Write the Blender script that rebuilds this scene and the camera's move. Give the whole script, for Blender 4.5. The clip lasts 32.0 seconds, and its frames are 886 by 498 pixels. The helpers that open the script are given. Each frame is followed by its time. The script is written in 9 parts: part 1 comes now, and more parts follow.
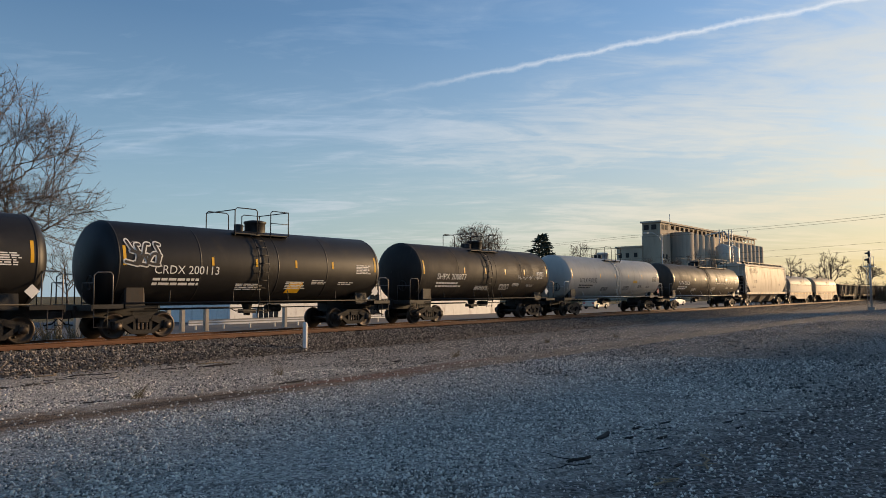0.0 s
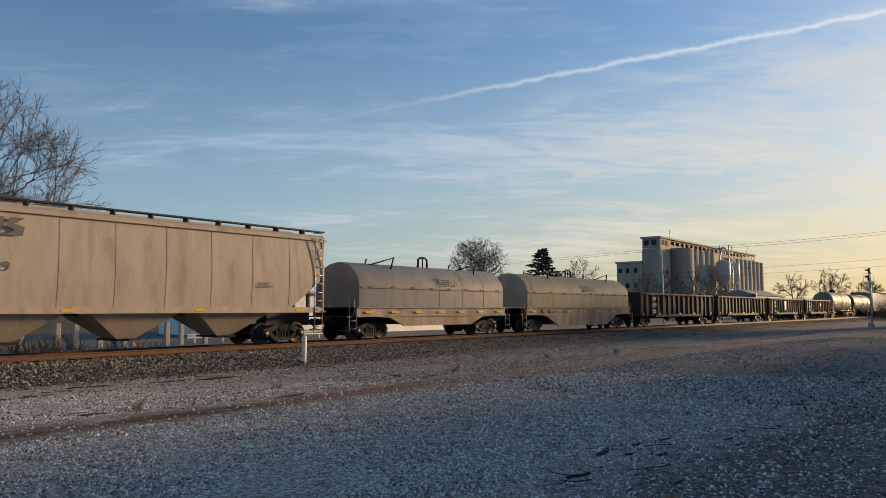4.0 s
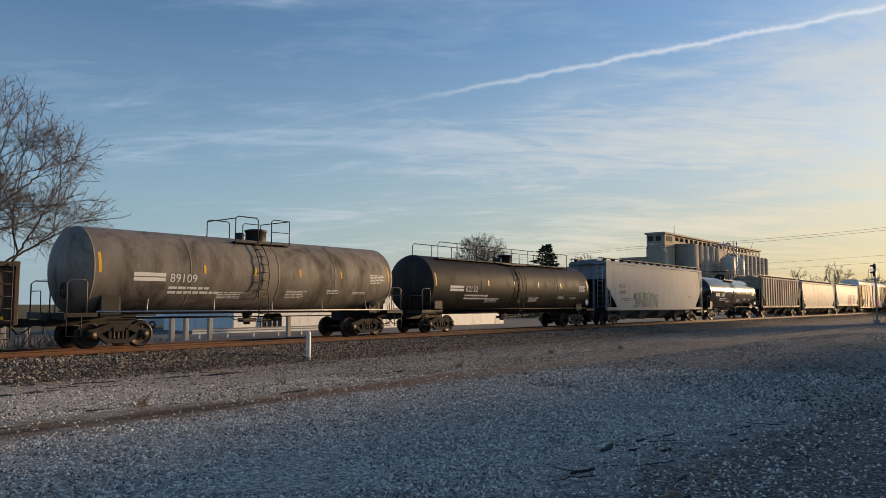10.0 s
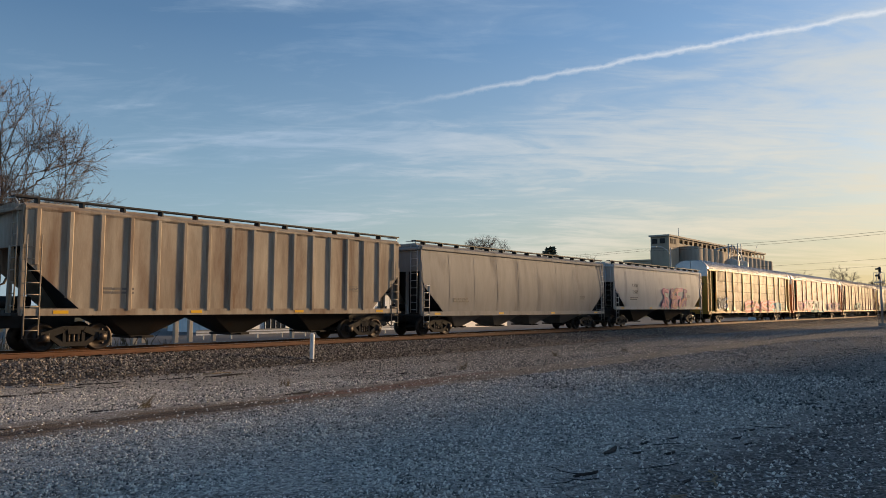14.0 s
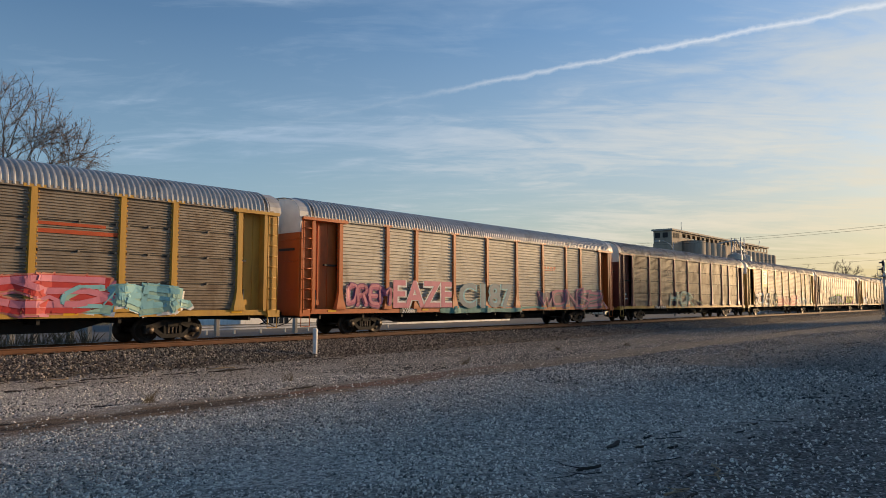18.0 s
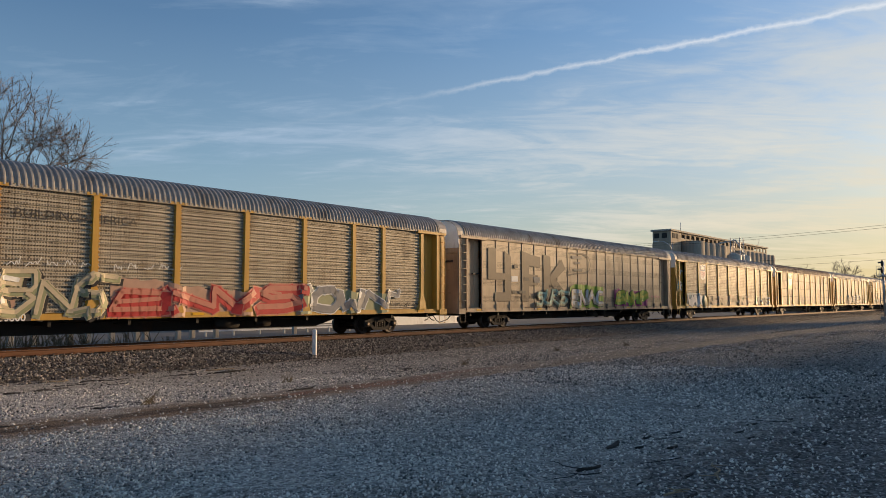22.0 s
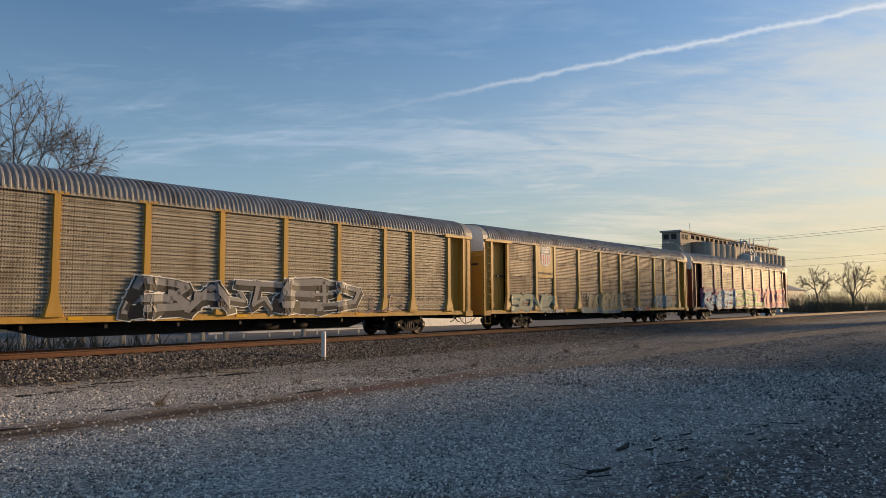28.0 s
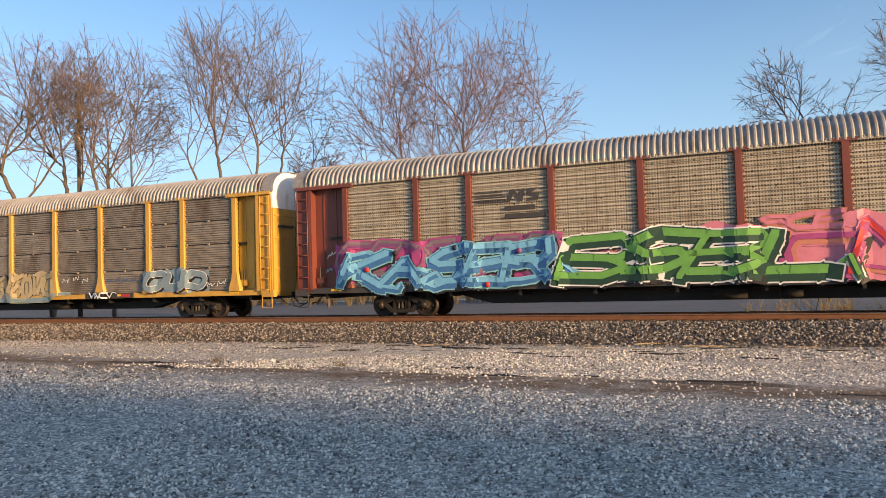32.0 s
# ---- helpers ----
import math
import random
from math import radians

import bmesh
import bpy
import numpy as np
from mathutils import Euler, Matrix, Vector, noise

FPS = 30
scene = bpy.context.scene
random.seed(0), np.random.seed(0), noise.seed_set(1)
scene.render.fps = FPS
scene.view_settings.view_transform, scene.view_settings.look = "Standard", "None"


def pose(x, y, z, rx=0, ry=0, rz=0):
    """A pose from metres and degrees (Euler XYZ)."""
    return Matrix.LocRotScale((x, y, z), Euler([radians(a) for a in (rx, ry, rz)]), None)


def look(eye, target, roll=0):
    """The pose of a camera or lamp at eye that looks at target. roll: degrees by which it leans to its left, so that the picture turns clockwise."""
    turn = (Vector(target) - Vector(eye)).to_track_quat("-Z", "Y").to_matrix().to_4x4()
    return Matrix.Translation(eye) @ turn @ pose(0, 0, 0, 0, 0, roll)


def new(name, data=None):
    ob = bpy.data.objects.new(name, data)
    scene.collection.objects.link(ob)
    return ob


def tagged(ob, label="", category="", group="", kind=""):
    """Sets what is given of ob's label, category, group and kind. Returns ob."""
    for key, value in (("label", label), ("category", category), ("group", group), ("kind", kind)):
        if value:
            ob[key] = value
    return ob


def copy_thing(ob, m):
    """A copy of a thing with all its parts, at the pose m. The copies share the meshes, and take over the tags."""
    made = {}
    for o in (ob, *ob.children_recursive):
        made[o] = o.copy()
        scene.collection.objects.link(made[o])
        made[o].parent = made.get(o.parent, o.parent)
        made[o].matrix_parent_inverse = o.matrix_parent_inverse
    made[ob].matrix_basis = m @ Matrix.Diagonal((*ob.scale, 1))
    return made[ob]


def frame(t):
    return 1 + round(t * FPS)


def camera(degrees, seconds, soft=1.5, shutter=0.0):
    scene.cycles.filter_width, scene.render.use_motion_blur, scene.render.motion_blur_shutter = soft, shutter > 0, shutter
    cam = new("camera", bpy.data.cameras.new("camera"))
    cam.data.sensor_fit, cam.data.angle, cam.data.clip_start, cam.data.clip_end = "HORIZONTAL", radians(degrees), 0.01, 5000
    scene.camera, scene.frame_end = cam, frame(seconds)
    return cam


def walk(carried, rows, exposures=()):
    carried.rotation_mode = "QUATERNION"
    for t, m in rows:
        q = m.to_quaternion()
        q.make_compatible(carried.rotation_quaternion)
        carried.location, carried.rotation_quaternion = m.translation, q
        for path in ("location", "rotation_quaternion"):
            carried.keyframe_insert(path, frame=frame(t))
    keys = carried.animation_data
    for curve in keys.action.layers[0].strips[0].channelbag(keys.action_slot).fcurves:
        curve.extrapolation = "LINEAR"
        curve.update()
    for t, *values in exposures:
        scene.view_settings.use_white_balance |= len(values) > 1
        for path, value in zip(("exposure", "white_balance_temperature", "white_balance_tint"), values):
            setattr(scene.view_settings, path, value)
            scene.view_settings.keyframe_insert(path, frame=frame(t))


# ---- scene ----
cam = camera(63.78, 32.0, 0.75)
EYE = 1.7
EXPO = 0.52
PATH = [
    (0.0, pose(0, 0, EYE, 93.63, 0.31, 0.77)),
    (0.5, pose(0, 0, EYE, 93.79, 0.23, 0.85)),
    (1.0, pose(0, 0, EYE, 93.96, 0.12, 0.94)),
    (1.5, pose(0, 0, EYE, 94.07, 0.03, 1.01)),
    (2.0, pose(0, 0, EYE, 94.14, -0.05, 1.06)),
    (2.5, pose(0, 0, EYE, 94.23, -0.05, 1.03)),
    (3.0, pose(0, 0, EYE, 94.40, -0.06, 0.89)),
    (3.5, pose(0, 0, EYE, 94.64, -0.06, 0.75)),
    (5.5, pose(0, 0, EYE, 94.86, -0.04, 0.76)),
    (6.0, pose(0, 0, EYE, 94.81, -0.04, 0.78)),
    (6.5, pose(0, 0, EYE, 94.75, -0.05, 0.82)),
    (7.0, pose(0, 0, EYE, 94.70, -0.04, 0.87)),
    (7.5, pose(0, 0, EYE, 94.69, -0.02, 0.92)),
    (8.0, pose(0, 0, EYE, 94.66, -0.04, 0.98)),
    (8.5, pose(0, 0, EYE, 94.59, -0.01, 0.99)),
    (9.0, pose(0, 0, EYE, 94.49, -0.03, 1.04)),
    (9.5, pose(0, 0, EYE, 94.42, -0.08, 1.07)),
    (10.0, pose(0, 0, EYE, 94.44, -0.05, 1.07)),
    (10.5, pose(0, 0, EYE, 94.56, -0.03, 1.06)),
    (11.0, pose(0, 0, EYE, 94.70, -0.02, 1.07)),
    (11.5, pose(0, 0, EYE, 94.79, -0.04, 1.17)),
    (12.0, pose(0, 0, EYE, 94.84, -0.04, 1.25)),
    (12.5, pose(0, 0, EYE, 94.86, -0.04, 1.33)),
    (13.0, pose(0, 0, EYE, 94.82, -0.13, 1.39)),
    (13.5, pose(0, 0, EYE, 94.72, -0.18, 1.39)),
    (15.5, pose(0, 0, EYE, 94.34, -0.24, 1.31)),
    (16.0, pose(0, 0, EYE, 94.28, -0.23, 1.36)),
    (16.5, pose(0, 0, EYE, 94.18, -0.16, 1.47)),
    (17.0, pose(0, 0, EYE, 94.13, -0.12, 1.59)),
    (17.5, pose(0, 0, EYE, 94.14, -0.07, 1.60)),
    (18.0, pose(0, 0, EYE, 94.18, -0.08, 1.58)),
    (18.5, pose(0, 0, EYE, 94.27, -0.05, 1.47)),
    (19.0, pose(0, 0, EYE, 94.35, -0.07, 1.36)),
    (19.5, pose(0, 0, EYE, 94.40, -0.06, 1.25)),
    (20.0, pose(0, 0, EYE, 94.42, 0.01, 1.22)),
    (20.5, pose(0, 0, EYE, 94.39, 0.05, 1.27)),
    (21.0, pose(0, 0, EYE, 94.34, 0.02, 1.37)),
    (21.5, pose(0, 0, EYE, 94.31, 0.07, 1.47)),
    (22.0, pose(0, 0, EYE, 94.25, 0.05, 1.53)),
    (22.5, pose(0, 0, EYE, 94.14, 0.04, 1.52)),
    (23.0, pose(0, 0, EYE, 94.01, 0.02, 1.47)),
    (23.5, pose(0, 0, EYE, 93.89, 0.02, 1.41)),
    (24.0, pose(0, 0, EYE, 93.81, -0.00, 1.36)),
    (24.5, pose(0, 0, EYE, 93.76, 0.05, 1.36)),
    (25.0, pose(0, 0, EYE, 93.75, 0.08, 1.37)),
    (25.5, pose(0, 0, EYE, 93.87, 0.06, 1.42)),
    (26.0, pose(0, 0, EYE, 94.01, 0.04, 1.53)),
    (26.5, pose(0, 0, EYE, 94.12, 0.13, 1.70)),
    (28.5, pose(0, 0, EYE, 94.47, 0.25, 2.91)),
    (29.0, pose(-0.08, 0.11, 1.716, 94.50, 0.36, 4.56)),
    (29.5, pose(-0.25, 0.11, 1.725, 94.24, 0.68, 8.78)),
    (30.0, pose(-0.42, 0.04, 1.713, 94.06, 0.93, 17.39)),
    (30.5, pose(-0.50, -0.04, 1.678, 93.64, 1.33, 30.38)),
    (31.0, pose(-0.59, -0.09, 1.662, 93.06, 1.62, 45.72)),
    (31.5, pose(-0.65, -0.14, 1.632, 92.65, 1.66, 60.67)),
    (32.0, pose(-0.72, -0.19, 1.598, 92.34, 1.72, 74.11)),
]
# the picture brightens as the camera turns away from the sunset
walk(cam, PATH, [(0.0, EXPO + 0.08, 6500, 10), (3.0, EXPO + 0.03, 6500, 10), (6.0, EXPO, 6500, 10), (28.5, EXPO, 6500, 10), (29.5, EXPO + 0.12, 6500, 10), (30.0, EXPO + 0.32, 6450, 10), (30.5, EXPO + 0.48, 6400, 10), (31.0, EXPO + 0.68, 6620, 11), (32.0, EXPO + 0.80, 6800, 13)])
# ---- plan: track, sun, sky ----
TRACK_YAW = 51.357          # the way square to the track, seen from the camera
TRACK_DIST = 24.857         # camera to the track's centre line
RAIL_Z = 0.232              # top of rail
SPEED = 18.86               # the train's pace, to the left
SUN_YAW, SUN_EL = -57.0, 9.0
ALONG = Vector((math.cos(radians(TRACK_YAW)), math.sin(radians(TRACK_YAW)), 0))
ACROSS = Vector((-math.sin(radians(TRACK_YAW)), math.cos(radians(TRACK_YAW)), 0))


def at(s, lat, z=0.0):
    """World place from metres along the track, across it and up."""
    return ALONG * s + ACROSS * lat + Vector((0, 0, z))


def bearing(yaw, dist, z=0.0):
    return Vector((-math.sin(radians(yaw)) * dist, math.cos(radians(yaw)) * dist, z))


def ground_z(lat):
    """Height of the gravel lot, which falls gently to the foot of the ballast."""
    k = min(1.0, max(0.0, (lat - 7.0) / 11.0))
    return -0.45 * k * k * (3 - 2 * k)


def N(nt, kind, **kw):
    n = nt.nodes.new(kind)
    for k, v in kw.items():
        if k == "op":
            n.operation = v
        else:
            n.inputs[k.replace("_", " ")].default_value = v
    return n


def math_node(nt, op, a, b=None, clamp=False):
    n = nt.nodes.new("ShaderNodeMath")
    n.operation, n.use_clamp = op, clamp
    for i, v in enumerate((a, b)):
        if v is None:
            continue
        if isinstance(v, (int, float)):
            n.inputs[i].default_value = v
        else:
            nt.links.new(v, n.inputs[i])
    return n.outputs[0]


def ramp(nt, fac, *stops):
    n = nt.nodes.new("ShaderNodeValToRGB")
    el = n.color_ramp.elements
    while len(el) < len(stops):
        el.new(0.5)
    for e, (p, c) in zip(el, stops):
        e.position = p
        e.color = (c, c, c, 1) if isinstance(c, (int, float)) else (*c, 1)
    nt.links.new(fac, n.inputs[0])
    return n.outputs[0]


def mix(nt, fac, a, b, blend="MIX"):
    n = nt.nodes.new("ShaderNodeMix")
    n.data_type, n.blend_type = "RGBA", blend
    for sock, v in ((n.inputs[0], fac), (n.inputs[6], a), (n.inputs[7], b)):
        if isinstance(v, (int, float)):
            sock.default_value = v
        elif isinstance(v, tuple):
            sock.default_value = (*v, 1)
        else:
            nt.links.new(v, sock)
    return n.outputs[2]


def noise_fac(nt, vec, scale, detail=4.0, rough=0.55, distort=0.0):
    n = N(nt, "ShaderNodeTexNoise", Scale=scale, Detail=detail, Roughness=rough, Distortion=distort)
    nt.links.new(vec, n.inputs["Vector"])
    return n.outputs["Fac"]


def mapped(nt, vec, scale=(1, 1, 1), rot=(0, 0, 0), loc=(0, 0, 0)):
    n = nt.nodes.new("ShaderNodeMapping")
    n.inputs["Scale"].default_value, n.inputs["Rotation"].default_value = scale, rot
    n.inputs["Location"].default_value = loc
    nt.links.new(vec, n.inputs["Vector"])
    return n.outputs[0]


def sky_and_sun():
    w = bpy.data.worlds.new("evening_sky")
    scene.world, w.use_nodes = w, True
    nt = w.node_tree
    nt.nodes.clear()
    out, bg = nt.nodes.new("ShaderNodeOutputWorld"), nt.nodes.new("ShaderNodeBackground")
    nt.links.new(bg.outputs[0], out.inputs[0])
    sky = nt.nodes.new("ShaderNodeTexSky")
    sky.sky_type, sky.sun_disc = "NISHITA", False
    sky.sun_elevation, sky.sun_rotation = radians(SUN_EL), radians(-SUN_YAW)
    sky.air_density, sky.dust_density, sky.ozone_density, sky.altitude = 1.0, 0.8, 3.0, 200
    tc = nt.nodes.new("ShaderNodeTexCoord").outputs["Generated"]
    sep = nt.nodes.new("ShaderNodeSeparateXYZ")
    nt.links.new(tc, sep.inputs[0])
    x, y, z = sep.outputs
    # thin cirrus, drawn on a flat layer high above
    zz = math_node(nt, "ADD", math_node(nt, "MAXIMUM", z, 0.0), 0.10)
    comb = nt.nodes.new("ShaderNodeCombineXYZ")
    nt.links.new(math_node(nt, "DIVIDE", x, zz), comb.inputs[0])
    nt.links.new(math_node(nt, "DIVIDE", y, zz), comb.inputs[1])
    flat = comb.outputs[0]
    warp = mapped(nt, flat, (0.8, 1.3, 1), (0, 0, radians(-35)), (3.1, 0.4, 0))
    big = noise_fac(nt, warp, 0.62, 7, 0.58, 0.6)
    fine = noise_fac(nt, mapped(nt, flat, (1.2, 2.5, 1), (0, 0, radians(-28))), 1.6, 8, 0.62, 0.9)
    # more cloud towards the sunset
    sd = bearing(SUN_YAW, 1)
    toward = math_node(nt, "ADD", math_node(nt, "MULTIPLY", x, sd.x), math_node(nt, "MULTIPLY", y, sd.y))
    lean = math_node(nt, "MULTIPLY", math_node(nt, "SUBTRACT", toward, 0.45), 0.16)
    puff = noise_fac(nt, mapped(nt, flat, (0.7, 1.9, 1), (0, 0, radians(18)), (5.3, 1.9, 0)), 2.3, 9, 0.6, 1.3)
    amount = math_node(nt, "ADD", math_node(nt, "ADD", math_node(nt, "MULTIPLY", big, 0.50), math_node(nt, "MULTIPLY", fine, 0.24)), lean)
    amount = math_node(nt, "ADD", amount, math_node(nt, "MULTIPLY", puff, 0.34))
    cirrus = ramp(nt, amount, (0.50, 0.0), (0.555, 0.14), (0.60, 0.42), (0.66, 0.72), (0.74, 0.95))
    # contrail: a band round a great circle, wide and ragged at its old end
    a, b = Vector(bearing(26.6, math.cos(radians(10.4)), math.sin(radians(10.4)))), Vector(bearing(-31.3, math.cos(radians(19.9)), math.sin(radians(19.9))))
    nrm, mid = a.cross(b).normalized(), (a + b).normalized()
    side = nrm.cross(mid)
    def dot(v):
        return math_node(nt, "ADD", math_node(nt, "ADD", math_node(nt, "MULTIPLY", x, v.x), math_node(nt, "MULTIPLY", y, v.y)), math_node(nt, "MULTIPLY", z, v.z))
    wob = math_node(nt, "MULTIPLY", math_node(nt, "SUBTRACT", noise_fac(nt, tc, 28.0, 5, 0.6), 0.5), 0.012)
    off = math_node(nt, "ABSOLUTE", math_node(nt, "ADD", dot(nrm), wob))
    run = dot(side)
    strong = ramp(nt, math_node(nt, "ADD", math_node(nt, "MULTIPLY", run, -0.9 if side.dot(b) < 0 else 0.9), 0.5), (0.04, 0.0), (0.10, 0.16), (0.22, 0.04), (0.42, 0.14), (0.52, 0.6), (0.75, 1.0))
    width = math_node(nt, "ADD", math_node(nt, "MULTIPLY", noise_fac(nt, tc, 75.0, 5, 0.65), 0.0085), 0.0004)
    soft_edge = math_node(nt, "POWER", math_node(nt, "SUBTRACT", 1.0, math_node(nt, "DIVIDE", off, width), True), 1.2)
    trail = math_node(nt, "MULTIPLY", soft_edge, strong)
    ahead = ramp(nt, math_node(nt, "ADD", math_node(nt, "MULTIPLY", dot(mid), 0.5), 0.5), (0.8, 0.0), (0.86, 1.0))
    trail = math_node(nt, "MULTIPLY", math_node(nt, "MULTIPLY", trail, ahead), 0.52, True)
    # evening haze low in the sky, golden towards the sunset, and the cloud light over it
    low = ramp(nt, math_node(nt, "MAXIMUM", z, 0.0), (0.0, 0.88), (0.08, 0.66), (0.20, 0.28), (0.36, 0.0))
    side_tone = math_node(nt, "ADD", math_node(nt, "MULTIPLY", toward, 0.5), 0.5)
    haze = ramp(nt, side_tone, (0.15, (1.52, 2.35, 3.45)), (0.62, (2.1, 2.75, 3.1)), (0.78, (2.75, 2.85, 2.45)), (0.89, (3.35, 2.75, 1.75)), (0.97, (3.7, 2.65, 1.15)))
    col = mix(nt, low, sky.outputs[0], haze)
    warm = ramp(nt, math_node(nt, "ADD", math_node(nt, "MULTIPLY", toward, 0.5), math_node(nt, "SUBTRACT", 0.5, z)), (0.45, (2.5, 3.2, 4.1)), (0.70, (4.2, 4.2, 3.9)), (0.95, (5.6, 4.5, 2.6)))
    col = mix(nt, cirrus, col, warm)
    col = mix(nt, trail, col, (5.6, 5.6, 5.6))
    nt.links.new(col, bg.inputs[0])
    bg.inputs[1].default_value = SKY_STRENGTH
    sun = new("sun", bpy.data.lights.new("sun", "SUN"))
    sun.data.energy, sun.data.angle, sun.data.color = SUN_STRENGTH, radians(5.0), (1.0, 0.67, 0.36)
    sun.matrix_world = look(bearing(SUN_YAW, 100, 100 * math.tan(radians(SUN_EL))), (0, 0, 0))


SKY_STRENGTH, SUN_STRENGTH = 0.118, 3.7
sky_and_sun()


# ---- materials ----
def material(name, col, rough=0.6, metal=0.0, var=0.18, scale=2.0, bump=0.15, bscale=40.0, dirt=None, amount=0.4, streak=1.0, coat=0.0, speck=None, per=0.0, gloss=0.5):
    """Paint, metal, stone: colour varied at two scales, stains with their own shape, fine relief."""
    m = bpy.data.materials.new(name)
    m.use_nodes = True
    nt = m.node_tree
    p = nt.nodes["Principled BSDF"]
    tc = nt.nodes.new("ShaderNodeTexCoord").outputs["Object"]
    info = nt.nodes.new("ShaderNodeObjectInfo")
    shift = nt.nodes.new("ShaderNodeVectorMath")
    shift.operation = "ADD"
    rnd = nt.nodes.new("ShaderNodeCombineXYZ")
    nt.links.new(math_node(nt, "MULTIPLY", info.outputs["Random"], 57.0), rnd.inputs[0])
    nt.links.new(tc, shift.inputs[0])
    nt.links.new(rnd.outputs[0], shift.inputs[1])
    vec = mapped(nt, shift.outputs[0], (1, 1, 1.0 / streak))
    lo, hi = tuple(max(0, c * (1 - var)) for c in col), tuple(min(1, c * (1 + var)) for c in col)
    base = mix(nt, ramp(nt, noise_fac(nt, vec, scale, 6, 0.6), (0.3, 0.0), (0.7, 1.0)), lo, hi)
    grain = noise_fac(nt, vec, bscale, 4, 0.6)
    base = mix(nt, math_node(nt, "MULTIPLY", ramp(nt, grain, (0.35, 1.0), (0.65, 0.0)), 0.5 * var), base, tuple(c * 0.5 for c in col))
    rgh = math_node(nt, "ADD", math_node(nt, "MULTIPLY", math_node(nt, "SUBTRACT", grain, 0.5), 0.25), rough, True)
    if dirt:
        d = ramp(nt, noise_fac(nt, mapped(nt, shift.outputs[0], (1, 1, 1.0 / max(streak, 2.5))), scale * 0.55, 8, 0.66, 0.4), (0.62 - 0.3 * amount, 0.0), (0.80 - 0.2 * amount, 0.85))
        base = mix(nt, d, base, dirt)
        rgh = math_node(nt, "ADD", rgh, math_node(nt, "MULTIPLY", d, 0.25), True)
    if speck:
        base = mix(nt, ramp(nt, noise_fac(nt, shift.outputs[0], bscale * 0.7, 2, 0.5), (0.62, 0.0), (0.68, 1.0)), base, speck)
    if per:
        base = mix(nt, 1.0, base, ramp(nt, info.outputs["Random"], (0.0, 1.0 - per), (1.0, 1.0)), "MULTIPLY")
    nt.links.new(base, p.inputs["Base Color"])
    nt.links.new(rgh, p.inputs["Roughness"])
    p.inputs["Metallic"].default_value = metal
    p.inputs["Coat Weight"].default_value = coat
    p.inputs["Specular IOR Level"].default_value = gloss
    b = nt.nodes.new("ShaderNodeBump")
    b.inputs["Strength"].default_value, b.inputs["Distance"].default_value = bump, 0.02
    nt.links.new(grain, b.inputs["Height"])
    nt.links.new(b.outputs[0], p.inputs["Normal"])
    return m


def stone_material(name, lo, hi, mid, rough=0.9, bump=0.6):
    """Loose stones, each with a tone of its own."""
    m = bpy.data.materials.new(name)
    m.use_nodes = True
    nt = m.node_tree
    p = nt.nodes["Principled BSDF"]
    g = nt.nodes.new("ShaderNodeNewGeometry").outputs["Random Per Island"]
    nt.links.new(ramp(nt, g, (0.0, lo), (0.5, mid), (0.92, hi)), p.inputs["Base Color"])
    p.inputs["Roughness"].default_value = rough
    return m


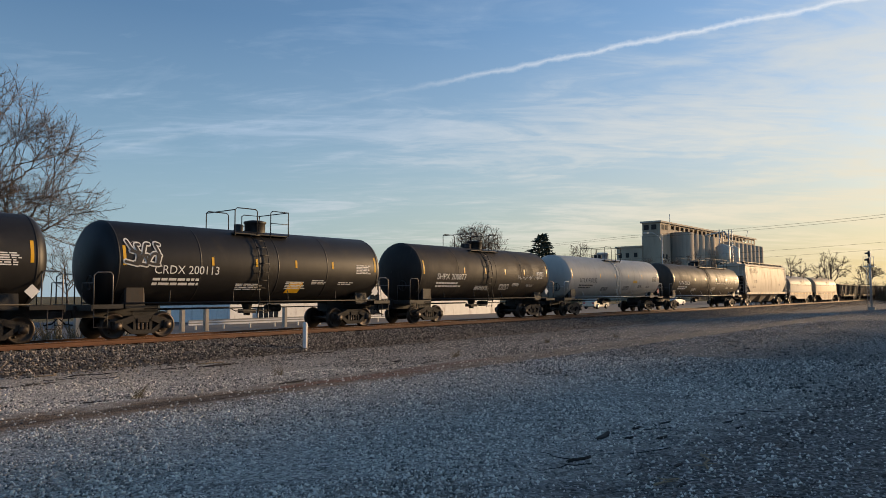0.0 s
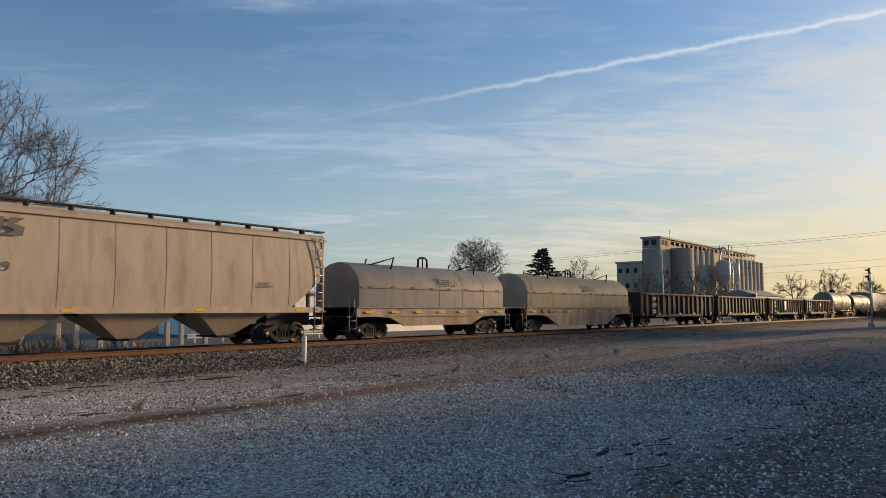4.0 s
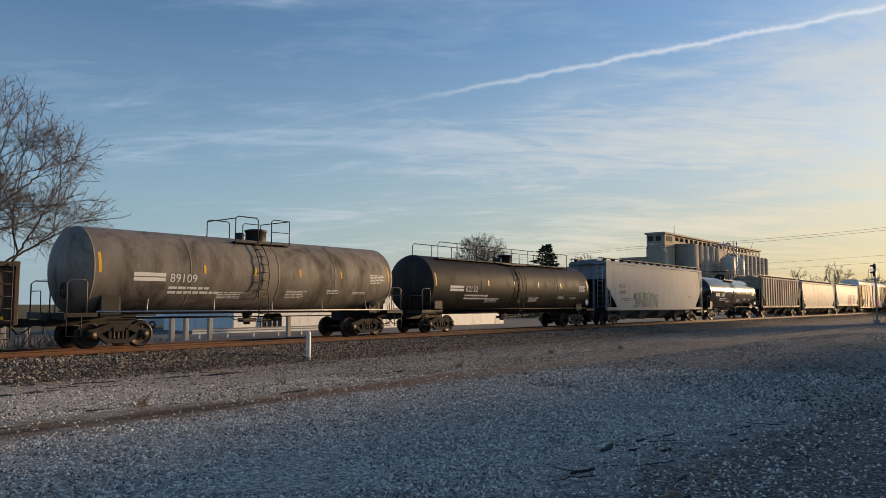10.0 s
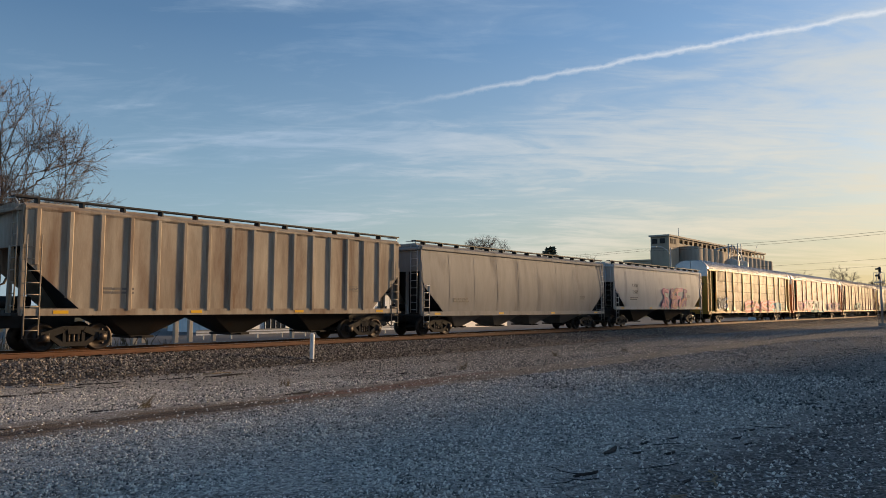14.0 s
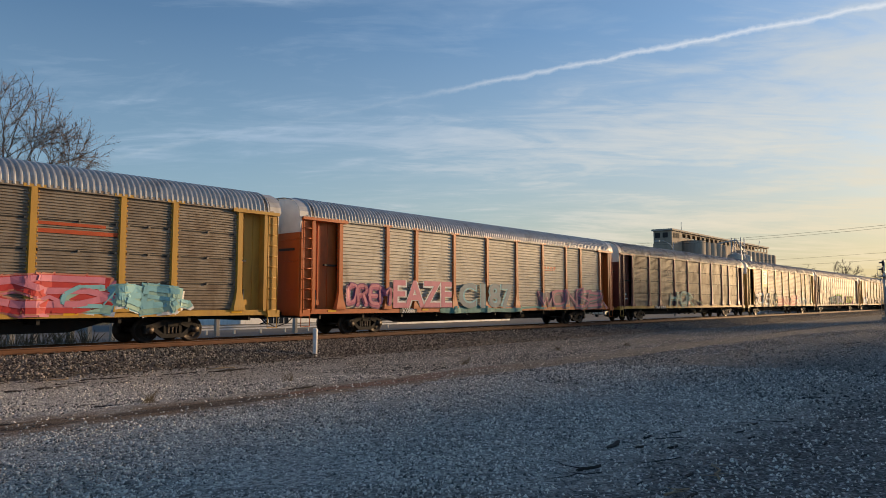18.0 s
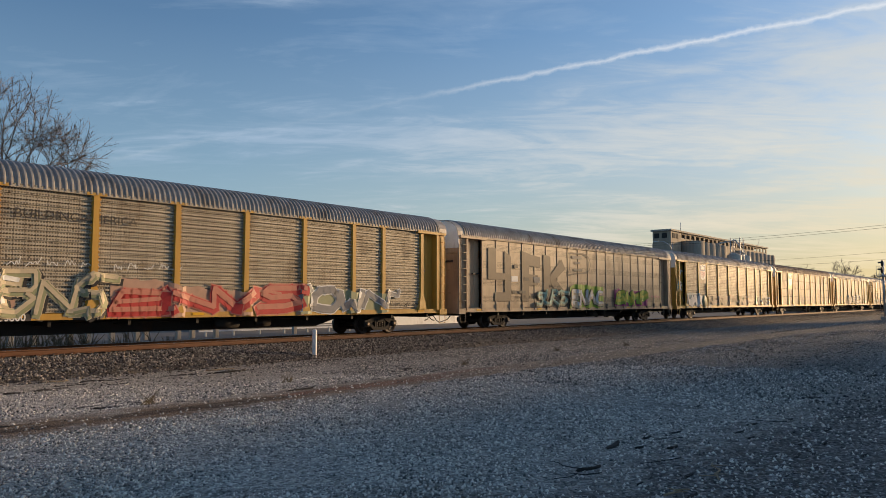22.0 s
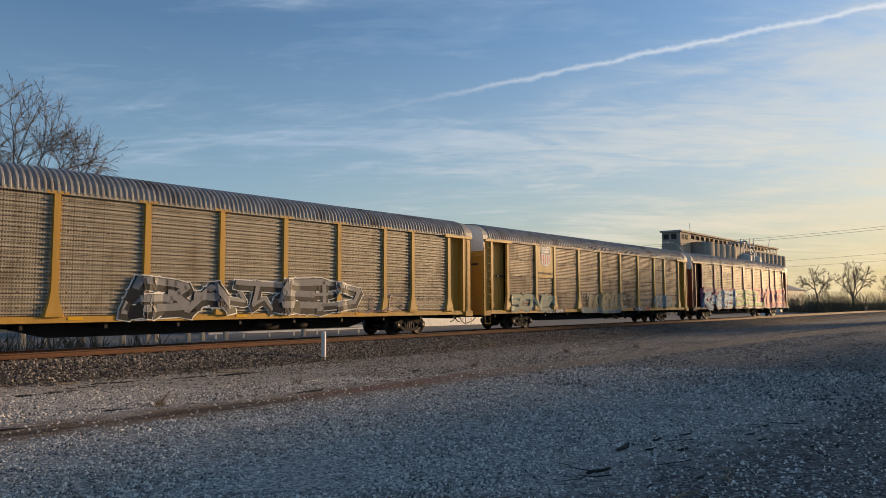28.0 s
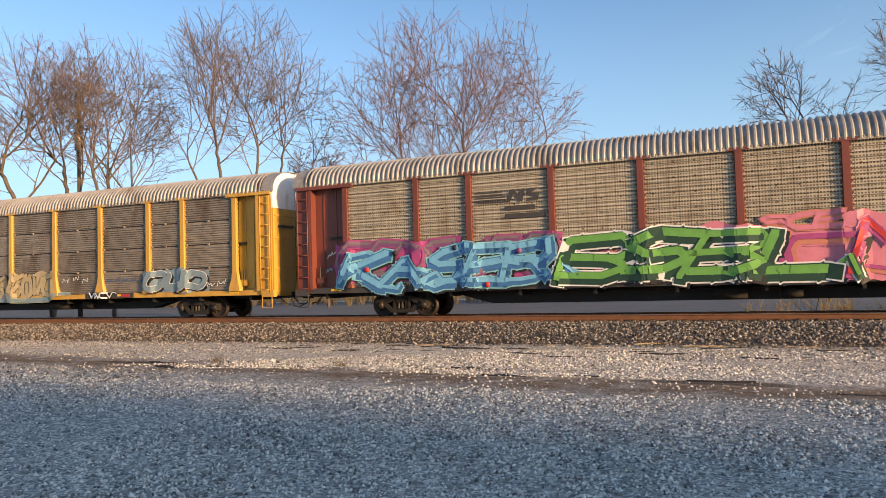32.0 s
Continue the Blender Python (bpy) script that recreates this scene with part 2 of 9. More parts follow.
def ground_material():
    m = bpy.data.materials.new("gravel_lot")
    m.use_nodes = True
    nt = m.node_tree
    p = nt.nodes["Principled BSDF"]
    tc = nt.nodes.new("ShaderNodeTexCoord").outputs["Object"]
    sep = nt.nodes.new("ShaderNodeSeparateXYZ")
    nt.links.new(mapped(nt, tc, rot=(0, 0, radians(-TRACK_YAW))), sep.inputs[0])
    s, lat = sep.outputs[0], sep.outputs[1]
    wide = noise_fac(nt, mapped(nt, tc, (1, 1, 1)), 0.16, 6, 0.6, 0.3)
    mid = noise_fac(nt, tc, 1.1, 6, 0.65)
    vor = N(nt, "ShaderNodeTexVoronoi", Scale=30.0)
    nt.links.new(tc, vor.inputs["Vector"])
    cell = nt.nodes.new("ShaderNodeSeparateColor")
    nt.links.new(vor.outputs["Color"], cell.inputs[0])
    vor2 = N(nt, "ShaderNodeTexVoronoi", Scale=11.0)
    nt.links.new(tc, vor2.inputs["Vector"])
    gravel = mix(nt, ramp(nt, cell.outputs[0], (0.0, 0.0), (0.5, 0.5), (1.0, 1.0)), (0.105, 0.10, 0.092), (0.98, 0.91, 0.80))
    gravel = mix(nt, ramp(nt, wide, (0.35, 0.0), (0.65, 0.6)), gravel, mix(nt, cell.outputs[1], (0.125, 0.12, 0.11), (0.82, 0.76, 0.67)))
    gravel = mix(nt, ramp(nt, mid, (0.54, 0.0), (0.76, 0.5)), gravel, mix(nt, cell.outputs[2], (0.08, 0.076, 0.073), (0.40, 0.385, 0.37)))
    bands = noise_fac(nt, mapped(nt, tc, (0.35, 1.9, 1), (0, 0, radians(-TRACK_YAW))), 0.9, 7, 0.68)
    gravel = mix(nt, ramp(nt, bands, (0.36, 0.4), (0.50, 0.0)), gravel, mix(nt, cell.outputs[1], (0.07, 0.068, 0.066), (0.34, 0.325, 0.31)))
    soil = mix(nt, cell.outputs[2], (0.11, 0.072, 0.046), (0.38, 0.265, 0.175))
    wob = math_node(nt, "ADD", lat, math_node(nt, "MULTIPLY", math_node(nt, "SUBTRACT", wide, 0.5), 4.0))

    def patch(s0, l0, rs, rl, strength):
        """A stain round one place, ragged at its rim."""
        u = math_node(nt, "POWER", math_node(nt, "DIVIDE", math_node(nt, "SUBTRACT", s, s0), rs), 2.0)
        v = math_node(nt, "POWER", math_node(nt, "DIVIDE", math_node(nt, "SUBTRACT", lat, l0), rl), 2.0)
        return ramp(nt, math_node(nt, "ADD", math_node(nt, "ADD", u, v), math_node(nt, "MULTIPLY", math_node(nt, "SUBTRACT", mid, 0.5), 2.6)), (0.45, strength), (1.0, 0.0))
    drift = math_node(nt, "ADD", lat, math_node(nt, "MULTIPLY", math_node(nt, "MINIMUM", s, 0.0), 0.15))
    drift = math_node(nt, "ADD", drift, math_node(nt, "MULTIPLY", math_node(nt, "SUBTRACT", bands, 0.5), 2.0))
    band = math_node(nt, "DIVIDE", math_node(nt, "ABSOLUTE", math_node(nt, "SUBTRACT", drift, 11.7)), 1.9)
    soil_mask = math_node(nt, "MULTIPLY", ramp(nt, band, (0.3, 0.95), (1.0, 0.0)), ramp(nt, mid, (0.34, 0.3), (0.52, 1.0)))
    # paler gravel strip in front of the ballast
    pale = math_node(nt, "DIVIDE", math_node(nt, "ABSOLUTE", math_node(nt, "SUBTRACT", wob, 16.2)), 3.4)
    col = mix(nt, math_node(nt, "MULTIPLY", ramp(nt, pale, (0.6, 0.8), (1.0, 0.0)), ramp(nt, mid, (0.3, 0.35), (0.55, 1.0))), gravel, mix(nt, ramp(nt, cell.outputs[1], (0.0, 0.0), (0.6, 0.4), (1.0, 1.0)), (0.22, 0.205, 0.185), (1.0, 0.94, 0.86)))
    # brighter gravel towards the left end, open skylight put into its colour
    lit_end = ramp(nt, math_node(nt, "DIVIDE", math_node(nt, "ADD", s, math_node(nt, "MULTIPLY", wide, 8.0)), 30.0), (0.02, 1.0), (0.30, 0.0))
    col = mix(nt, math_node(nt, "MULTIPLY", lit_end, 0.92), col, mix(nt, ramp(nt, cell.outputs[1], (0.0, 0.0), (0.6, 0.4), (1.0, 1.0)), (0.25, 0.235, 0.21), (1.0, 0.94, 0.84)))
    col = mix(nt, soil_mask, col, soil)
    # damp earth and rust-red stains along the wheel track
    for s0, l0, rs, rl in ((7.4, 11.6, 2.6, 0.6), (-1.0, 13.0, 1.6, 0.35), (-10.0, 14.2, 1.5, 0.4), (-15.0, 14.5, 2.0, 0.4), (-6.0, 14.8, 0.9, 0.25), (3.8, 11.6, 1.2, 0.4)):
        col = mix(nt, patch(s0, l0, rs, rl, 0.8), col, mix(nt, cell.outputs[2], (0.055, 0.036, 0.025), (0.15, 0.105, 0.075)))
    for s0, l0, rs, rl in ((12.0, 11.9, 3.2, 0.6), (15.6, 12.4, 2.6, 0.5)):
        col = mix(nt, patch(s0, l0, rs, rl, 0.85), col, mix(nt, cell.outputs[2], (0.16, 0.065, 0.038), (0.36, 0.16, 0.10)))
    # darker gravel towards the crossing, the shade there put into its colour too
    shaded_gravel = math_node(nt, "MULTIPLY", ramp(nt, math_node(nt, "DIVIDE", math_node(nt, "ADD", s, math_node(nt, "MULTIPLY", wide, 12.0)), 60.0), (0.20, 0.0), (0.46, 0.9)), ramp(nt, math_node(nt, "DIVIDE", math_node(nt, "ADD", math_node(nt, "ADD", wob, 6.0), math_node(nt, "MULTIPLY", math_node(nt, "SUBTRACT", bands, 0.5), 9.0)), 24.0), (0.20, 0.0), (0.48, 1.0)))
    col = mix(nt, shaded_gravel, col, mix(nt, cell.outputs[2], (0.045, 0.045, 0.045), (0.34, 0.325, 0.30)))
    pebble = nt.nodes.new("ShaderNodeSeparateColor")
    nt.links.new(vor2.outputs["Color"], pebble.inputs[0])
    col = mix(nt, 0.5, col, mix(nt, 1.0, col, ramp(nt, math_node(nt, "ADD", math_node(nt, "MULTIPLY", pebble.outputs[0], 0.7), math_node(nt, "MULTIPLY", bands, 0.6)), (0.3, 0.4), (0.5, 0.95), (1.0, 1.0)), "MULTIPLY"))
    # dark cinders at the lot's edge
    edge = math_node(nt, "SUBTRACT", math_node(nt, "SUBTRACT", 4.75, math_node(nt, "MULTIPLY", s, 0.11)), lat)
    edge = math_node(nt, "MINIMUM", edge, math_node(nt, "MULTIPLY", math_node(nt, "SUBTRACT", s, 4.4), 0.9))
    edge = math_node(nt, "ADD", edge, math_node(nt, "MULTIPLY", math_node(nt, "SUBTRACT", mid, 0.5), 2.4))
    col = mix(nt, ramp(nt, edge, (0.0, 0.0), (0.8, 0.5), (2.0, 0.85)), col, mix(nt, ramp(nt, cell.outputs[2], (0.0, 0.0), (0.6, 0.3), (1.0, 1.0)), (0.026, 0.024, 0.023), (0.42, 0.39, 0.37)))
    blot = noise_fac(nt, mapped(nt, tc, (0.5, 1.6, 1), (0, 0, radians(-TRACK_YAW))), 2.6, 6, 0.7)
    col = mix(nt, 1.0, col, ramp(nt, blot, (0.34, 0.70), (0.46, 0.97), (0.60, 1.0)), "MULTIPLY")
    # grass and earth beyond the far side
    far = math_node(nt, "ADD", lat, math_node(nt, "MULTIPLY", math_node(nt, "SUBTRACT", mid, 0.5), 5.0))
    col = mix(nt, ramp(nt, math_node(nt, "DIVIDE", far, 100.0), (0.62, 0.0), (0.66, 1.0)), col, mix(nt, mid, (0.09, 0.08, 0.035), (0.19, 0.15, 0.08)))
    nt.links.new(col, p.inputs["Base Color"])
    p.inputs["Roughness"].default_value = 0.95
    p.inputs["Specular IOR Level"].default_value = 0.2
    b = nt.nodes.new("ShaderNodeBump")
    b.inputs["Strength"].default_value, b.inputs["Distance"].default_value = 1.0, 0.045
    h = math_node(nt, "ADD", math_node(nt, "MULTIPLY", vor.outputs["Distance"], -1.0), math_node(nt, "MULTIPLY", vor2.outputs["Distance"], -0.6))
    nt.links.new(h, b.inputs["Height"])
    nt.links.new(b.outputs[0], p.inputs["Normal"])
    return m


M = {}


def paint(key, col, **kw):
    if key not in M:
        M[key] = material(key, col, **kw)
    return M[key]


paint("black_tank", (0.011, 0.0105, 0.011), rough=0.5, gloss=0.35, var=0.3, dirt=(0.036, 0.031, 0.027), amount=0.25, streak=3.0, bump=0.03)
paint("brown_tank", (0.022, 0.018, 0.016), rough=0.6, gloss=0.3, var=0.3, dirt=(0.075, 0.06, 0.045), amount=0.4, streak=3.0, bump=0.03)
paint("grey_tank", (0.23, 0.20, 0.165), rough=0.6, gloss=0.3, var=0.25, dirt=(0.03, 0.026, 0.022), amount=0.45, streak=3.0, bump=0.03)
paint("olive_tank", (0.062, 0.052, 0.042), rough=0.6, gloss=0.3, var=0.25, dirt=(0.03, 0.026, 0.022), amount=0.4, streak=3.0, bump=0.03)
paint("white_tank", (0.50, 0.475, 0.425), rough=0.6, gloss=0.3, var=0.08, dirt=(0.34, 0.31, 0.27), amount=0.15, streak=3.0, bump=0.03)
paint("gloss_tank", (0.008, 0.008, 0.009), rough=0.16, var=0.2, bump=0.015, coat=0.4)
paint("steel_dark", (0.011, 0.010, 0.010), rough=0.6, var=0.4, dirt=(0.05, 0.026, 0.015), amount=0.25, bump=0.2)
paint("truck_steel", (0.017, 0.014, 0.012), rough=0.8, var=0.4, dirt=(0.040, 0.030, 0.023), amount=0.3, bump=0.35)
paint("wheel_steel", (0.06, 0.045, 0.036), rough=0.45, metal=0.5, var=0.4, dirt=(0.018, 0.015, 0.013), amount=0.5, bump=0.2)
paint("tread", (0.40, 0.38, 0.36), rough=0.28, metal=1.0, var=0.15, bump=0.05)
paint("cream_hopper", (0.46, 0.39, 0.305), rough=0.62, gloss=0.25, var=0.12, dirt=(0.30, 0.22, 0.15), amount=0.3, streak=4.0, bump=0.05)
paint("grey_hopper", (0.28, 0.265, 0.245), rough=0.62, gloss=0.25, var=0.12, dirt=(0.22, 0.19, 0.16), amount=0.3, streak=4.0, bump=0.05)
paint("tan_hopper", (0.54, 0.505, 0.455), rough=0.62, gloss=0.25, var=0.09, dirt=(0.34, 0.28, 0.22), amount=0.18, streak=4.0, bump=0.05)
paint("rust_hopper", (0.40, 0.335, 0.255), rough=0.75, var=0.35, dirt=(0.15, 0.075, 0.04), amount=0.55, scale=1.3, streak=6.0, bump=0.15)
paint("gon_black", (0.022, 0.018, 0.015), rough=0.75, var=0.5, dirt=(0.15, 0.092, 0.05), amount=0.34, scale=1.1, streak=4.0, bump=0.25)
paint("gon_brown", (0.042, 0.029, 0.021), rough=0.75, var=0.5, dirt=(0.19, 0.115, 0.06), amount=0.36, scale=1.1, streak=4.0, bump=0.25)
paint("coil_cream", (0.44, 0.345, 0.225), rough=0.6, gloss=0.25, var=0.1, dirt=(0.30, 0.20, 0.12), amount=0.3, streak=4.0, bump=0.04)
paint("coil_frame", (0.40, 0.31, 0.22), rough=0.65, var=0.2, dirt=(0.20, 0.09, 0.04), amount=0.55, streak=4.0, bump=0.1)
paint("rack_yellow", (0.55, 0.31, 0.05), rough=0.5, var=0.12, dirt=(0.25, 0.11, 0.03), amount=0.3, streak=5.0, bump=0.05)
paint("rack_orange", (0.52, 0.12, 0.018), rough=0.45, var=0.12, dirt=(0.2, 0.06, 0.02), amount=0.25, streak=5.0, bump=0.05)
paint("rack_red", (0.17, 0.045, 0.030), rough=0.5, var=0.15, dirt=(0.07, 0.03, 0.02), amount=0.3, streak=5.0, bump=0.05)
paint("rack_tan", (0.46, 0.335, 0.215), rough=0.55, var=0.12, dirt=(0.2, 0.13, 0.08), amount=0.35, streak=5.0, bump=0.05)
def perforated(key, base, bands, vertical):
    """Adds rows of small dark holes, in bands, and faint upright press lines to a panel's paint."""
    m = M[base].copy()
    m.name = key
    M[key] = m
    nt = m.node_tree
    bsdf = nt.nodes["Principled BSDF"]
    src = bsdf.inputs["Base Color"].links[0].from_socket
    sep = nt.nodes.new("ShaderNodeSeparateXYZ")
    nt.links.new(nt.nodes.new("ShaderNodeTexCoord").outputs["Object"], sep.inputs[0])

    def near(v, pitch, width):
        """1 within width of each multiple of pitch."""
        q = math_node(nt, "ABSOLUTE", math_node(nt, "SUBTRACT", math_node(nt, "FRACT", math_node(nt, "DIVIDE", v, pitch)), 0.5))
        return math_node(nt, "LESS_THAN", q, width / pitch)
    holes = math_node(nt, "MULTIPLY", near(sep.outputs[0], 0.085, 0.026), near(sep.outputs[2], 0.105 if vertical else 0.075, 0.024))
    if bands:
        holes = math_node(nt, "MULTIPLY", holes, near(sep.outputs[2], bands, bands * 0.2))
    col = mix(nt, math_node(nt, "MULTIPLY", holes, 0.75), src, (0.03, 0.025, 0.02))
    if vertical:
        col = mix(nt, math_node(nt, "MULTIPLY", near(sep.outputs[0], 0.31, 0.012), 0.55), col, (0.06, 0.045, 0.035))
        col = mix(nt, math_node(nt, "MULTIPLY", math_node(nt, "MULTIPLY", near(sep.outputs[0], 0.62, 0.03), near(sep.outputs[2], 0.48, 0.03)), 0.8), col, (0.05, 0.035, 0.025))
    nt.links.new(col, bsdf.inputs["Base Color"])
    return m


paint("panel_silver", (0.56, 0.52, 0.44), rough=0.55, gloss=0.25, metal=0.1, var=0.16, dirt=(0.34, 0.29, 0.22), amount=0.3, streak=0.4, bump=0.06, per=0.15)
paint("panel_tan", (0.40, 0.335, 0.245), rough=0.55, gloss=0.3, metal=0.2, var=0.2, dirt=(0.17, 0.12, 0.08), amount=0.4, streak=0.5, bump=0.06, per=0.2)
paint("panel_beige", (0.50, 0.44, 0.34), rough=0.55, gloss=0.25, metal=0.15, var=0.18, dirt=(0.24, 0.18, 0.12), amount=0.35, streak=0.5, bump=0.06, per=0.12)
paint("panel_brown", (0.32, 0.27, 0.215), rough=0.5, gloss=0.3, metal=0.25, var=0.24, dirt=(0.15, 0.10, 0.07), amount=0.45, streak=0.5, bump=0.06, per=0.25)
paint("panel_sheet", (0.50, 0.365, 0.235), rough=0.5, gloss=0.35, var=0.14, dirt=(0.30, 0.20, 0.12), amount=0.3, streak=2.0, bump=0.05, per=0.12)
perforated("panel_mesh", "panel_beige", 0.0, True)
perforated("panel_holes", "panel_sheet", 0.95, False)
paint("roof_silver", (0.46, 0.46, 0.46), rough=0.5, metal=0.4, var=0.12, dirt=(0.25, 0.22, 0.2), amount=0.3, bump=0.05)
paint("roof_grey", (0.34, 0.32, 0.30), rough=0.58, metal=0.35, var=0.18, dirt=(0.16, 0.12, 0.09), amount=0.4, bump=0.05)
paint("roof_rust", (0.24, 0.175, 0.14), rough=0.6, metal=0.35, var=0.3, dirt=(0.09, 0.04, 0.022), amount=0.65, bump=0.08)
paint("white_paint", (0.80, 0.79, 0.76), rough=0.5, var=0.08, dirt=(0.35, 0.3, 0.25), amount=0.2, bump=0.04)
paint("mark_white", (0.78, 0.77, 0.74), rough=0.55, var=0.08, bump=0.0)
paint("mark_dark", (0.05, 0.045, 0.042), rough=0.6, var=0.2, bump=0.0)
paint("mark_grey", (0.15, 0.13, 0.115), rough=0.6, var=0.25, bump=0.0)
paint("reflector_yellow", (0.80, 0.44, 0.02), rough=0.35, var=0.06, bump=0.0)
paint("shield_blue", (0.02, 0.035, 0.12), rough=0.5, var=0.1, bump=0.0)
paint("shield_red", (0.45, 0.03, 0.035), rough=0.5, var=0.1, bump=0.0)
paint("logo_orange", (0.48, 0.07, 0.012), rough=0.5, var=0.1, bump=0.0)
# hopper end and roof tone: blue-grey shade put into the paint
paint("end_blue", (0.20, 0.21, 0.23), rough=0.6, var=0.2, dirt=(0.08, 0.075, 0.07), amount=0.35, streak=4.0, bump=0.05)
paint("rail_grey", (0.16, 0.15, 0.145), rough=0.5, metal=0.4, var=0.2, bump=0.05)
paint("rail_rust", (0.165, 0.072, 0.034), rough=0.75, var=0.25, bump=0.1)
paint("tie_wood", (0.07, 0.052, 0.04), rough=0.9, var=0.4, bump=0.4)
paint("concrete", (0.40, 0.33, 0.245), rough=0.85, var=0.16, scale=0.25, dirt=(0.2, 0.17, 0.14), amount=0.4, streak=6.0, bump=0.2, bscale=6.0)
paint("concrete_light", (0.42, 0.38, 0.32), rough=0.85, var=0.12, bump=0.2)
paint("asphalt", (0.10, 0.10, 0.10), rough=0.9, var=0.2, scale=0.4, bump=0.3)
paint("bark", (0.105, 0.080, 0.062), rough=0.9, var=0.35, scale=6.0, bump=0.4)
paint("twig", (0.15, 0.105, 0.075), rough=0.85, var=0.3, bump=0.0)
paint("twig_bud", (0.19, 0.11, 0.078), rough=0.85, var=0.3, bump=0.0)
paint("needles", (0.028, 0.042, 0.022), rough=0.8, var=0.4, bump=0.1)
paint("brush", (0.15, 0.115, 0.065), rough=0.9, var=0.35, bump=0.0)
paint("opening_dark", (0.035, 0.03, 0.028), rough=0.9, var=0.3, bump=0.1)
paint("glass_dark", (0.02, 0.025, 0.03), rough=0.08, var=0.05, bump=0.0, coat=0.5)
paint("rubber", (0.015, 0.015, 0.015), rough=0.85, var=0.2, bump=0.1)
paint("wood_dark", (0.032, 0.025, 0.020), rough=0.9, var=0.4, bump=0.4)
paint("wood_pale", (0.36, 0.27, 0.17), rough=0.85, var=0.3, bump=0.3)
paint("galvanised", (0.50, 0.50, 0.49), rough=0.5, metal=0.5, var=0.1, bump=0.05)
GRAF = {"blue": (0.045, 0.16, 0.36), "cyan": (0.22, 0.50, 0.56), "teal": (0.08, 0.30, 0.28), "green": (0.07, 0.24, 0.045), "dark_green": (0.012, 0.05, 0.03),
        "pink": (0.62, 0.20, 0.27), "purple": (0.20, 0.07, 0.18), "red": (0.50, 0.03, 0.03), "salmon": (0.55, 0.20, 0.14), "white": (0.74, 0.73, 0.70),
        "black": (0.015, 0.014, 0.016), "mint": (0.30, 0.50, 0.42), "olive": (0.30, 0.31, 0.17), "grey": (0.22, 0.22, 0.23), "lime": (0.30, 0.45, 0.05), "magenta": (0.38, 0.06, 0.20),
        "rose": (0.48, 0.10, 0.20), "dun": (0.43, 0.34, 0.19), "slate": (0.20, 0.27, 0.30), "dusk": (0.20, 0.14, 0.16), "cream": (0.55, 0.46, 0.31), "sage": (0.36, 0.38, 0.26), "blush": (0.46, 0.28, 0.20), "tan": (0.34, 0.26, 0.18), "umber": (0.135, 0.098, 0.066), "leaf": (0.13, 0.34, 0.07), "yellow": (0.62, 0.55, 0.06), "sky": (0.16, 0.42, 0.62)}
for key, c in GRAF.items():
    paint("spray_" + key, c, rough=0.6, var=0.12, scale=3.0, bump=0.0)


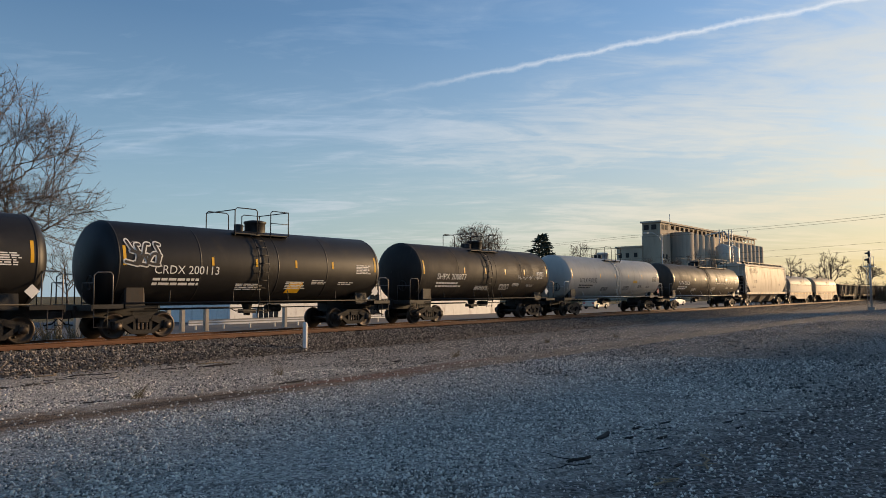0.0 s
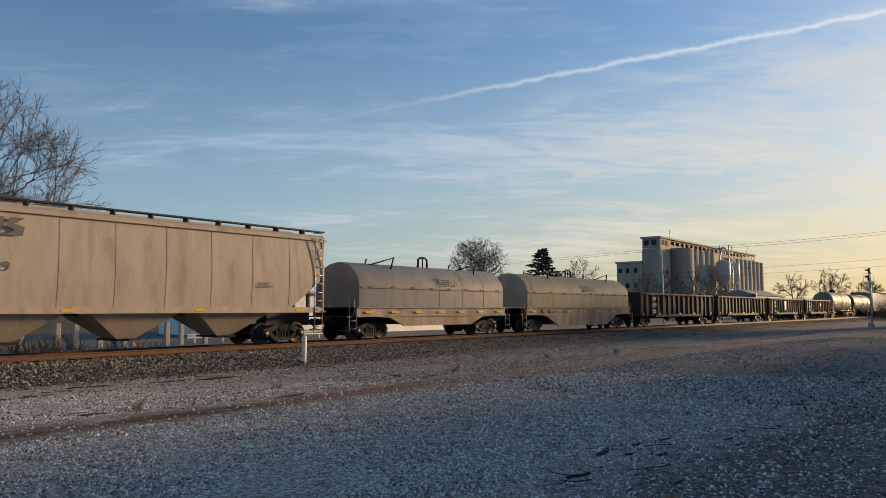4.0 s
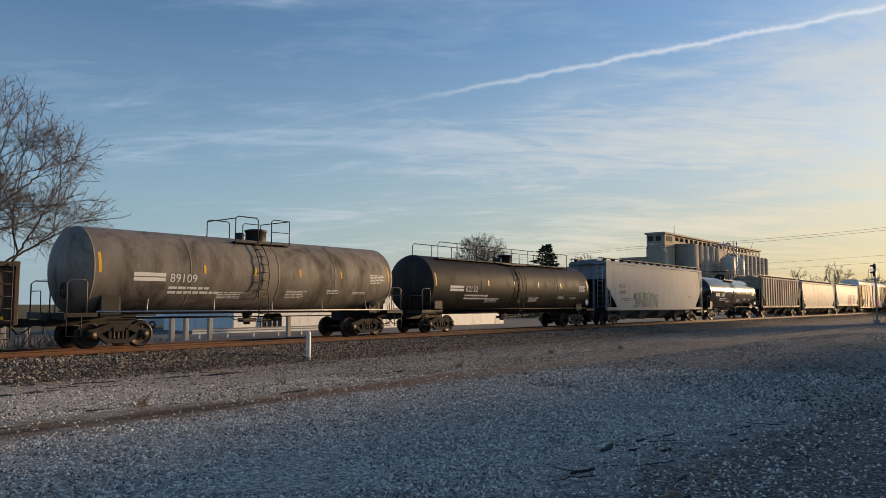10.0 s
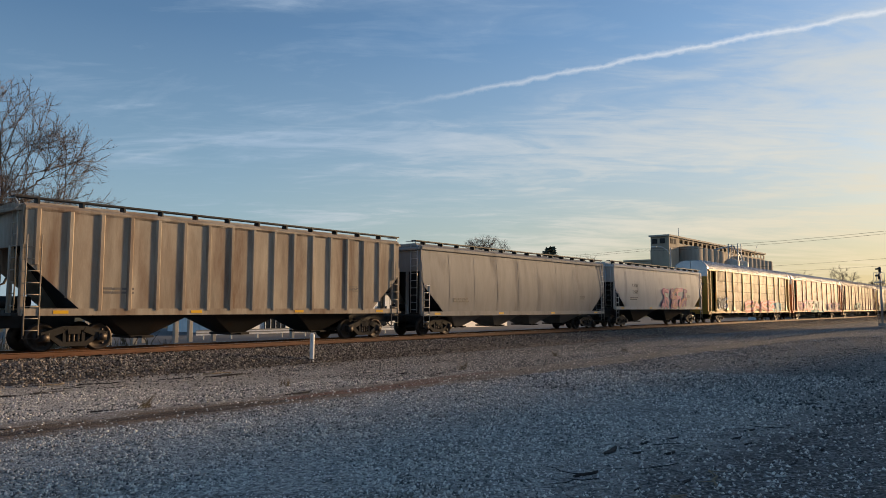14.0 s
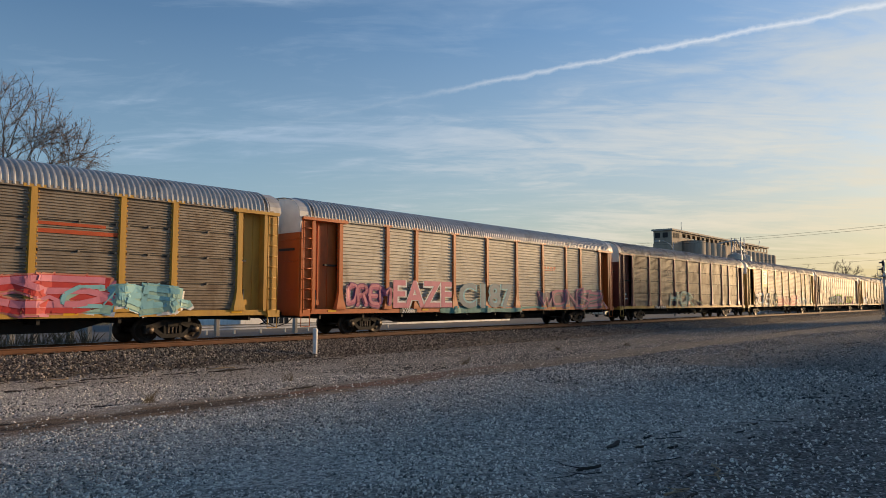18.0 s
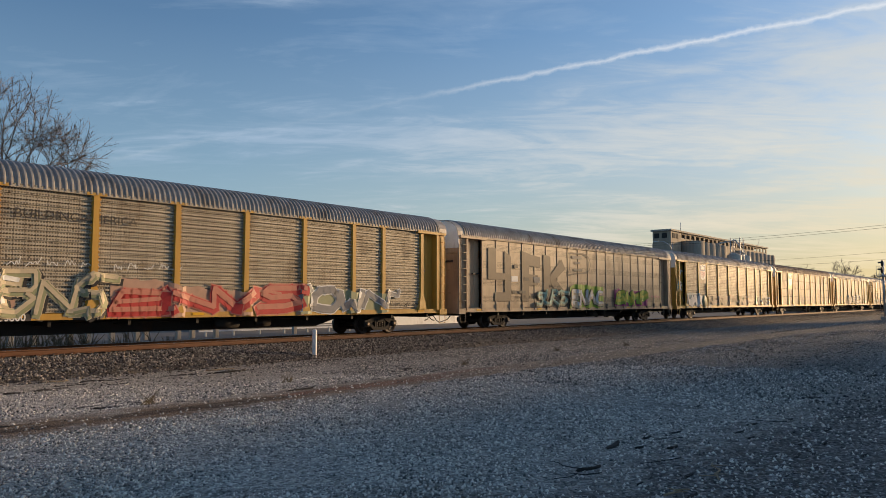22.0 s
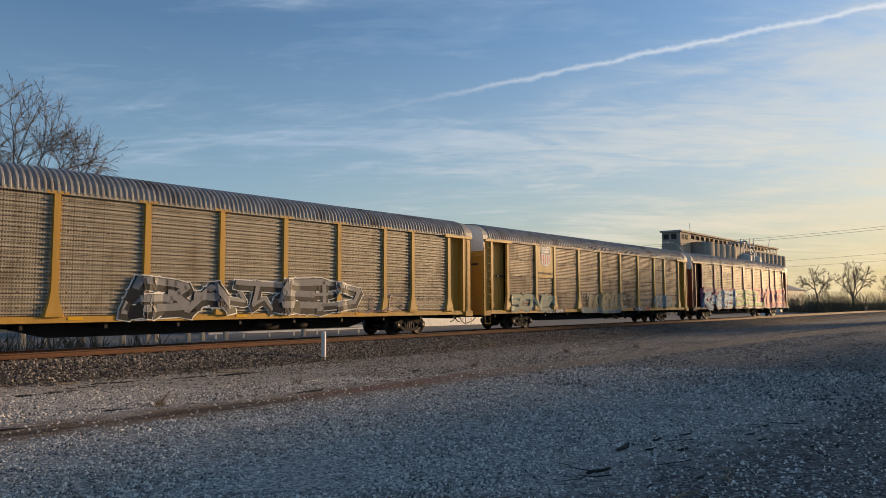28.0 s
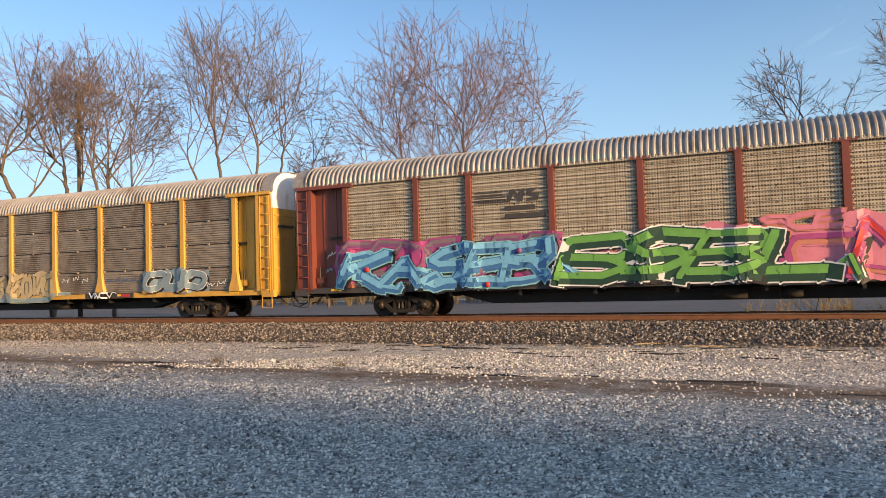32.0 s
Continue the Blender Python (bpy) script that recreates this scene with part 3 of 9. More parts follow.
# ---- mesh tools ----
class Build:
    """Collects vertices and faces of one part."""

    def __init__(self):
        self.v, self.f, self.s = [], [], []

    def add(self, vs, fs, smooth=False):
        o = len(self.v)
        self.v += [tuple(p) for p in vs]
        self.f += [tuple(i + o for i in f) for f in fs]
        self.s += [smooth] * len(fs)
        return self

    def box(self, x0, x1, y0, y1, z0, z1, c=0.0):
        """A box; c chamfers its long upright edges."""
        if c:
            return self.prism_z([(x0 + c, y0), (x1 - c, y0), (x1, y0 + c), (x1, y1 - c), (x1 - c, y1), (x0 + c, y1), (x0, y1 - c), (x0, y0 + c)], z0, z1)
        vs = [(x, y, z) for x in (x0, x1) for y in (y0, y1) for z in (z0, z1)]
        return self.add(vs, [(0, 1, 3, 2), (4, 6, 7, 5), (0, 4, 5, 1), (2, 3, 7, 6), (0, 2, 6, 4), (1, 5, 7, 3)])

    def _prism(self, poly, a, b, put):
        n = len(poly)
        vs = [put(p, a) for p in poly] + [put(p, b) for p in poly]
        fs = [tuple(range(n - 1, -1, -1)), tuple(range(n, 2 * n))] + [(i, (i + 1) % n, n + (i + 1) % n, n + i) for i in range(n)]
        return self.add(vs, fs)

    def prism_x(self, poly, a, b):
        return self._prism(poly, a, b, lambda p, q: (q, p[0], p[1]))

    def prism_y(self, poly, a, b):
        return self._prism(poly, a, b, lambda p, q: (p[0], q, p[1]))

    def prism_z(self, poly, a, b):
        return self._prism(poly, a, b, lambda p, q: (p[0], p[1], q))

    def tube(self, pts, r, n=6, r1=None, caps=True):
        pts = [Vector(p) for p in pts]
        r1 = r if r1 is None else r1
        vs, prev = [], None
        for i, p in enumerate(pts):
            d = (pts[min(i + 1, len(pts) - 1)] - pts[max(i - 1, 0)]).normalized()
            if prev is None:
                u = d.orthogonal().normalized()
            else:
                u = (prev - d * prev.dot(d))
                u = u.normalized() if u.length > 1e-5 else d.orthogonal().normalized()
            w, prev = d.cross(u), u
            rr = r + (r1 - r) * i / max(1, len(pts) - 1)
            vs += [p + (u * math.cos(2 * math.pi * k / n) + w * math.sin(2 * math.pi * k / n)) * rr for k in range(n)]
        fs = [(i * n + k, i * n + (k + 1) % n, (i + 1) * n + (k + 1) % n, (i + 1) * n + k) for i in range(len(pts) - 1) for k in range(n)]
        self.add(vs, fs, n > 4)
        if caps:
            o = len(self.v) - len(vs)
            self.f += [tuple(o + k for k in range(n - 1, -1, -1)), tuple(o + (len(pts) - 1) * n + k for k in range(n))]
            self.s += [False, False]
        return self

    def lathe(self, prof, c=(0, 0, 0), axis="x", n=32, smooth=True, a0=0.0, a1=360.0):
        """Turns a profile of (along, radius) round an axis through c."""
        full = a1 - a0 >= 359.9
        m = n if full else n + 1
        vs = []
        for u, r in prof:
            for k in range(m):
                a = radians(a0 + (a1 - a0) * k / n)
                p, q = r * math.cos(a), r * math.sin(a)
                vs.append({"x": (c[0] + u, c[1] + p, c[2] + q), "y": (c[0] + p, c[1] + u, c[2] + q), "z": (c[0] + p, c[1] + q, c[2] + u)}[axis])
        fs = []
        for i in range(len(prof) - 1):
            for k in range(n):
                k2 = (k + 1) % m
                fs.append((i * m + k, i * m + k2, (i + 1) * m + k2, (i + 1) * m + k))
        return self.add(vs, fs, smooth)

    def grid(self, rows, smooth=False):
        """A sheet from equal rows of points."""
        m = len(rows[0])
        fs = [(i * m + k, i * m + k + 1, (i + 1) * m + k + 1, (i + 1) * m + k) for i in range(len(rows) - 1) for k in range(m - 1)]
        return self.add([p for r in rows for p in r], fs, smooth)

    def mesh(self, name):
        me = bpy.data.meshes.new(name)
        me.from_pydata(self.v, [], self.f)
        me.polygons.foreach_set("use_smooth", self.s)
        bm = bmesh.new()
        bm.from_mesh(me)
        bmesh.ops.recalc_face_normals(bm, faces=bm.faces)
        bm.to_mesh(me)
        bm.free()
        return me


def part(name, build, mat, parent=None, label="", loc=None, rot=None):
    """One mesh object under a thing or part; build may be a Build or a mesh that alike parts share."""
    me = build if isinstance(build, bpy.types.Mesh) else build.mesh(name)
    ob = new(name, me)
    if not me.materials:
        me.materials.append(None)
    ob.material_slots[0].link = "OBJECT"
    ob.material_slots[0].material = M[mat] if isinstance(mat, str) else mat
    if parent is not None:
        ob.parent = parent
    if loc is not None or rot is not None:
        ob.matrix_basis = pose(*(loc or (0, 0, 0)), *(rot or (0, 0, 0)))
    if label:
        ob["label"] = label
    return ob


def thing(name, label, category, group="", kind="", m=None):
    ob = new(name)
    ob.empty_display_size = 0.3
    if m is not None:
        ob.matrix_basis = m
    return tagged(ob, label, category, group, kind)


def letters(body, size, shear=0.0, bold=0.0):
    """Mesh of a line of writing, standing upright in the xz plane and facing -y."""
    c = bpy.data.curves.new("writing", "FONT")
    c.body, c.size, c.shear, c.offset, c.extrude, c.resolution_u = body, size, shear, bold, 0.002, 3
    ob = bpy.data.objects.new("writing", c)
    scene.collection.objects.link(ob)
    bpy.context.view_layer.update()
    me = bpy.data.meshes.new_from_object(ob.evaluated_get(bpy.context.evaluated_depsgraph_get()))
    bpy.data.objects.remove(ob)
    me.materials.clear()
    me.transform(Matrix.Rotation(radians(90), 4, "X"))
    return me


# ---- rolling stock ----
WHEELSETS, CARS = [], []
SHARED = {}


def shared(key, make):
    if key not in SHARED:
        b = make()
        SHARED[key] = b if isinstance(b, bpy.types.Mesh) else b.mesh(key)
    return SHARED[key]


def wheelset_mesh():
    b = Build()
    for y in (-0.75, 0.75):
        o = 1 if y > 0 else -1
        # flange inside, tread, dished plate, hub
        prof = [(-0.07 * o, 0.20), (-0.07 * o, 0.46), (-0.045 * o, 0.475), (-0.03 * o, 0.445), (0.07 * o, 0.435), (0.075 * o, 0.375), (0.03 * o, 0.34), (0.02 * o, 0.17), (0.09 * o, 0.13), (0.10 * o, 0.0)]
        b.lathe(prof, (0, y, 0), "y", 28)
        # two plate holes' worth of raised spokes keep the spin visible
        for k in range(3):
            a = 2 * math.pi * k / 3
            cx, cz = 0.255 * math.cos(a), 0.255 * math.sin(a)
            b.lathe([(0.02 * o, 0.045), (0.052 * o, 0.04), (0.052 * o, 0.0)], (cx, y, cz), "y", 8)
    b.tube([(0, -0.98, 0), (0, 0.98, 0)], 0.08, 10)
    for y in (-1, 1):
        b.lathe([(0, 0.0), (0.0, 0.13), (0.12, 0.13), (0.16, 0.09), (0.16, 0)], (0, y * 0.98 - (0.16 if y < 0 else 0), 0), "y", 12)
    return b


def side_frame_mesh():
    """Cast side frame: bowed arms over the axle boxes, with a spring window."""
    b = Build()
    top = [(-1.08, 0.44), (-1.06, 0.60), (-0.80, 0.66), (-0.42, 0.80), (0.42, 0.80), (0.80, 0.66), (1.06, 0.60), (1.08, 0.44)]
    low = [(0.74, 0.44), (0.70, 0.50), (0.44, 0.30), (0.30, 0.20), (-0.30, 0.20), (-0.44, 0.30), (-0.70, 0.50), (-0.74, 0.44)]
    # arms left and right of the window, top and bottom chords
    b.prism_y([(-1.08, 0.44), (-1.06, 0.60), (-0.80, 0.66), (-0.36, 0.80), (-0.28, 0.62), (-0.52, 0.52), (-0.74, 0.44)], -0.09, 0.09)
    b.prism_y([(1.08, 0.44), (1.06, 0.60), (0.80, 0.66), (0.36, 0.80), (0.28, 0.62), (0.52, 0.52), (0.74, 0.44)], -0.09, 0.09)
    b.prism_y([(-0.36, 0.80), (0.36, 0.80), (0.28, 0.66), (-0.28, 0.66)], -0.085, 0.085)
    b.prism_y([(-0.80, 0.47), (-0.66, 0.54), (-0.34, 0.30), (0.34, 0.30), (0.66, 0.54), (0.80, 0.47), (0.40, 0.16), (-0.40, 0.16)], -0.085, 0.085)
    b.box(-0.34, -0.24, -0.07, 0.07, 0.28, 0.68)
    b.box(0.24, 0.34, -0.07, 0.07, 0.28, 0.68)
    for x in (-0.89, 0.89):
        b.box(x - 0.15, x + 0.15, -0.13, 0.13, 0.33, 0.60, 0.03)
    return b


def spring_mesh():
    b = Build()
    for x in (-0.15, 0.0, 0.15):
        b.lathe([(0.30, 0.0)] + [(0.30 + 0.03 * k, 0.062 if k % 2 else 0.045) for k in range(9)] + [(0.56, 0.0)], (x, 0, 0), "z", 10)
    return b


def bolster_mesh():
    b = Build()
    b.prism_x([(-1.1, 0.55), (-1.1, 0.70), (-0.4, 0.78), (0.4, 0.78), (1.1, 0.70), (1.1, 0.55), (0.4, 0.42), (-0.4, 0.42)], -0.2, 0.2)
    b.lathe([(0.70, 0.35), (0.95, 0.35), (0.95, 0.0)], (0, 0, 0), "z", 16)
    for x in (-0.42, 0.42):
        b.box(x - 0.06, x + 0.06, -0.95, 0.95, 0.36, 0.46)
        for y in (-0.75, 0.75):
            b.box(x - 0.13, x + 0.13, y - 0.10, y + 0.10, 0.28, 0.62, 0.03)
    return b


def add_truck(car, x, base=0.89):
    t = part("truck", shared("bolster", bolster_mesh), "truck_steel", car, "rusty four-wheel truck", (x, 0, 0))
    for y in (-1.0, 1.0):
        part("side_frame", shared("side_frame", side_frame_mesh), "truck_steel", t, "", (0, y, 0))
        part("spring_nest", shared("springs", spring_mesh), "wheel_steel", t, "", (0, y, 0))
    for dx in (-base, base):
        w = part("wheelset", shared("wheelset", wheelset_mesh), "wheel_steel", t)
        w.matrix_parent_inverse = Matrix.Translation((dx, 0, 0.44))
        WHEELSETS.append(w)
    return t


def coupler_mesh():
    b = Build()
    b.box(0, 0.42, -0.09, 0.09, 0.76, 0.96)
    b.prism_z([(0.40, -0.14), (0.62, -0.17), (0.66, -0.05), (0.54, 0.02), (0.66, 0.10), (0.60, 0.17), (0.40, 0.14)], 0.72, 1.0)
    b.tube([(0.1, -0.32, 0.8), (0.35, -0.34, 0.55), (0.62, -0.3, 0.50)], 0.025, 6)
    return b


def add_couplers(car, half):
    """half: from the car's middle to the coupling plane."""
    for sgn in (-1, 1):
        part("coupler", shared("coupler", coupler_mesh), "truck_steel", car, "", (sgn * (half - 0.58), 0, 0), (0, 0, 0 if sgn > 0 else 180))


def ladder(x, y, z0, z1, w=0.42, step=0.36, r=0.016, along="x"):
    b = Build()
    def p(u, z):
        return (x + u, y, z) if along == "x" else (x, y + u, z)
    for u in (-w / 2, w / 2):
        b.tube([p(u, z0), p(u, z1)], r * 1.3, 6)
    z = z0 + 0.15
    while z < z1 - 0.05:
        b.tube([p(-w / 2, z), p(w / 2, z)], r, 5)
        z += step
    return b


def new_car(kind, label, category, group, front, length):
    """A car whose front coupling plane passes s = front at time 0."""
    car = thing(kind, label, category, group)
    CARS.append((car, front + length / 2))
    return car


def wrap_round(me, r, zc, proud=0.006):
    """Bends writing round a tank's near side."""
    for v in me.vertices:
        v.co.y = -math.sqrt(max(0.01, r * r - (v.co.z - zc) ** 2)) - proud + v.co.y
    return me


def tank_patch(x0, x1, z0, z1, r, zc, n=5, lean=0.0):
    b = Build()
    rows = []
    for k in range(n + 1):
        z = z0 + (z1 - z0) * k / n
        y = -math.sqrt(max(0.01, r * r - (z - zc) ** 2))
        rows.append([(x0 + lean * (z - z0), y - 0.006, z), (x1 + lean * (z - z0), y - 0.006, z)])
    b.grid(rows)
    b.grid([[(p[0], p[1] + 0.005, p[2]) for p in row] for row in rows])
    return b


def text_rows(rnd, x, z, w, rows, h=0.05, gap=0.045):
    """Places of the small bars that stand for fine print."""
    out = []
    for k in range(rows):
        u = x
        end = x + w * rnd.uniform(0.75, 1.0)
        while u < end - 0.08:
            d = rnd.uniform(0.12, 0.4)
            out.append((u, min(end, u + d), z - k * (h + gap), z - k * (h + gap) + h))
            u += d + 0.05
    return out


def bars_part(car, spots, mat, y=None, r=None, zc=None):
    b = Build()
    for x0, x1, z0, z1 in spots:
        if r:
            q = tank_patch(x0, x1, z0, z1, r, zc, 1)
            b.add(q.v, q.f)
        else:
            b.box(x0, x1, y - 0.004, y, z0, z1)
    part("stencil", b, mat, car)["kind"] = "stuff"


def ribbon(b, pts, w, y, steps, rounded=True):
    """A flat brush stroke in the xz plane, its corners rounded."""
    if len(pts) > 2 and rounded:
        for _ in range(2):
            cut = [pts[0]]
            for a, c in zip(pts, pts[1:]):
                cut += [(a[0] * 0.75 + c[0] * 0.25, a[1] * 0.75 + c[1] * 0.25), (a[0] * 0.25 + c[0] * 0.75, a[1] * 0.25 + c[1] * 0.75)]
            pts = cut + [pts[-1]]
    for i in range(len(pts) - 1):
        a, c = Vector((pts[i][0], 0, pts[i][1])), Vector((pts[i + 1][0], 0, pts[i + 1][1]))
        d = (c - a).normalized()
        nrm = Vector((-d.z, 0, d.x)) * w / 2
        yy = y - 0.0009 * next(steps)
        b.add([a + nrm + Vector((0, yy, 0)), a - nrm + Vector((0, yy, 0)), c - nrm + Vector((0, yy, 0)), c + nrm + Vector((0, yy, 0))], [(0, 1, 2, 3)])
    for i, p in enumerate(pts):
        yy = y - 0.0009 * next(steps)
        n, turn, r = (8, 0.0, w / 2) if rounded else (4, 0.6 + 0.35 * (i % 3), w * 0.62)
        b.add([(p[0] + r * math.cos(turn + k * 2 * math.pi / n), yy, p[1] + r * math.sin(turn + k * 2 * math.pi / n)) for k in range(n)], [tuple(range(n))])


def count_up():
    k = 0
    while True:
        yield k % 14
        k += 1


def graffiti(car, seed, x0, x1, z0, z1, y, fills, line, back=None, n=5, thick=0.20, surf=None, name="graffiti", label=""):
    """A painted piece: a ragged background, outlined block strokes and their coloured fill. surf bends it onto a tank."""
    rnd = random.Random(seed)
    steps = count_up()
    layers = []
    w, h = (x1 - x0) / n, z1 - z0
    if back:
        b = Build()
        m = n * 4
        up = [(x0 + (x1 - x0) * k / m, z1 + h * rnd.uniform(-0.22, 0.10)) for k in range(m + 1)]
        dn = [(x0 + (x1 - x0) * k / m, z0 + h * rnd.uniform(-0.04, 0.05)) for k in range(m + 1)]
        for k in range(m):
            b.add([(dn[k][0], y, dn[k][1]), (dn[k + 1][0], y, dn[k + 1][1]), (up[k + 1][0], y, up[k + 1][1]), (up[k][0], y, up[k][1])], [(0, 1, 2, 3)])
        layers.append((b, back))
    strokes = []
    for k in range(n):
        cx = x0 + w * (k + 0.5) + rnd.uniform(-0.05, 0.05) * w
        a, c = w * 0.58, h * 0.42
        mz = (z0 + z1) / 2
        lean = rnd.uniform(0.0, 0.35)

        def knot(i, j):
            return (cx + a * (i - 1) + rnd.uniform(-0.16, 0.16) * w + lean * c * (j - 1), mz + c * (j - 1) + rnd.uniform(-0.08, 0.08) * h)
        # interlocking bars, hooks and wedges
        up = rnd.choice((0, 1, 2))
        strokes.append((k, [knot(up, 0), knot(up, 1), knot(rnd.choice((0, 1)), 2), knot(2, 2)]))
        strokes.append((k, [knot(rnd.choice((0, 1)), 1), knot(2, 1), knot(rnd.choice((1, 2)), 0)]))
        if rnd.random() < 0.8:
            strokes.append((k + 1, [knot(0, rnd.choice((0, 2))), knot(1, 1), knot(2, rnd.choice((0, 1)))]))
        if rnd.random() < 0.5:
            strokes.append((k, [knot(0, 0), knot(1, 0), knot(2, 0)]))
    lb = Build()
    for k, pts in strokes:
        ribbon(lb, pts, thick * h + 0.10, y - 0.006, steps)
    layers.append((lb, line))
    groups = {}
    for k, pts in strokes:
        ribbon(groups.setdefault(fills[k % len(fills)], Build()), pts, thick * h, y - 0.022, steps)
    layers += [(b, c) for c, b in groups.items()]
    if len(fills) > 1:
        hb = Build()
        for k, pts in strokes:
            for p, q in zip(pts, pts[1:]):
                if rnd.random() < 0.7:
                    f = rnd.uniform(0.1, 0.4)
                    ribbon(hb, [(p[0] + (q[0] - p[0]) * f, p[1] + (q[1] - p[1]) * f + 0.02), (p[0] + (q[0] - p[0]) * (f + 0.3), p[1] + (q[1] - p[1]) * (f + 0.3) + 0.02)], thick * h * 0.13, y - 0.038, steps)
        layers.append((hb, line if line != "black" else "white"))
    root = None
    for b, c in layers:
        if surf:
            r, zc = surf
            b.v = [(p[0], -math.sqrt(max(0.01, r * r - (p[2] - zc) ** 2)) + (p[1] - y) - 0.004, p[2]) for p in b.v]
        if root is None:
            root = part(name, b, "spray_" + c, car, label or "spray-painted graffiti")
        else:
            part("paint_layer", b, "spray_" + c, root)["kind"] = "stuff"
    return root


STROKES = {"q": "00 24 40|12 32", "z": "00 04 34 43 32 02|32 41 30 00", "j": "44 14 03 01 10 40", "x": "00 04 24 43 41 20 00", "v": "44 04 00 40|02 32", "k": "00 04 44|02 32", "w": "00 04|40 44|02 42", "p": "20 24",
           "y": "00 04|44 02 40", "b": "04 00 40", "f": "00 04 22 44 40", "g": "00 04 40 44", "h": "14 03 01 10 30 41 43 34 14", "d": "00 04 34 43 32 02", "m": "00 04 34 43 32 02|22 40", "t": "44 14 03 12 32 41 30 00",
           "n": "04 44|24 20", "c": "04 01 10 30 41 44", "r": "04 10 22 30 44", "l": "04 22 44|22 20", "s": "04 44 00 40", "e": "04 20 44", "u": "44 13 01 10 30 41 32 11"}


def piece(car, posts, shapes, x0, x1, z0, z1, fill, line, back=None, shade=None, light=None, thick=0.26, edge=0.07, seed=1, lean=0.12, bubble=False, proud=0.0, label="spray-painted graffiti"):
    """Sprayed lettering that runs over panels and posts alike: ragged ground, drop shade, outline, fill and highlights."""
    rnd = random.Random(seed)
    steps = count_up()
    n, h = len(shapes), z1 - z0
    w = (x1 - x0) / n

    def drape(x, lift):
        d = min((abs(x - q) for q in posts), default=9.0)
        return -1.545 - lift - proud - 0.10 * min(1.0, max(0.0, (0.40 - d) / 0.2))
    layers = []
    if back:
        b = Build()
        m = max(8, int((x1 - x0) / 0.16))
        top, low = z1, z0
        for k in range(m + 1):
            x = x0 - 0.15 + (x1 - x0 + 0.3) * k / m
            top += rnd.uniform(-0.09, 0.09)
            top = min(z1 + 0.15 * h, max(z1 - 0.22 * h, top))
            low = z0 + rnd.uniform(-0.03, 0.03)
            y = drape(x, 0.0)
            if k:
                b.add([(last[0], last[3], last[2]), (x, y, low), (x, y, top), (last[0], last[3], last[1])], [(0, 1, 2, 3)])
            last = (x, top, low, y)
        layers.append((b, back))
    strokes = []
    for k, ch in enumerate(shapes):
        cx, cw = x0 + w * k - 0.12 * w + rnd.uniform(-0.06, 0.06) * w, w * 1.24
        tall = h * rnd.uniform(0.86, 1.0)
        base = z0 + rnd.uniform(0.0, 0.08) * h
        t = thick * min(w, h)
        for line_ in STROKES[ch].split("|"):
            pts = []
            for q in line_.split():
                u, v = int(q[0]) / 4, int(q[1]) / 4
                pts.append((cx + t * 0.6 + (cw - 1.2 * t) * u + lean * h * (v - 0.5) + rnd.uniform(-0.10, 0.10) * w, base + t * 0.6 + (tall - 1.2 * t) * v + rnd.uniform(-0.07, 0.07) * h))
            fine = [pts[0]]
            for a, c in zip(pts, pts[1:]):
                m = max(1, int(math.dist(a, c) / 0.3))
                fine += [(a[0] + (c[0] - a[0]) * i / m, a[1] + (c[1] - a[1]) * i / m) for i in range(1, m + 1)]
            strokes.append((fine, t * rnd.uniform(0.75, 1.2)))
            if not bubble and rnd.random() < 0.6:
                # a barbed tail that runs into the next shape
                q = pts[-1]
                strokes.append(([q, (q[0] + rnd.uniform(0.2, 0.5) * w, q[1] + rnd.uniform(-0.12, 0.2) * h), (q[0] + rnd.uniform(0.3, 0.7) * w, q[1] + rnd.uniform(-0.15, 0.1) * h)], t * 0.55))

    def layer(mat, grow, dx, dz, lift, part_of=1.0):
        b = Build()
        for pts, t in strokes:
            ribbon(b, [(q[0] + dx, q[1] + dz) for q in pts], t * part_of + grow, 0.0, steps, bubble)
        b.v = [(v[0], drape(v[0], lift) + v[1], v[2]) for v in b.v]
        layers.append((b, mat))
    if shade:
        layer(shade, edge, 0.10, -0.08, 0.004)
    if line:
        layer(line, edge * 2, 0, 0, 0.018)
    if fill:
        layer(fill, 0.0, 0, 0, 0.034)
    if light:
        layer(light, 0.0, -0.02, thick * min(w, h) * 0.2, 0.050, 0.5)
    root = None
    for b, c in layers:
        if root is None:
            root = part("graffiti", b, "spray_" + c, car, label)
            root["kind"] = "stuff"
        else:
            part("paint_layer", b, "spray_" + c, root)["kind"] = "stuff"
    return root


def tags(car, seed, x0, x1, z, h, y, col, count=3, surf=None):
    """Scrawled lines of paint."""
    rnd = random.Random(seed)
    steps = count_up()
    b = Build()
    u = x0
    while u < x1:
        pts = [(u + k * h * 0.2 + rnd.uniform(-0.16, 0.16) * h, z + h * rnd.uniform(0.0, 0.35) + h * 0.65 * (k % 2) * rnd.uniform(0.5, 1.0)) for k in range(6)]
        ribbon(b, pts, 0.028, y, steps)
        u += h * 1.5
    if surf:
        r, zc = surf
        b.v = [(p[0], -math.sqrt(max(0.01, r * r - (p[2] - zc) ** 2)) + (p[1] - y) - 0.006, p[2]) for p in b.v]
    part("tag", b, "spray_" + col, car, "scrawled paint tag")["kind"] = "stuff"


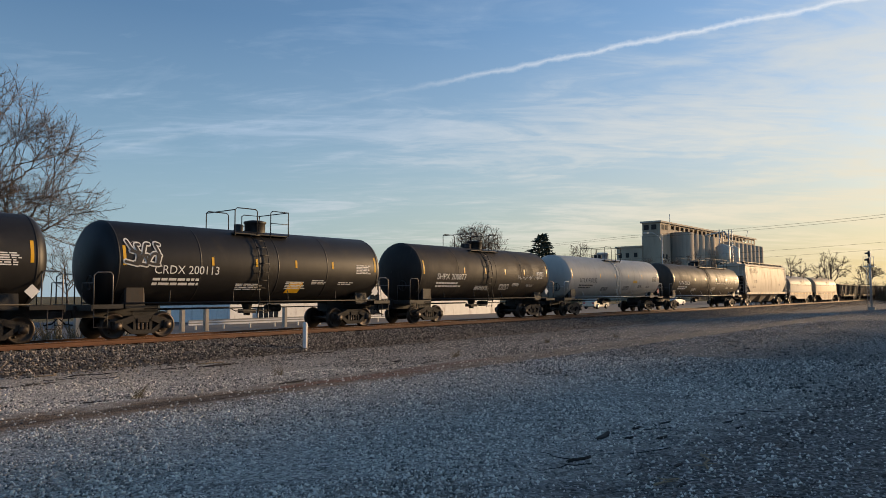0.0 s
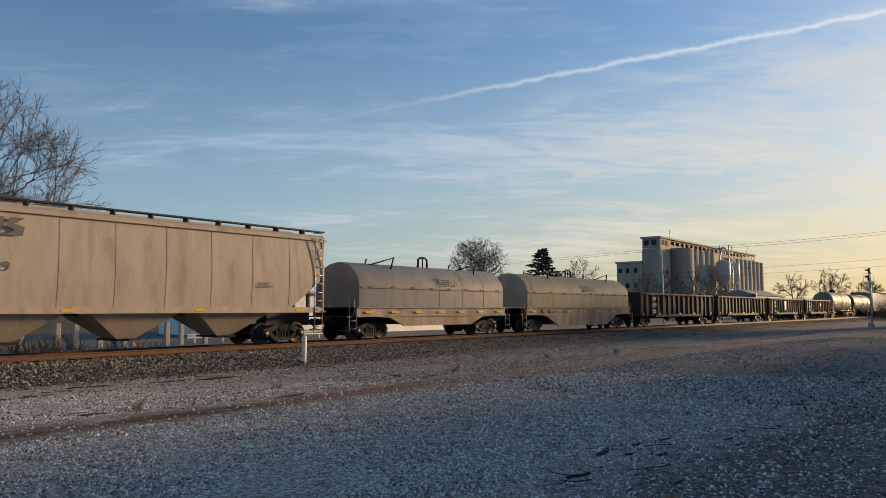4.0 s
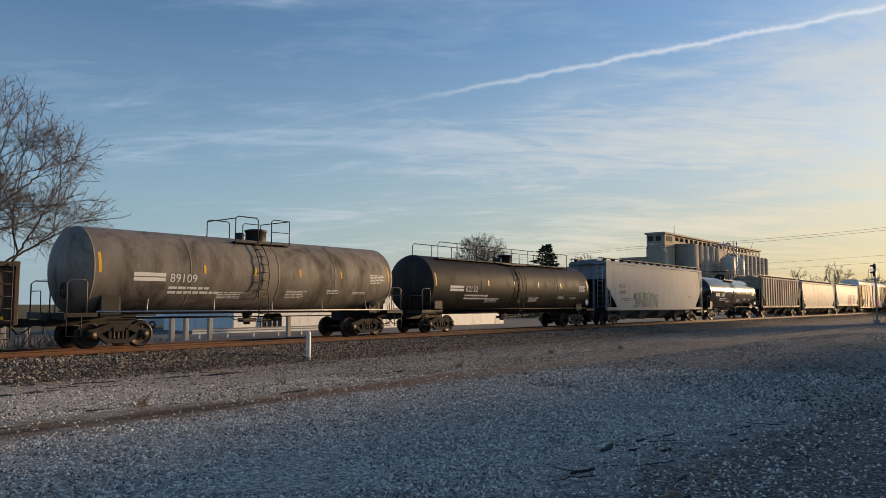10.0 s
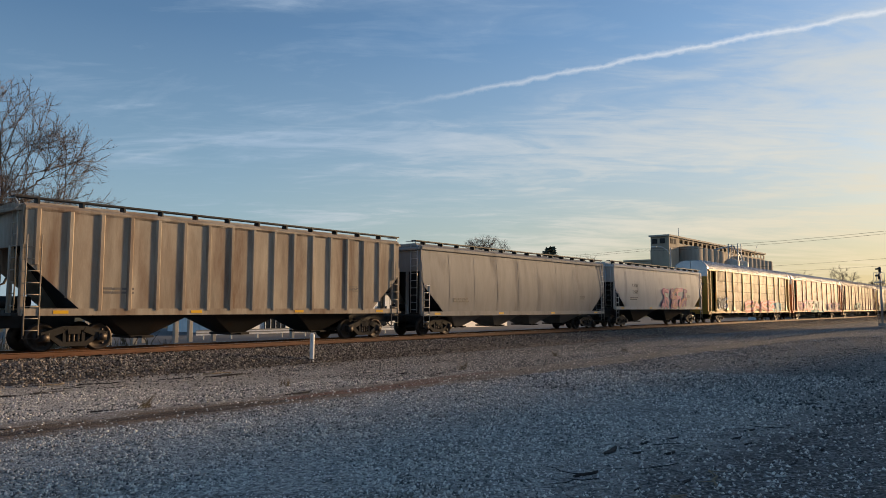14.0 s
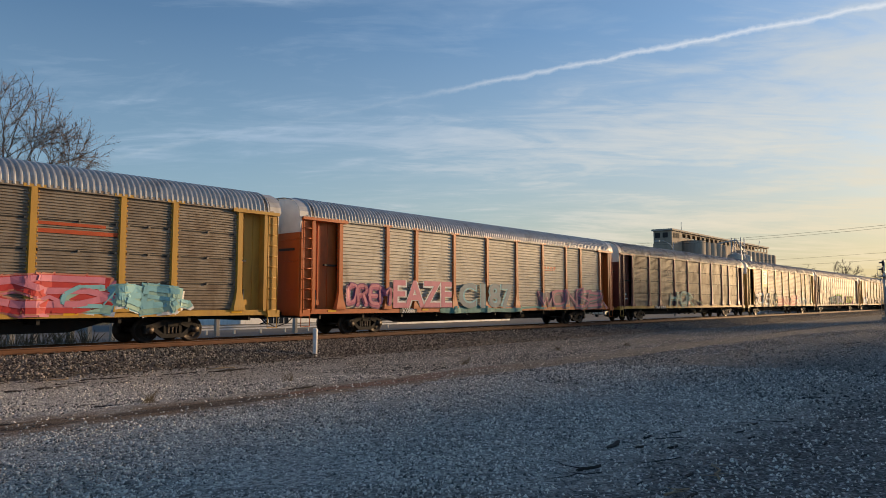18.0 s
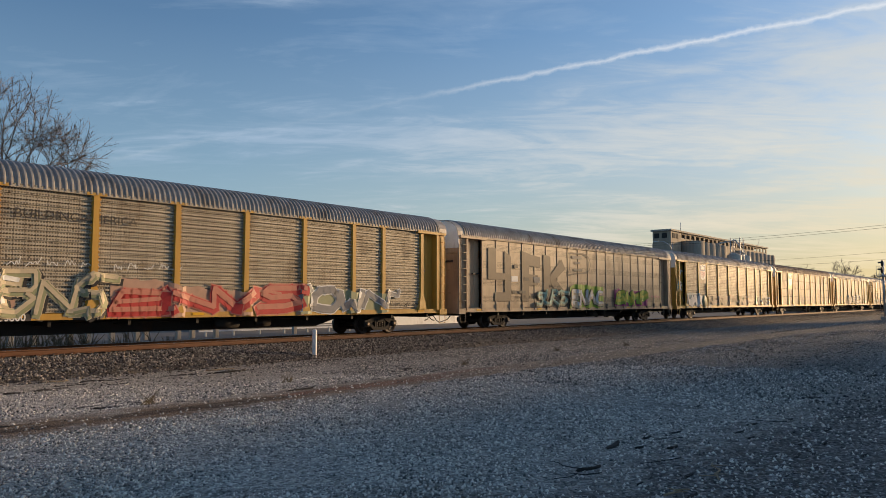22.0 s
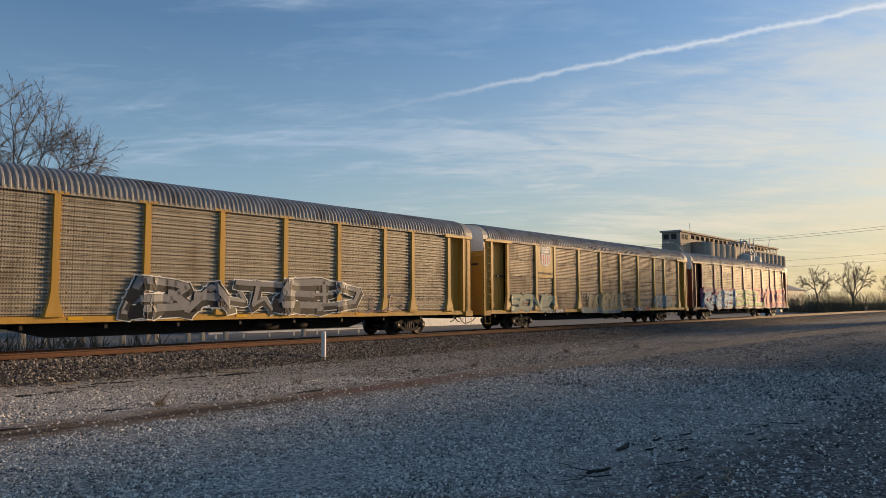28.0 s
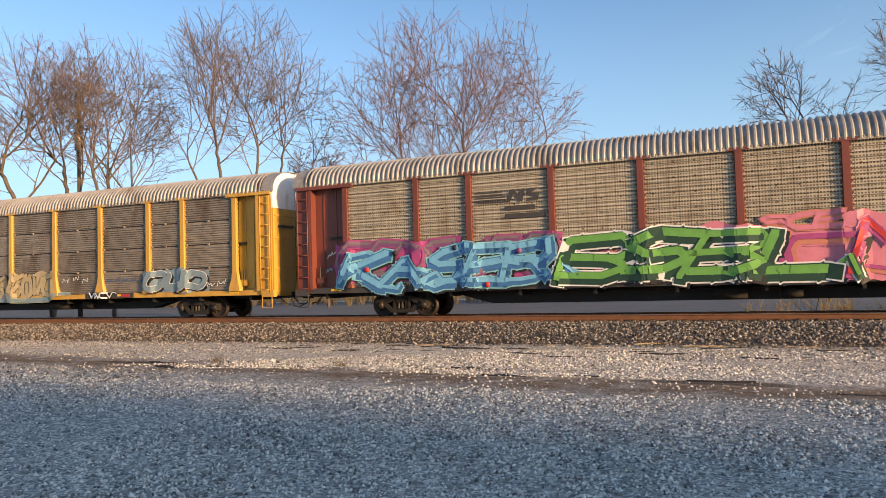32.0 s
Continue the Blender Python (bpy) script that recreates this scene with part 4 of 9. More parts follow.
def striped_logo(car, x, z, w, h, y, mat):
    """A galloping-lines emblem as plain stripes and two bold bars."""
    b = Build()
    for k in range(5):
        b.box(x, x + w * (0.52 - 0.02 * k), y - 0.004, y, z + h * k / 5, z + h * (k / 5 + 0.1))
    b.prism_y([(x + w * 0.50, z), (x + w * 0.56, z), (x + w * 0.62, z + h * 0.6), (x + w * 0.68, z), (x + w * 0.76, z), (x + w * 0.80, z + h), (x + w * 0.74, z + h), (x + w * 0.70, z + h * 0.45), (x + w * 0.64, z + h), (x + w * 0.56, z + h)], y - 0.004, y)
    b.prism_y([(x + w * 0.80, z), (x + w, z), (x + w * 1.02, z + h * 0.5), (x + w * 0.90, z + h * 0.65), (x + w * 1.02, z + h), (x + w * 0.86, z + h), (x + w * 0.82, z + h * 0.5), (x + w * 0.92, z + h * 0.3)], y - 0.004, y)
    part("emblem", b, mat, car, "striped railway emblem")


def shield(car, x, z, w, h, y, full=True):
    """A shield emblem with a dark head over stripes or plain white."""
    def outline(k):
        return [(x - w / 2 * k, z + h * 0.36 * k), (x - w * 0.46 * k, z + h * 0.46 * k), (x - w * 0.2 * k, z + h * 0.43 * k), (x, z + h * 0.5 * k), (x + w * 0.2 * k, z + h * 0.43 * k), (x + w * 0.46 * k, z + h * 0.46 * k),
                (x + w / 2 * k, z + h * 0.36 * k), (x + w * 0.46 * k, z + h * 0.1 * k), (x + w * 0.5 * k, z - h * 0.2 * k), (x + w * 0.34 * k, z - h * 0.42 * k), (x, z - h * 0.5 * k), (x - w * 0.34 * k, z - h * 0.42 * k), (x - w * 0.5 * k, z - h * 0.2 * k), (x - w * 0.46 * k, z + h * 0.1 * k)]
    root = part("shield_emblem", Build().prism_y(outline(1.0), y - 0.004, y), "mark_white", car, "shield-shaped emblem")
    part("shield_head", Build().prism_y([(x - w * 0.44, z + h * 0.08), (x + w * 0.44, z + h * 0.08), (x + w * 0.45, z + h * 0.34), (x + w * 0.42, z + h * 0.42), (x + w * 0.2, z + h * 0.39), (x, z + h * 0.46), (x - w * 0.2, z + h * 0.39), (x - w * 0.42, z + h * 0.42), (x - w * 0.45, z + h * 0.34)], y - 0.009, y - 0.004), "shield_blue" if full else "mark_grey", root)
    bars = Build()
    for zz in (0.17, 0.29):
        bars.box(x - w * 0.32, x + w * 0.32, y - 0.013, y - 0.009, z + h * zz, z + h * (zz + 0.07))
    part("bar", bars, "mark_white", root)
    if full:
        for k in range(5):
            u = x + w * (-0.36 + 0.18 * k)
            part("stripe", Build().box(u - w * 0.045, u + w * 0.045, y - 0.009, y - 0.004, z - h * (0.26 if k in (0, 4) else 0.40), z + h * 0.05), "shield_red", root)


def tank_car(front, length, mat, label, r=1.5, zc=2.6, mark="", number="", white=True, extra=None, dome="short", seed=1, frame="steel_dark", reflect=True):
    """A tank on two stub sills: shell with dished heads, manway, platform and rails, side pipes, ladders and steps."""
    rnd = random.Random(seed)
    car = new_car("tank_car", label, "tank car", "freight cars of the train", front, length)
    half = length / 2
    hl = half - 0.95                     # to the crown of the head
    cyl = hl - 0.62
    head = [(cyl + 0.62 * math.cos(radians(a)), r * math.sin(radians(a))) for a in (1, 12, 25, 38, 50, 62, 74, 84, 90)]
    prof = [(-u, q) for u, q in head] + [(u, q) for u, q in head[::-1]]
    sh = part("shell", Build().lathe(prof, (0, 0, zc), "x", 48), mat, car)
    # weld bands and the thermal-protection seams
    for u in (-cyl, -cyl * 0.5, -0.45, 0.45, cyl * 0.5, cyl):
        part("weld_band", Build().lathe([(u - 0.03, r), (u - 0.025, r + 0.006), (u + 0.025, r + 0.006), (u + 0.03, r)], (0, 0, zc), "x", 48), mat, sh)
    for sgn in (-1, 1):
        # stub sill, saddle and end platform
        x = sgn * (half - 2.3)
        part("stub_sill", Build().box(sgn * (half - 3.6), sgn * (half - 0.62), -0.34, 0.34, 0.74, 1.14), frame, car)
        part("saddle", Build().prism_x([(-1.2, 1.05), (1.2, 1.05), (1.15, 1.55), (0.8, 1.60), (0.0, 1.30), (-0.8, 1.60), (-1.15, 1.55)], x - 0.35, x + 0.35), frame, car)
        part("end_platform", Build().box(sgn * (half - 1.75), sgn * (half - 0.72), -1.45, 1.45, 1.12, 1.17).box(sgn * (half - 1.75), sgn * (half - 0.72), -1.47, -1.43, 1.05, 1.19).box(sgn * (half - 0.75), sgn * (half - 0.70), -1.47, 1.47, 0.98, 1.19), frame, car)
        xe = sgn * (half - 0.78)
        for y, n in ((-1.42, -0.6), (1.42, 0.6)):
            rail = Build().tube([(xe, y, 1.1), (xe, y, 2.15), (xe - sgn * 0.12, y, 2.25), (xe - sgn * 0.55, y, 2.25), (xe - sgn * 0.62, y, 2.15), (xe - sgn * 0.62, y, 1.1)], 0.022, 6)
            rail.tube([(xe, y, 1.9), (xe, n, 1.9), (xe, n * 0.92, 1.15)], 0.018, 6)
            part("grab_rail", rail, "galvanised" if not white or mat == "white_tank" else "rail_grey", car)
        for y in (-1.45, 1.45):
            st = Build()
            st.tube([(xe, y, 1.1), (xe, y, 0.45), (xe - sgn * 0.45, y, 0.45), (xe - sgn * 0.45, y, 1.1)], 0.02, 5)
            st.tube([(xe, y, 0.78), (xe - sgn * 0.45, y, 0.78)], 0.02, 5)
            part("sill_step", st, frame, car)
        add_truck(car, sgn * (half - 2.65))
    # brake gear on the front end
    part("brake_wheel", Build().lathe([(-0.03, 0.24), (0.0, 0.27), (0.03, 0.24), (0.0, 0.21), (-0.03, 0.24)], (-half + 0.95, -0.75, 1.9), "x", 16).box(-half + 0.93, -half + 0.97, -0.98, -0.52, 1.88, 1.92).box(-half + 0.93, -half + 0.97, -0.77, -0.73, 1.65, 2.14), frame, car)
    part("brake_box", Build().box(-half + 1.9, -half + 2.6, -1.25, -0.9, 1.2, 1.75, 0.05), frame, car)
    # long side pipes and their stays
    for y in (-1.46, 1.46):
        b = Build().tube([(-half + 1.7, y, 1.22), (half - 1.7, y, 1.22)], 0.028, 6)
        k = -half + 3.4
        while k < half - 3.0:
            b.tube([(k, y, 1.22), (k + 0.16, y * 0.83, zc - 0.95)], 0.02, 5)
            k += 2.6
        part("side_pipe", b, "galvanised" if mat in ("white_tank", "grey_tank", "olive_tank") else frame, car)
    # manway, valve bonnet, top platform and rails
    top = zc + r
    part("manway", Build().lathe([(top - 0.1, 0.42), (top + 0.32, 0.42), (top + 0.34, 0.46), (top + 0.42, 0.46), (top + 0.46, 0.30), (top + 0.47, 0.0)], (0.35, 0, 0), "z", 20), "galvanised" if mat == "white_tank" else frame, car)
    part("valve", Build().lathe([(top - 0.1, 0.16), (top + 0.22, 0.16), (top + 0.26, 0.0)], (-0.55, -0.2, 0), "z", 12).lathe([(top - 0.1, 0.12), (top + 0.28, 0.12), (top + 0.3, 0.0)], (-0.35, 0.25, 0), "z", 12), frame, car)
    px = 1.25 if dome == "short" else half - 3.2
    plat = Build().box(-1.3, 1.3, -1.0, -0.55, top - 0.22, top - 0.18).box(-1.3, 1.3, 0.55, 1.0, top - 0.22, top - 0.18)
    for x in (-1.25, -0.45, 0.45, 1.25):
        plat.tube([(x, -0.98, top - 0.2), (x, -0.8, top - 0.38)], 0.025, 5)
    part("top_platform", plat, frame, car)
    if dome == "short":
        rails = Build()
        for y in (-1.0, 1.0):
            rails.tube([(-1.3, y, top - 0.2), (-1.3, y, top + 0.72), (-1.2, y, top + 0.8), (-0.35, y, top + 0.8), (-0.25, y, top + 0.72), (-0.25, y, top - 0.2)], 0.022, 6)
            rails.tube([(0.4, y, top - 0.2), (0.4, y, top + 0.72), (0.5, y, top + 0.8), (1.3, y, top + 0.8), (1.3, y, top - 0.2)], 0.022, 6)
            rails.tube([(0.4, y, top + 0.3), (1.3, y, top + 0.3)], 0.016, 5)
        rails.tube([(-1.3, -1.0, top + 0.72), (-1.3, 1.0, top + 0.72)], 0.02, 6)
        rails.tube([(1.3, -1.0, top + 0.8), (1.3, 1.0, top + 0.8)], 0.02, 6)
        part("top_rail", rails, frame, car)
    else:
        a, c = (-half + 2.6, half - 3.4) if dome == "long" else (-0.8, half - 3.4)
        rails = Build()
        for y in (-0.9, 0.9):
            rails.tube([(a, y, top - 0.25), (a, y, top + 0.6), (a + 0.15, y, top + 0.72), (c, y, top + 0.72), (c, y, top - 0.25)], 0.022, 6)
            k = a + 1.6
            while k < c - 0.3:
                rails.tube([(k, y, top - 0.25), (k, y, top + 0.72)], 0.022, 6)
                k += 1.75
        part("top_rail", rails, frame, car)
        part("top_walk", Build().box(a, c, -0.9, -0.5, top - 0.16, top - 0.12), frame, car)
    # side ladder bent over the shell
    b = Build()
    for u in (-0.55, -0.1):
        pts = [(u, -1.5, 0.75), (u, -1.62, 1.3)] + [(u, -(r + 0.10) * math.cos(radians(a)), zc + (r + 0.10) * math.sin(radians(a))) for a in (-20, 0, 20, 40, 58)]
        b.tube(pts, 0.02, 6)
    for z in (0.8, 1.1):
        b.tube([(-0.55, -1.55, z), (-0.1, -1.55, z)], 0.016, 5)
    for a in range(-32, 56, 12):
        y, z = -(r + 0.10) * math.cos(radians(a)), zc + (r + 0.10) * math.sin(radians(a))
        b.tube([(-0.55, y, z), (-0.1, y, z)], 0.016, 5)
    part("side_ladder", b, "galvanised" if mat == "white_tank" else frame, car)
    part("bottom_outlet", Build().lathe([(zc - r - 0.45, 0.0), (zc - r - 0.45, 0.13), (zc - r - 0.2, 0.16), (zc - r + 0.1, 0.25)], (0, 0, 0), "z", 14).box(-0.3, 0.3, -0.2, 0.2, zc - r - 0.35, zc - r - 0.2), frame, car)
    piping = Build().tube([(-half + 3, 0.4, 0.95), (half - 3, 0.4, 0.95)], 0.025, 6).tube([(-half + 3, -0.5, 1.0), (-1.2, -0.5, 1.0), (-0.9, -0.5, 0.85), (0.8, -0.5, 0.85)], 0.02, 6).lathe([(1.2, 0.0), (1.2, 0.16), (1.9, 0.16), (1.9, 0.0)], (0, 0.35, 0.92), "x", 12)
    part("brake_piping", piping, frame, car)
    add_couplers(car, half)
    # marks
    col = "mark_white" if white else "mark_dark"
    nx = -half + (2.8 if mark else 4.2)
    if mark or number:
        me = wrap_round_at(letters((mark + " " + number).strip(), 0.43), nx, zc - 0.36, r, zc)
        part("stencil", me, col, car, "stencilled car mark")
        if not mark:
            bars_part(car, [(nx - 1.3, nx - 0.15, zc - 0.34, zc - 0.05)], col, r=r, zc=zc)
    bars_part(car, text_rows(rnd, nx, zc - 0.6, 2.2, 2, 0.09, 0.07) + text_rows(rnd, -half + 6.2, zc - 0.72, 1.3, 4, 0.035, 0.03) + text_rows(rnd, 0.9, zc - 0.62, 1.1, 5, 0.035, 0.03)
              + text_rows(rnd, half - 5.4, zc - 0.55, 0.8, 3, 0.035, 0.03) + text_rows(rnd, half - 3.9, zc - 0.62, 0.9, 2, 0.035, 0.03) + text_rows(rnd, half - 2.9, zc + 0.15, 0.9, 6, 0.04, 0.03), col, r=r, zc=zc)
    if reflect:
        for k, u in enumerate((-half + 1.75, -cyl * 0.42, -cyl * 0.1, cyl * 0.22, cyl * 0.55, half - 1.72)):
            tall = 0.52 if k in (0, 5) else 0.24
            part("reflector", tank_patch(u - 0.05, u + 0.05, zc + 0.05 - tall * 0.3, zc + 0.05 + tall, r, zc), "reflector_yellow", car, "yellow reflective strip")
    b = Build()
    for q in (0.0, 1.0):
        b.box(half - 1.62, half - 1.58, -1.35, -1.05, 1.5 + q * 0, 1.8)
    part("placard_holder", Build().prism_y([(half - 1.9, 1.62), (half - 1.68, 1.84), (half - 1.46, 1.62), (half - 1.68, 1.40)], -1.44, -1.42), "mark_white", car)
    if extra:
        extra(car, half, r, zc)
    return car


def wrap_round_at(me, x, z, r, zc):
    me.transform(Matrix.Translation((x, 0, z)))
    return wrap_round(me, r, zc)


def hopper_car(front, length, mat, label, top=4.55, low=1.25, bays=3, ribs=0, curved=True, mark="", number="", name="covered_hopper", seed=1, extra=None, endmat=None, emblem=False):
    """A covered hopper: side sheets with cut lower corners, slope sheets, outlets, roof with hatches and walks, ladders."""
    rnd = random.Random(seed)
    car = new_car(name, label, "hopper car", "freight cars of the train", front, length)
    half = length / 2
    b2 = half - 0.85                      # body end
    endmat = endmat or mat
    for sgn in (-1, 1):
        y = 1.52 * sgn
        # side sheet: bulged or flat, corners cut away over the trucks
        pts = []
        n = 8 if curved else 2
        prof = [(low + (top - 0.18 - low) * k / n, (1.40 + 0.13 * math.sin(math.pi * min(1, 0.15 + 0.85 * k / n))) if curved else 1.50) for k in range(n + 1)]
        b = Build()
        for off in (0.0, -0.04):
            rows = []
            for z, q in prof:
                k = (z - low) / (top - 0.18 - low)
                cut = 1.75 * max(0.0, 1 - k / 0.44)
                xs = [-b2 + cut] + [(-b2 + 1.8) + (2 * b2 - 3.6) * i / 12 for i in range(13)] + [b2 - cut]
                rows.append([(x, sgn * (q + off), z) for x in xs])
            b.grid(rows, curved)
        part("side_sheet", b, mat, car)
        part("side_sill", Build().prism_x([(sgn * 1.42, low - 0.16), (sgn * 1.54, low - 0.16), (sgn * 1.54, low + 0.06), (sgn * 1.42, low + 0.06)], -b2, b2), mat, car)
        part("top_chord", Build().prism_x([(sgn * 1.36, top - 0.22), (sgn * 1.50, top - 0.26), (sgn * 1.50, top - 0.12), (sgn * 1.30, top - 0.02)], -b2, b2), mat, car)
    # panel seams or pressed side posts on the near side
    if ribs:
        for k in range(ribs):
            x = -b2 + 0.35 + (2 * b2 - 0.7) * k / (ribs - 1)
            z0 = low + (1.75 * max(0, 1 - min(x + b2, b2 - x) / 1.7))
            part("side_post", Build().prism_z([(x - 0.10, -1.51), (x - 0.05, -1.58), (x + 0.05, -1.58), (x + 0.10, -1.51)], z0, top - 0.2), mat, car)
    elif curved:
        for k in range(1, 9):
            x = -b2 + 2 * b2 * k / 9
            part("seam", Build().grid([[(x - 0.02, -q - 0.008, z), (x + 0.02, -q - 0.008, z)] for z, q in prof]), mat, car)
    # inner slope sheets and end walls
    for sgn in (-1, 1):
        slope = Build().add([(sgn * b2 * 0.985, -1.42, top - 0.4), (sgn * b2 * 0.985, 1.42, top - 0.4), (sgn * (b2 - 2.3), 1.42, low - 0.1), (sgn * (b2 - 2.3), -1.42, low - 0.1)], [(0, 1, 2, 3)])
        part("slope_sheet", slope, "steel_dark", car)
    for sgn in (-1, 1):
        x = sgn * b2
        part("end_wall", Build().box(x - 0.05, x + 0.02, -1.46, 1.46, top - 1.35, top - 0.1).prism_y([(x, top - 0.12), (x + sgn * 0.25, top - 0.2), (x + sgn * 0.25, top - 0.28), (x, top - 0.28)], -1.4, 1.4), endmat, car)
        fr = Build()
        for y in (-1.44, -0.5, 0.5, 1.44):
            fr.box(x - 0.06, x + 0.06, y - 0.06, y + 0.06, low - 0.15, top - 1.3)
        part("end_frame", fr, endmat, car)
        part("end_deck", Build().box(x - sgn * 0.2, sgn * (half - 0.62), -1.46, 1.46, low - 0.16, low - 0.08).box(sgn * (half - 2.9), sgn * (half - 0.62), -0.34, 0.34, 0.74, low - 0.1), "steel_dark", car)
        part("end_ladder", ladder(sgn * (b2 - 0.28), -1.55, 0.55, top - 0.15 if sgn > 0 and not ribs else top - (1.0 if ribs else 2.0)), "galvanised" if mat != "rust_hopper" else mat, car)
        part("rear_ladder", ladder(sgn * (b2 + 0.12), -1.05, low, top, along="y"), "galvanised" if mat != "rust_hopper" else mat, car)
        st = Build().tube([(sgn * (b2 - 0.05), -1.53, low - 0.1), (sgn * (b2 - 0.05), -1.53, 0.45), (sgn * (b2 - 0.5), -1.53, 0.45), (sgn * (b2 - 0.5), -1.53, low - 0.1)], 0.022, 6)
        part("sill_step", st, "steel_dark", car)
        add_truck(car, sgn * (half - 2.6))
        if sgn < 0:
            part("brake_wheel", Build().lathe([(-0.03, 0.24), (0.0, 0.27), (0.03, 0.24), (0.0, 0.21), (-0.03, 0.24)], (x - 0.18, 0.7, 2.4), "x", 16), "steel_dark", car)
            part("brake_reservoir", Build().lathe([(-0.5, 0), (-0.5, 0.2), (0.5, 0.2), (0.5, 0)], (x + 0.4, 0.4, low + 0.25), "x", 14), "steel_dark", car)
    # outlets
    span = 2 * b2 - 4.4
    for k in range(bays):
        x = -span / 2 + span * (k + 0.5) / bays
        w = span / bays * 0.46
        h = Build()
        t4, b4 = [(x - w, -1.38, low), (x + w, -1.38, low), (x + w, 1.38, low), (x - w, 1.38, low)], [(x - 0.34, -0.55, 0.42), (x + 0.34, -0.55, 0.42), (x + 0.34, 0.55, 0.42), (x - 0.34, 0.55, 0.42)]
        h.add(t4 + b4, [(0, 1, 5, 4), (1, 2, 6, 5), (2, 3, 7, 6), (3, 0, 4, 7), (4, 5, 6, 7), (3, 2, 1, 0)])
        hop = part("hopper_bay", h, "grey_hopper" if bays == 4 else ("cream_hopper" if mat == "cream_hopper" else "steel_dark"), car)
        part("outlet_gate", Build().box(x - 0.42, x + 0.42, -0.75, 0.75, 0.34, 0.42).tube([(x - 0.1, -1.0, 0.38), (x - 0.1, -0.7, 0.38)], 0.04, 6), "truck_steel", hop)
    part("centre_sill", Build().box(-b2, b2, -0.2, 0.2, low - 0.25, low), "steel_dark", car)
    # roof, hatches, running boards
    part("roof", Build().prism_x([(-1.36, top - 0.12), (-0.7, top + 0.02), (0, top + 0.06), (0.7, top + 0.02), (1.36, top - 0.12), (1.36, top - 0.2), (-1.36, top - 0.2)], -b2, b2), endmat, car)
    part("hatch_cover", Build().prism_x([(-0.42, top + 0.03), (-0.36, top + 0.16), (0.36, top + 0.16), (0.42, top + 0.03)], -b2 + 0.8, b2 - 0.8), mat, car)
    for y in (-1.30, 1.0):
        wk = Build().box(-b2 - 0.25, b2 + 0.25, y, y + 0.32, top + 0.14, top + 0.19)
        k = -b2 + 0.4
        while k < b2:
            wk.box(k, k + 0.06, y + 0.0, y + 0.30, top - 0.1, top + 0.14)
            k += 1.35
        part("running_board", wk, "steel_dark", car)
    for sgn in (-1, 1):
        for y in (-1.2, 1.2):
            part("roof_grab", Build().tube([(sgn * b2, y, top - 0.2), (sgn * (b2 + 0.2), y, top + 0.12), (sgn * (b2 + 0.2), y * 0.5, top + 0.16)], 0.02, 5), "galvanised", car)
    add_couplers(car, half)
    # marks
    ysurf = -1.545 if curved else -1.512
    dark = mat != "rust_hopper"
    if mark:
        for k, w in enumerate((mark, number)):
            if w:
                me = letters(w, 0.38)
                me.transform(Matrix.Translation((-b2 + (1.95 if bays == 4 else 2.75), ysurf, low + 1.5 - 0.47 * k)))
                part("stencil", me, "mark_grey" if dark else "mark_white", car, "stencilled car mark")
    bars_part(car, text_rows(rnd, -b2 + 2.4, low + 0.68, 1.3, 2, 0.07, 0.06) + text_rows(rnd, b2 - 3.4, low + 1.0, 0.8, 4, 0.03, 0.03), "mark_grey", y=ysurf)
    for k in range(4):
        x = -b2 + 0.9 + (2 * b2 - 2.4) * k / 3
        part("reflector", Build().box(x, x + 0.45, -1.55, -1.545, low - 0.1, low), "reflector_yellow", car, "yellow reflective strip")
    if emblem:
        striped_logo(car, -b2 + 1.7, top - 0.98, 2.6, 0.55, ysurf - 0.005, "mark_grey")
    if extra:
        extra(car, half, low, top, ysurf)
    return car


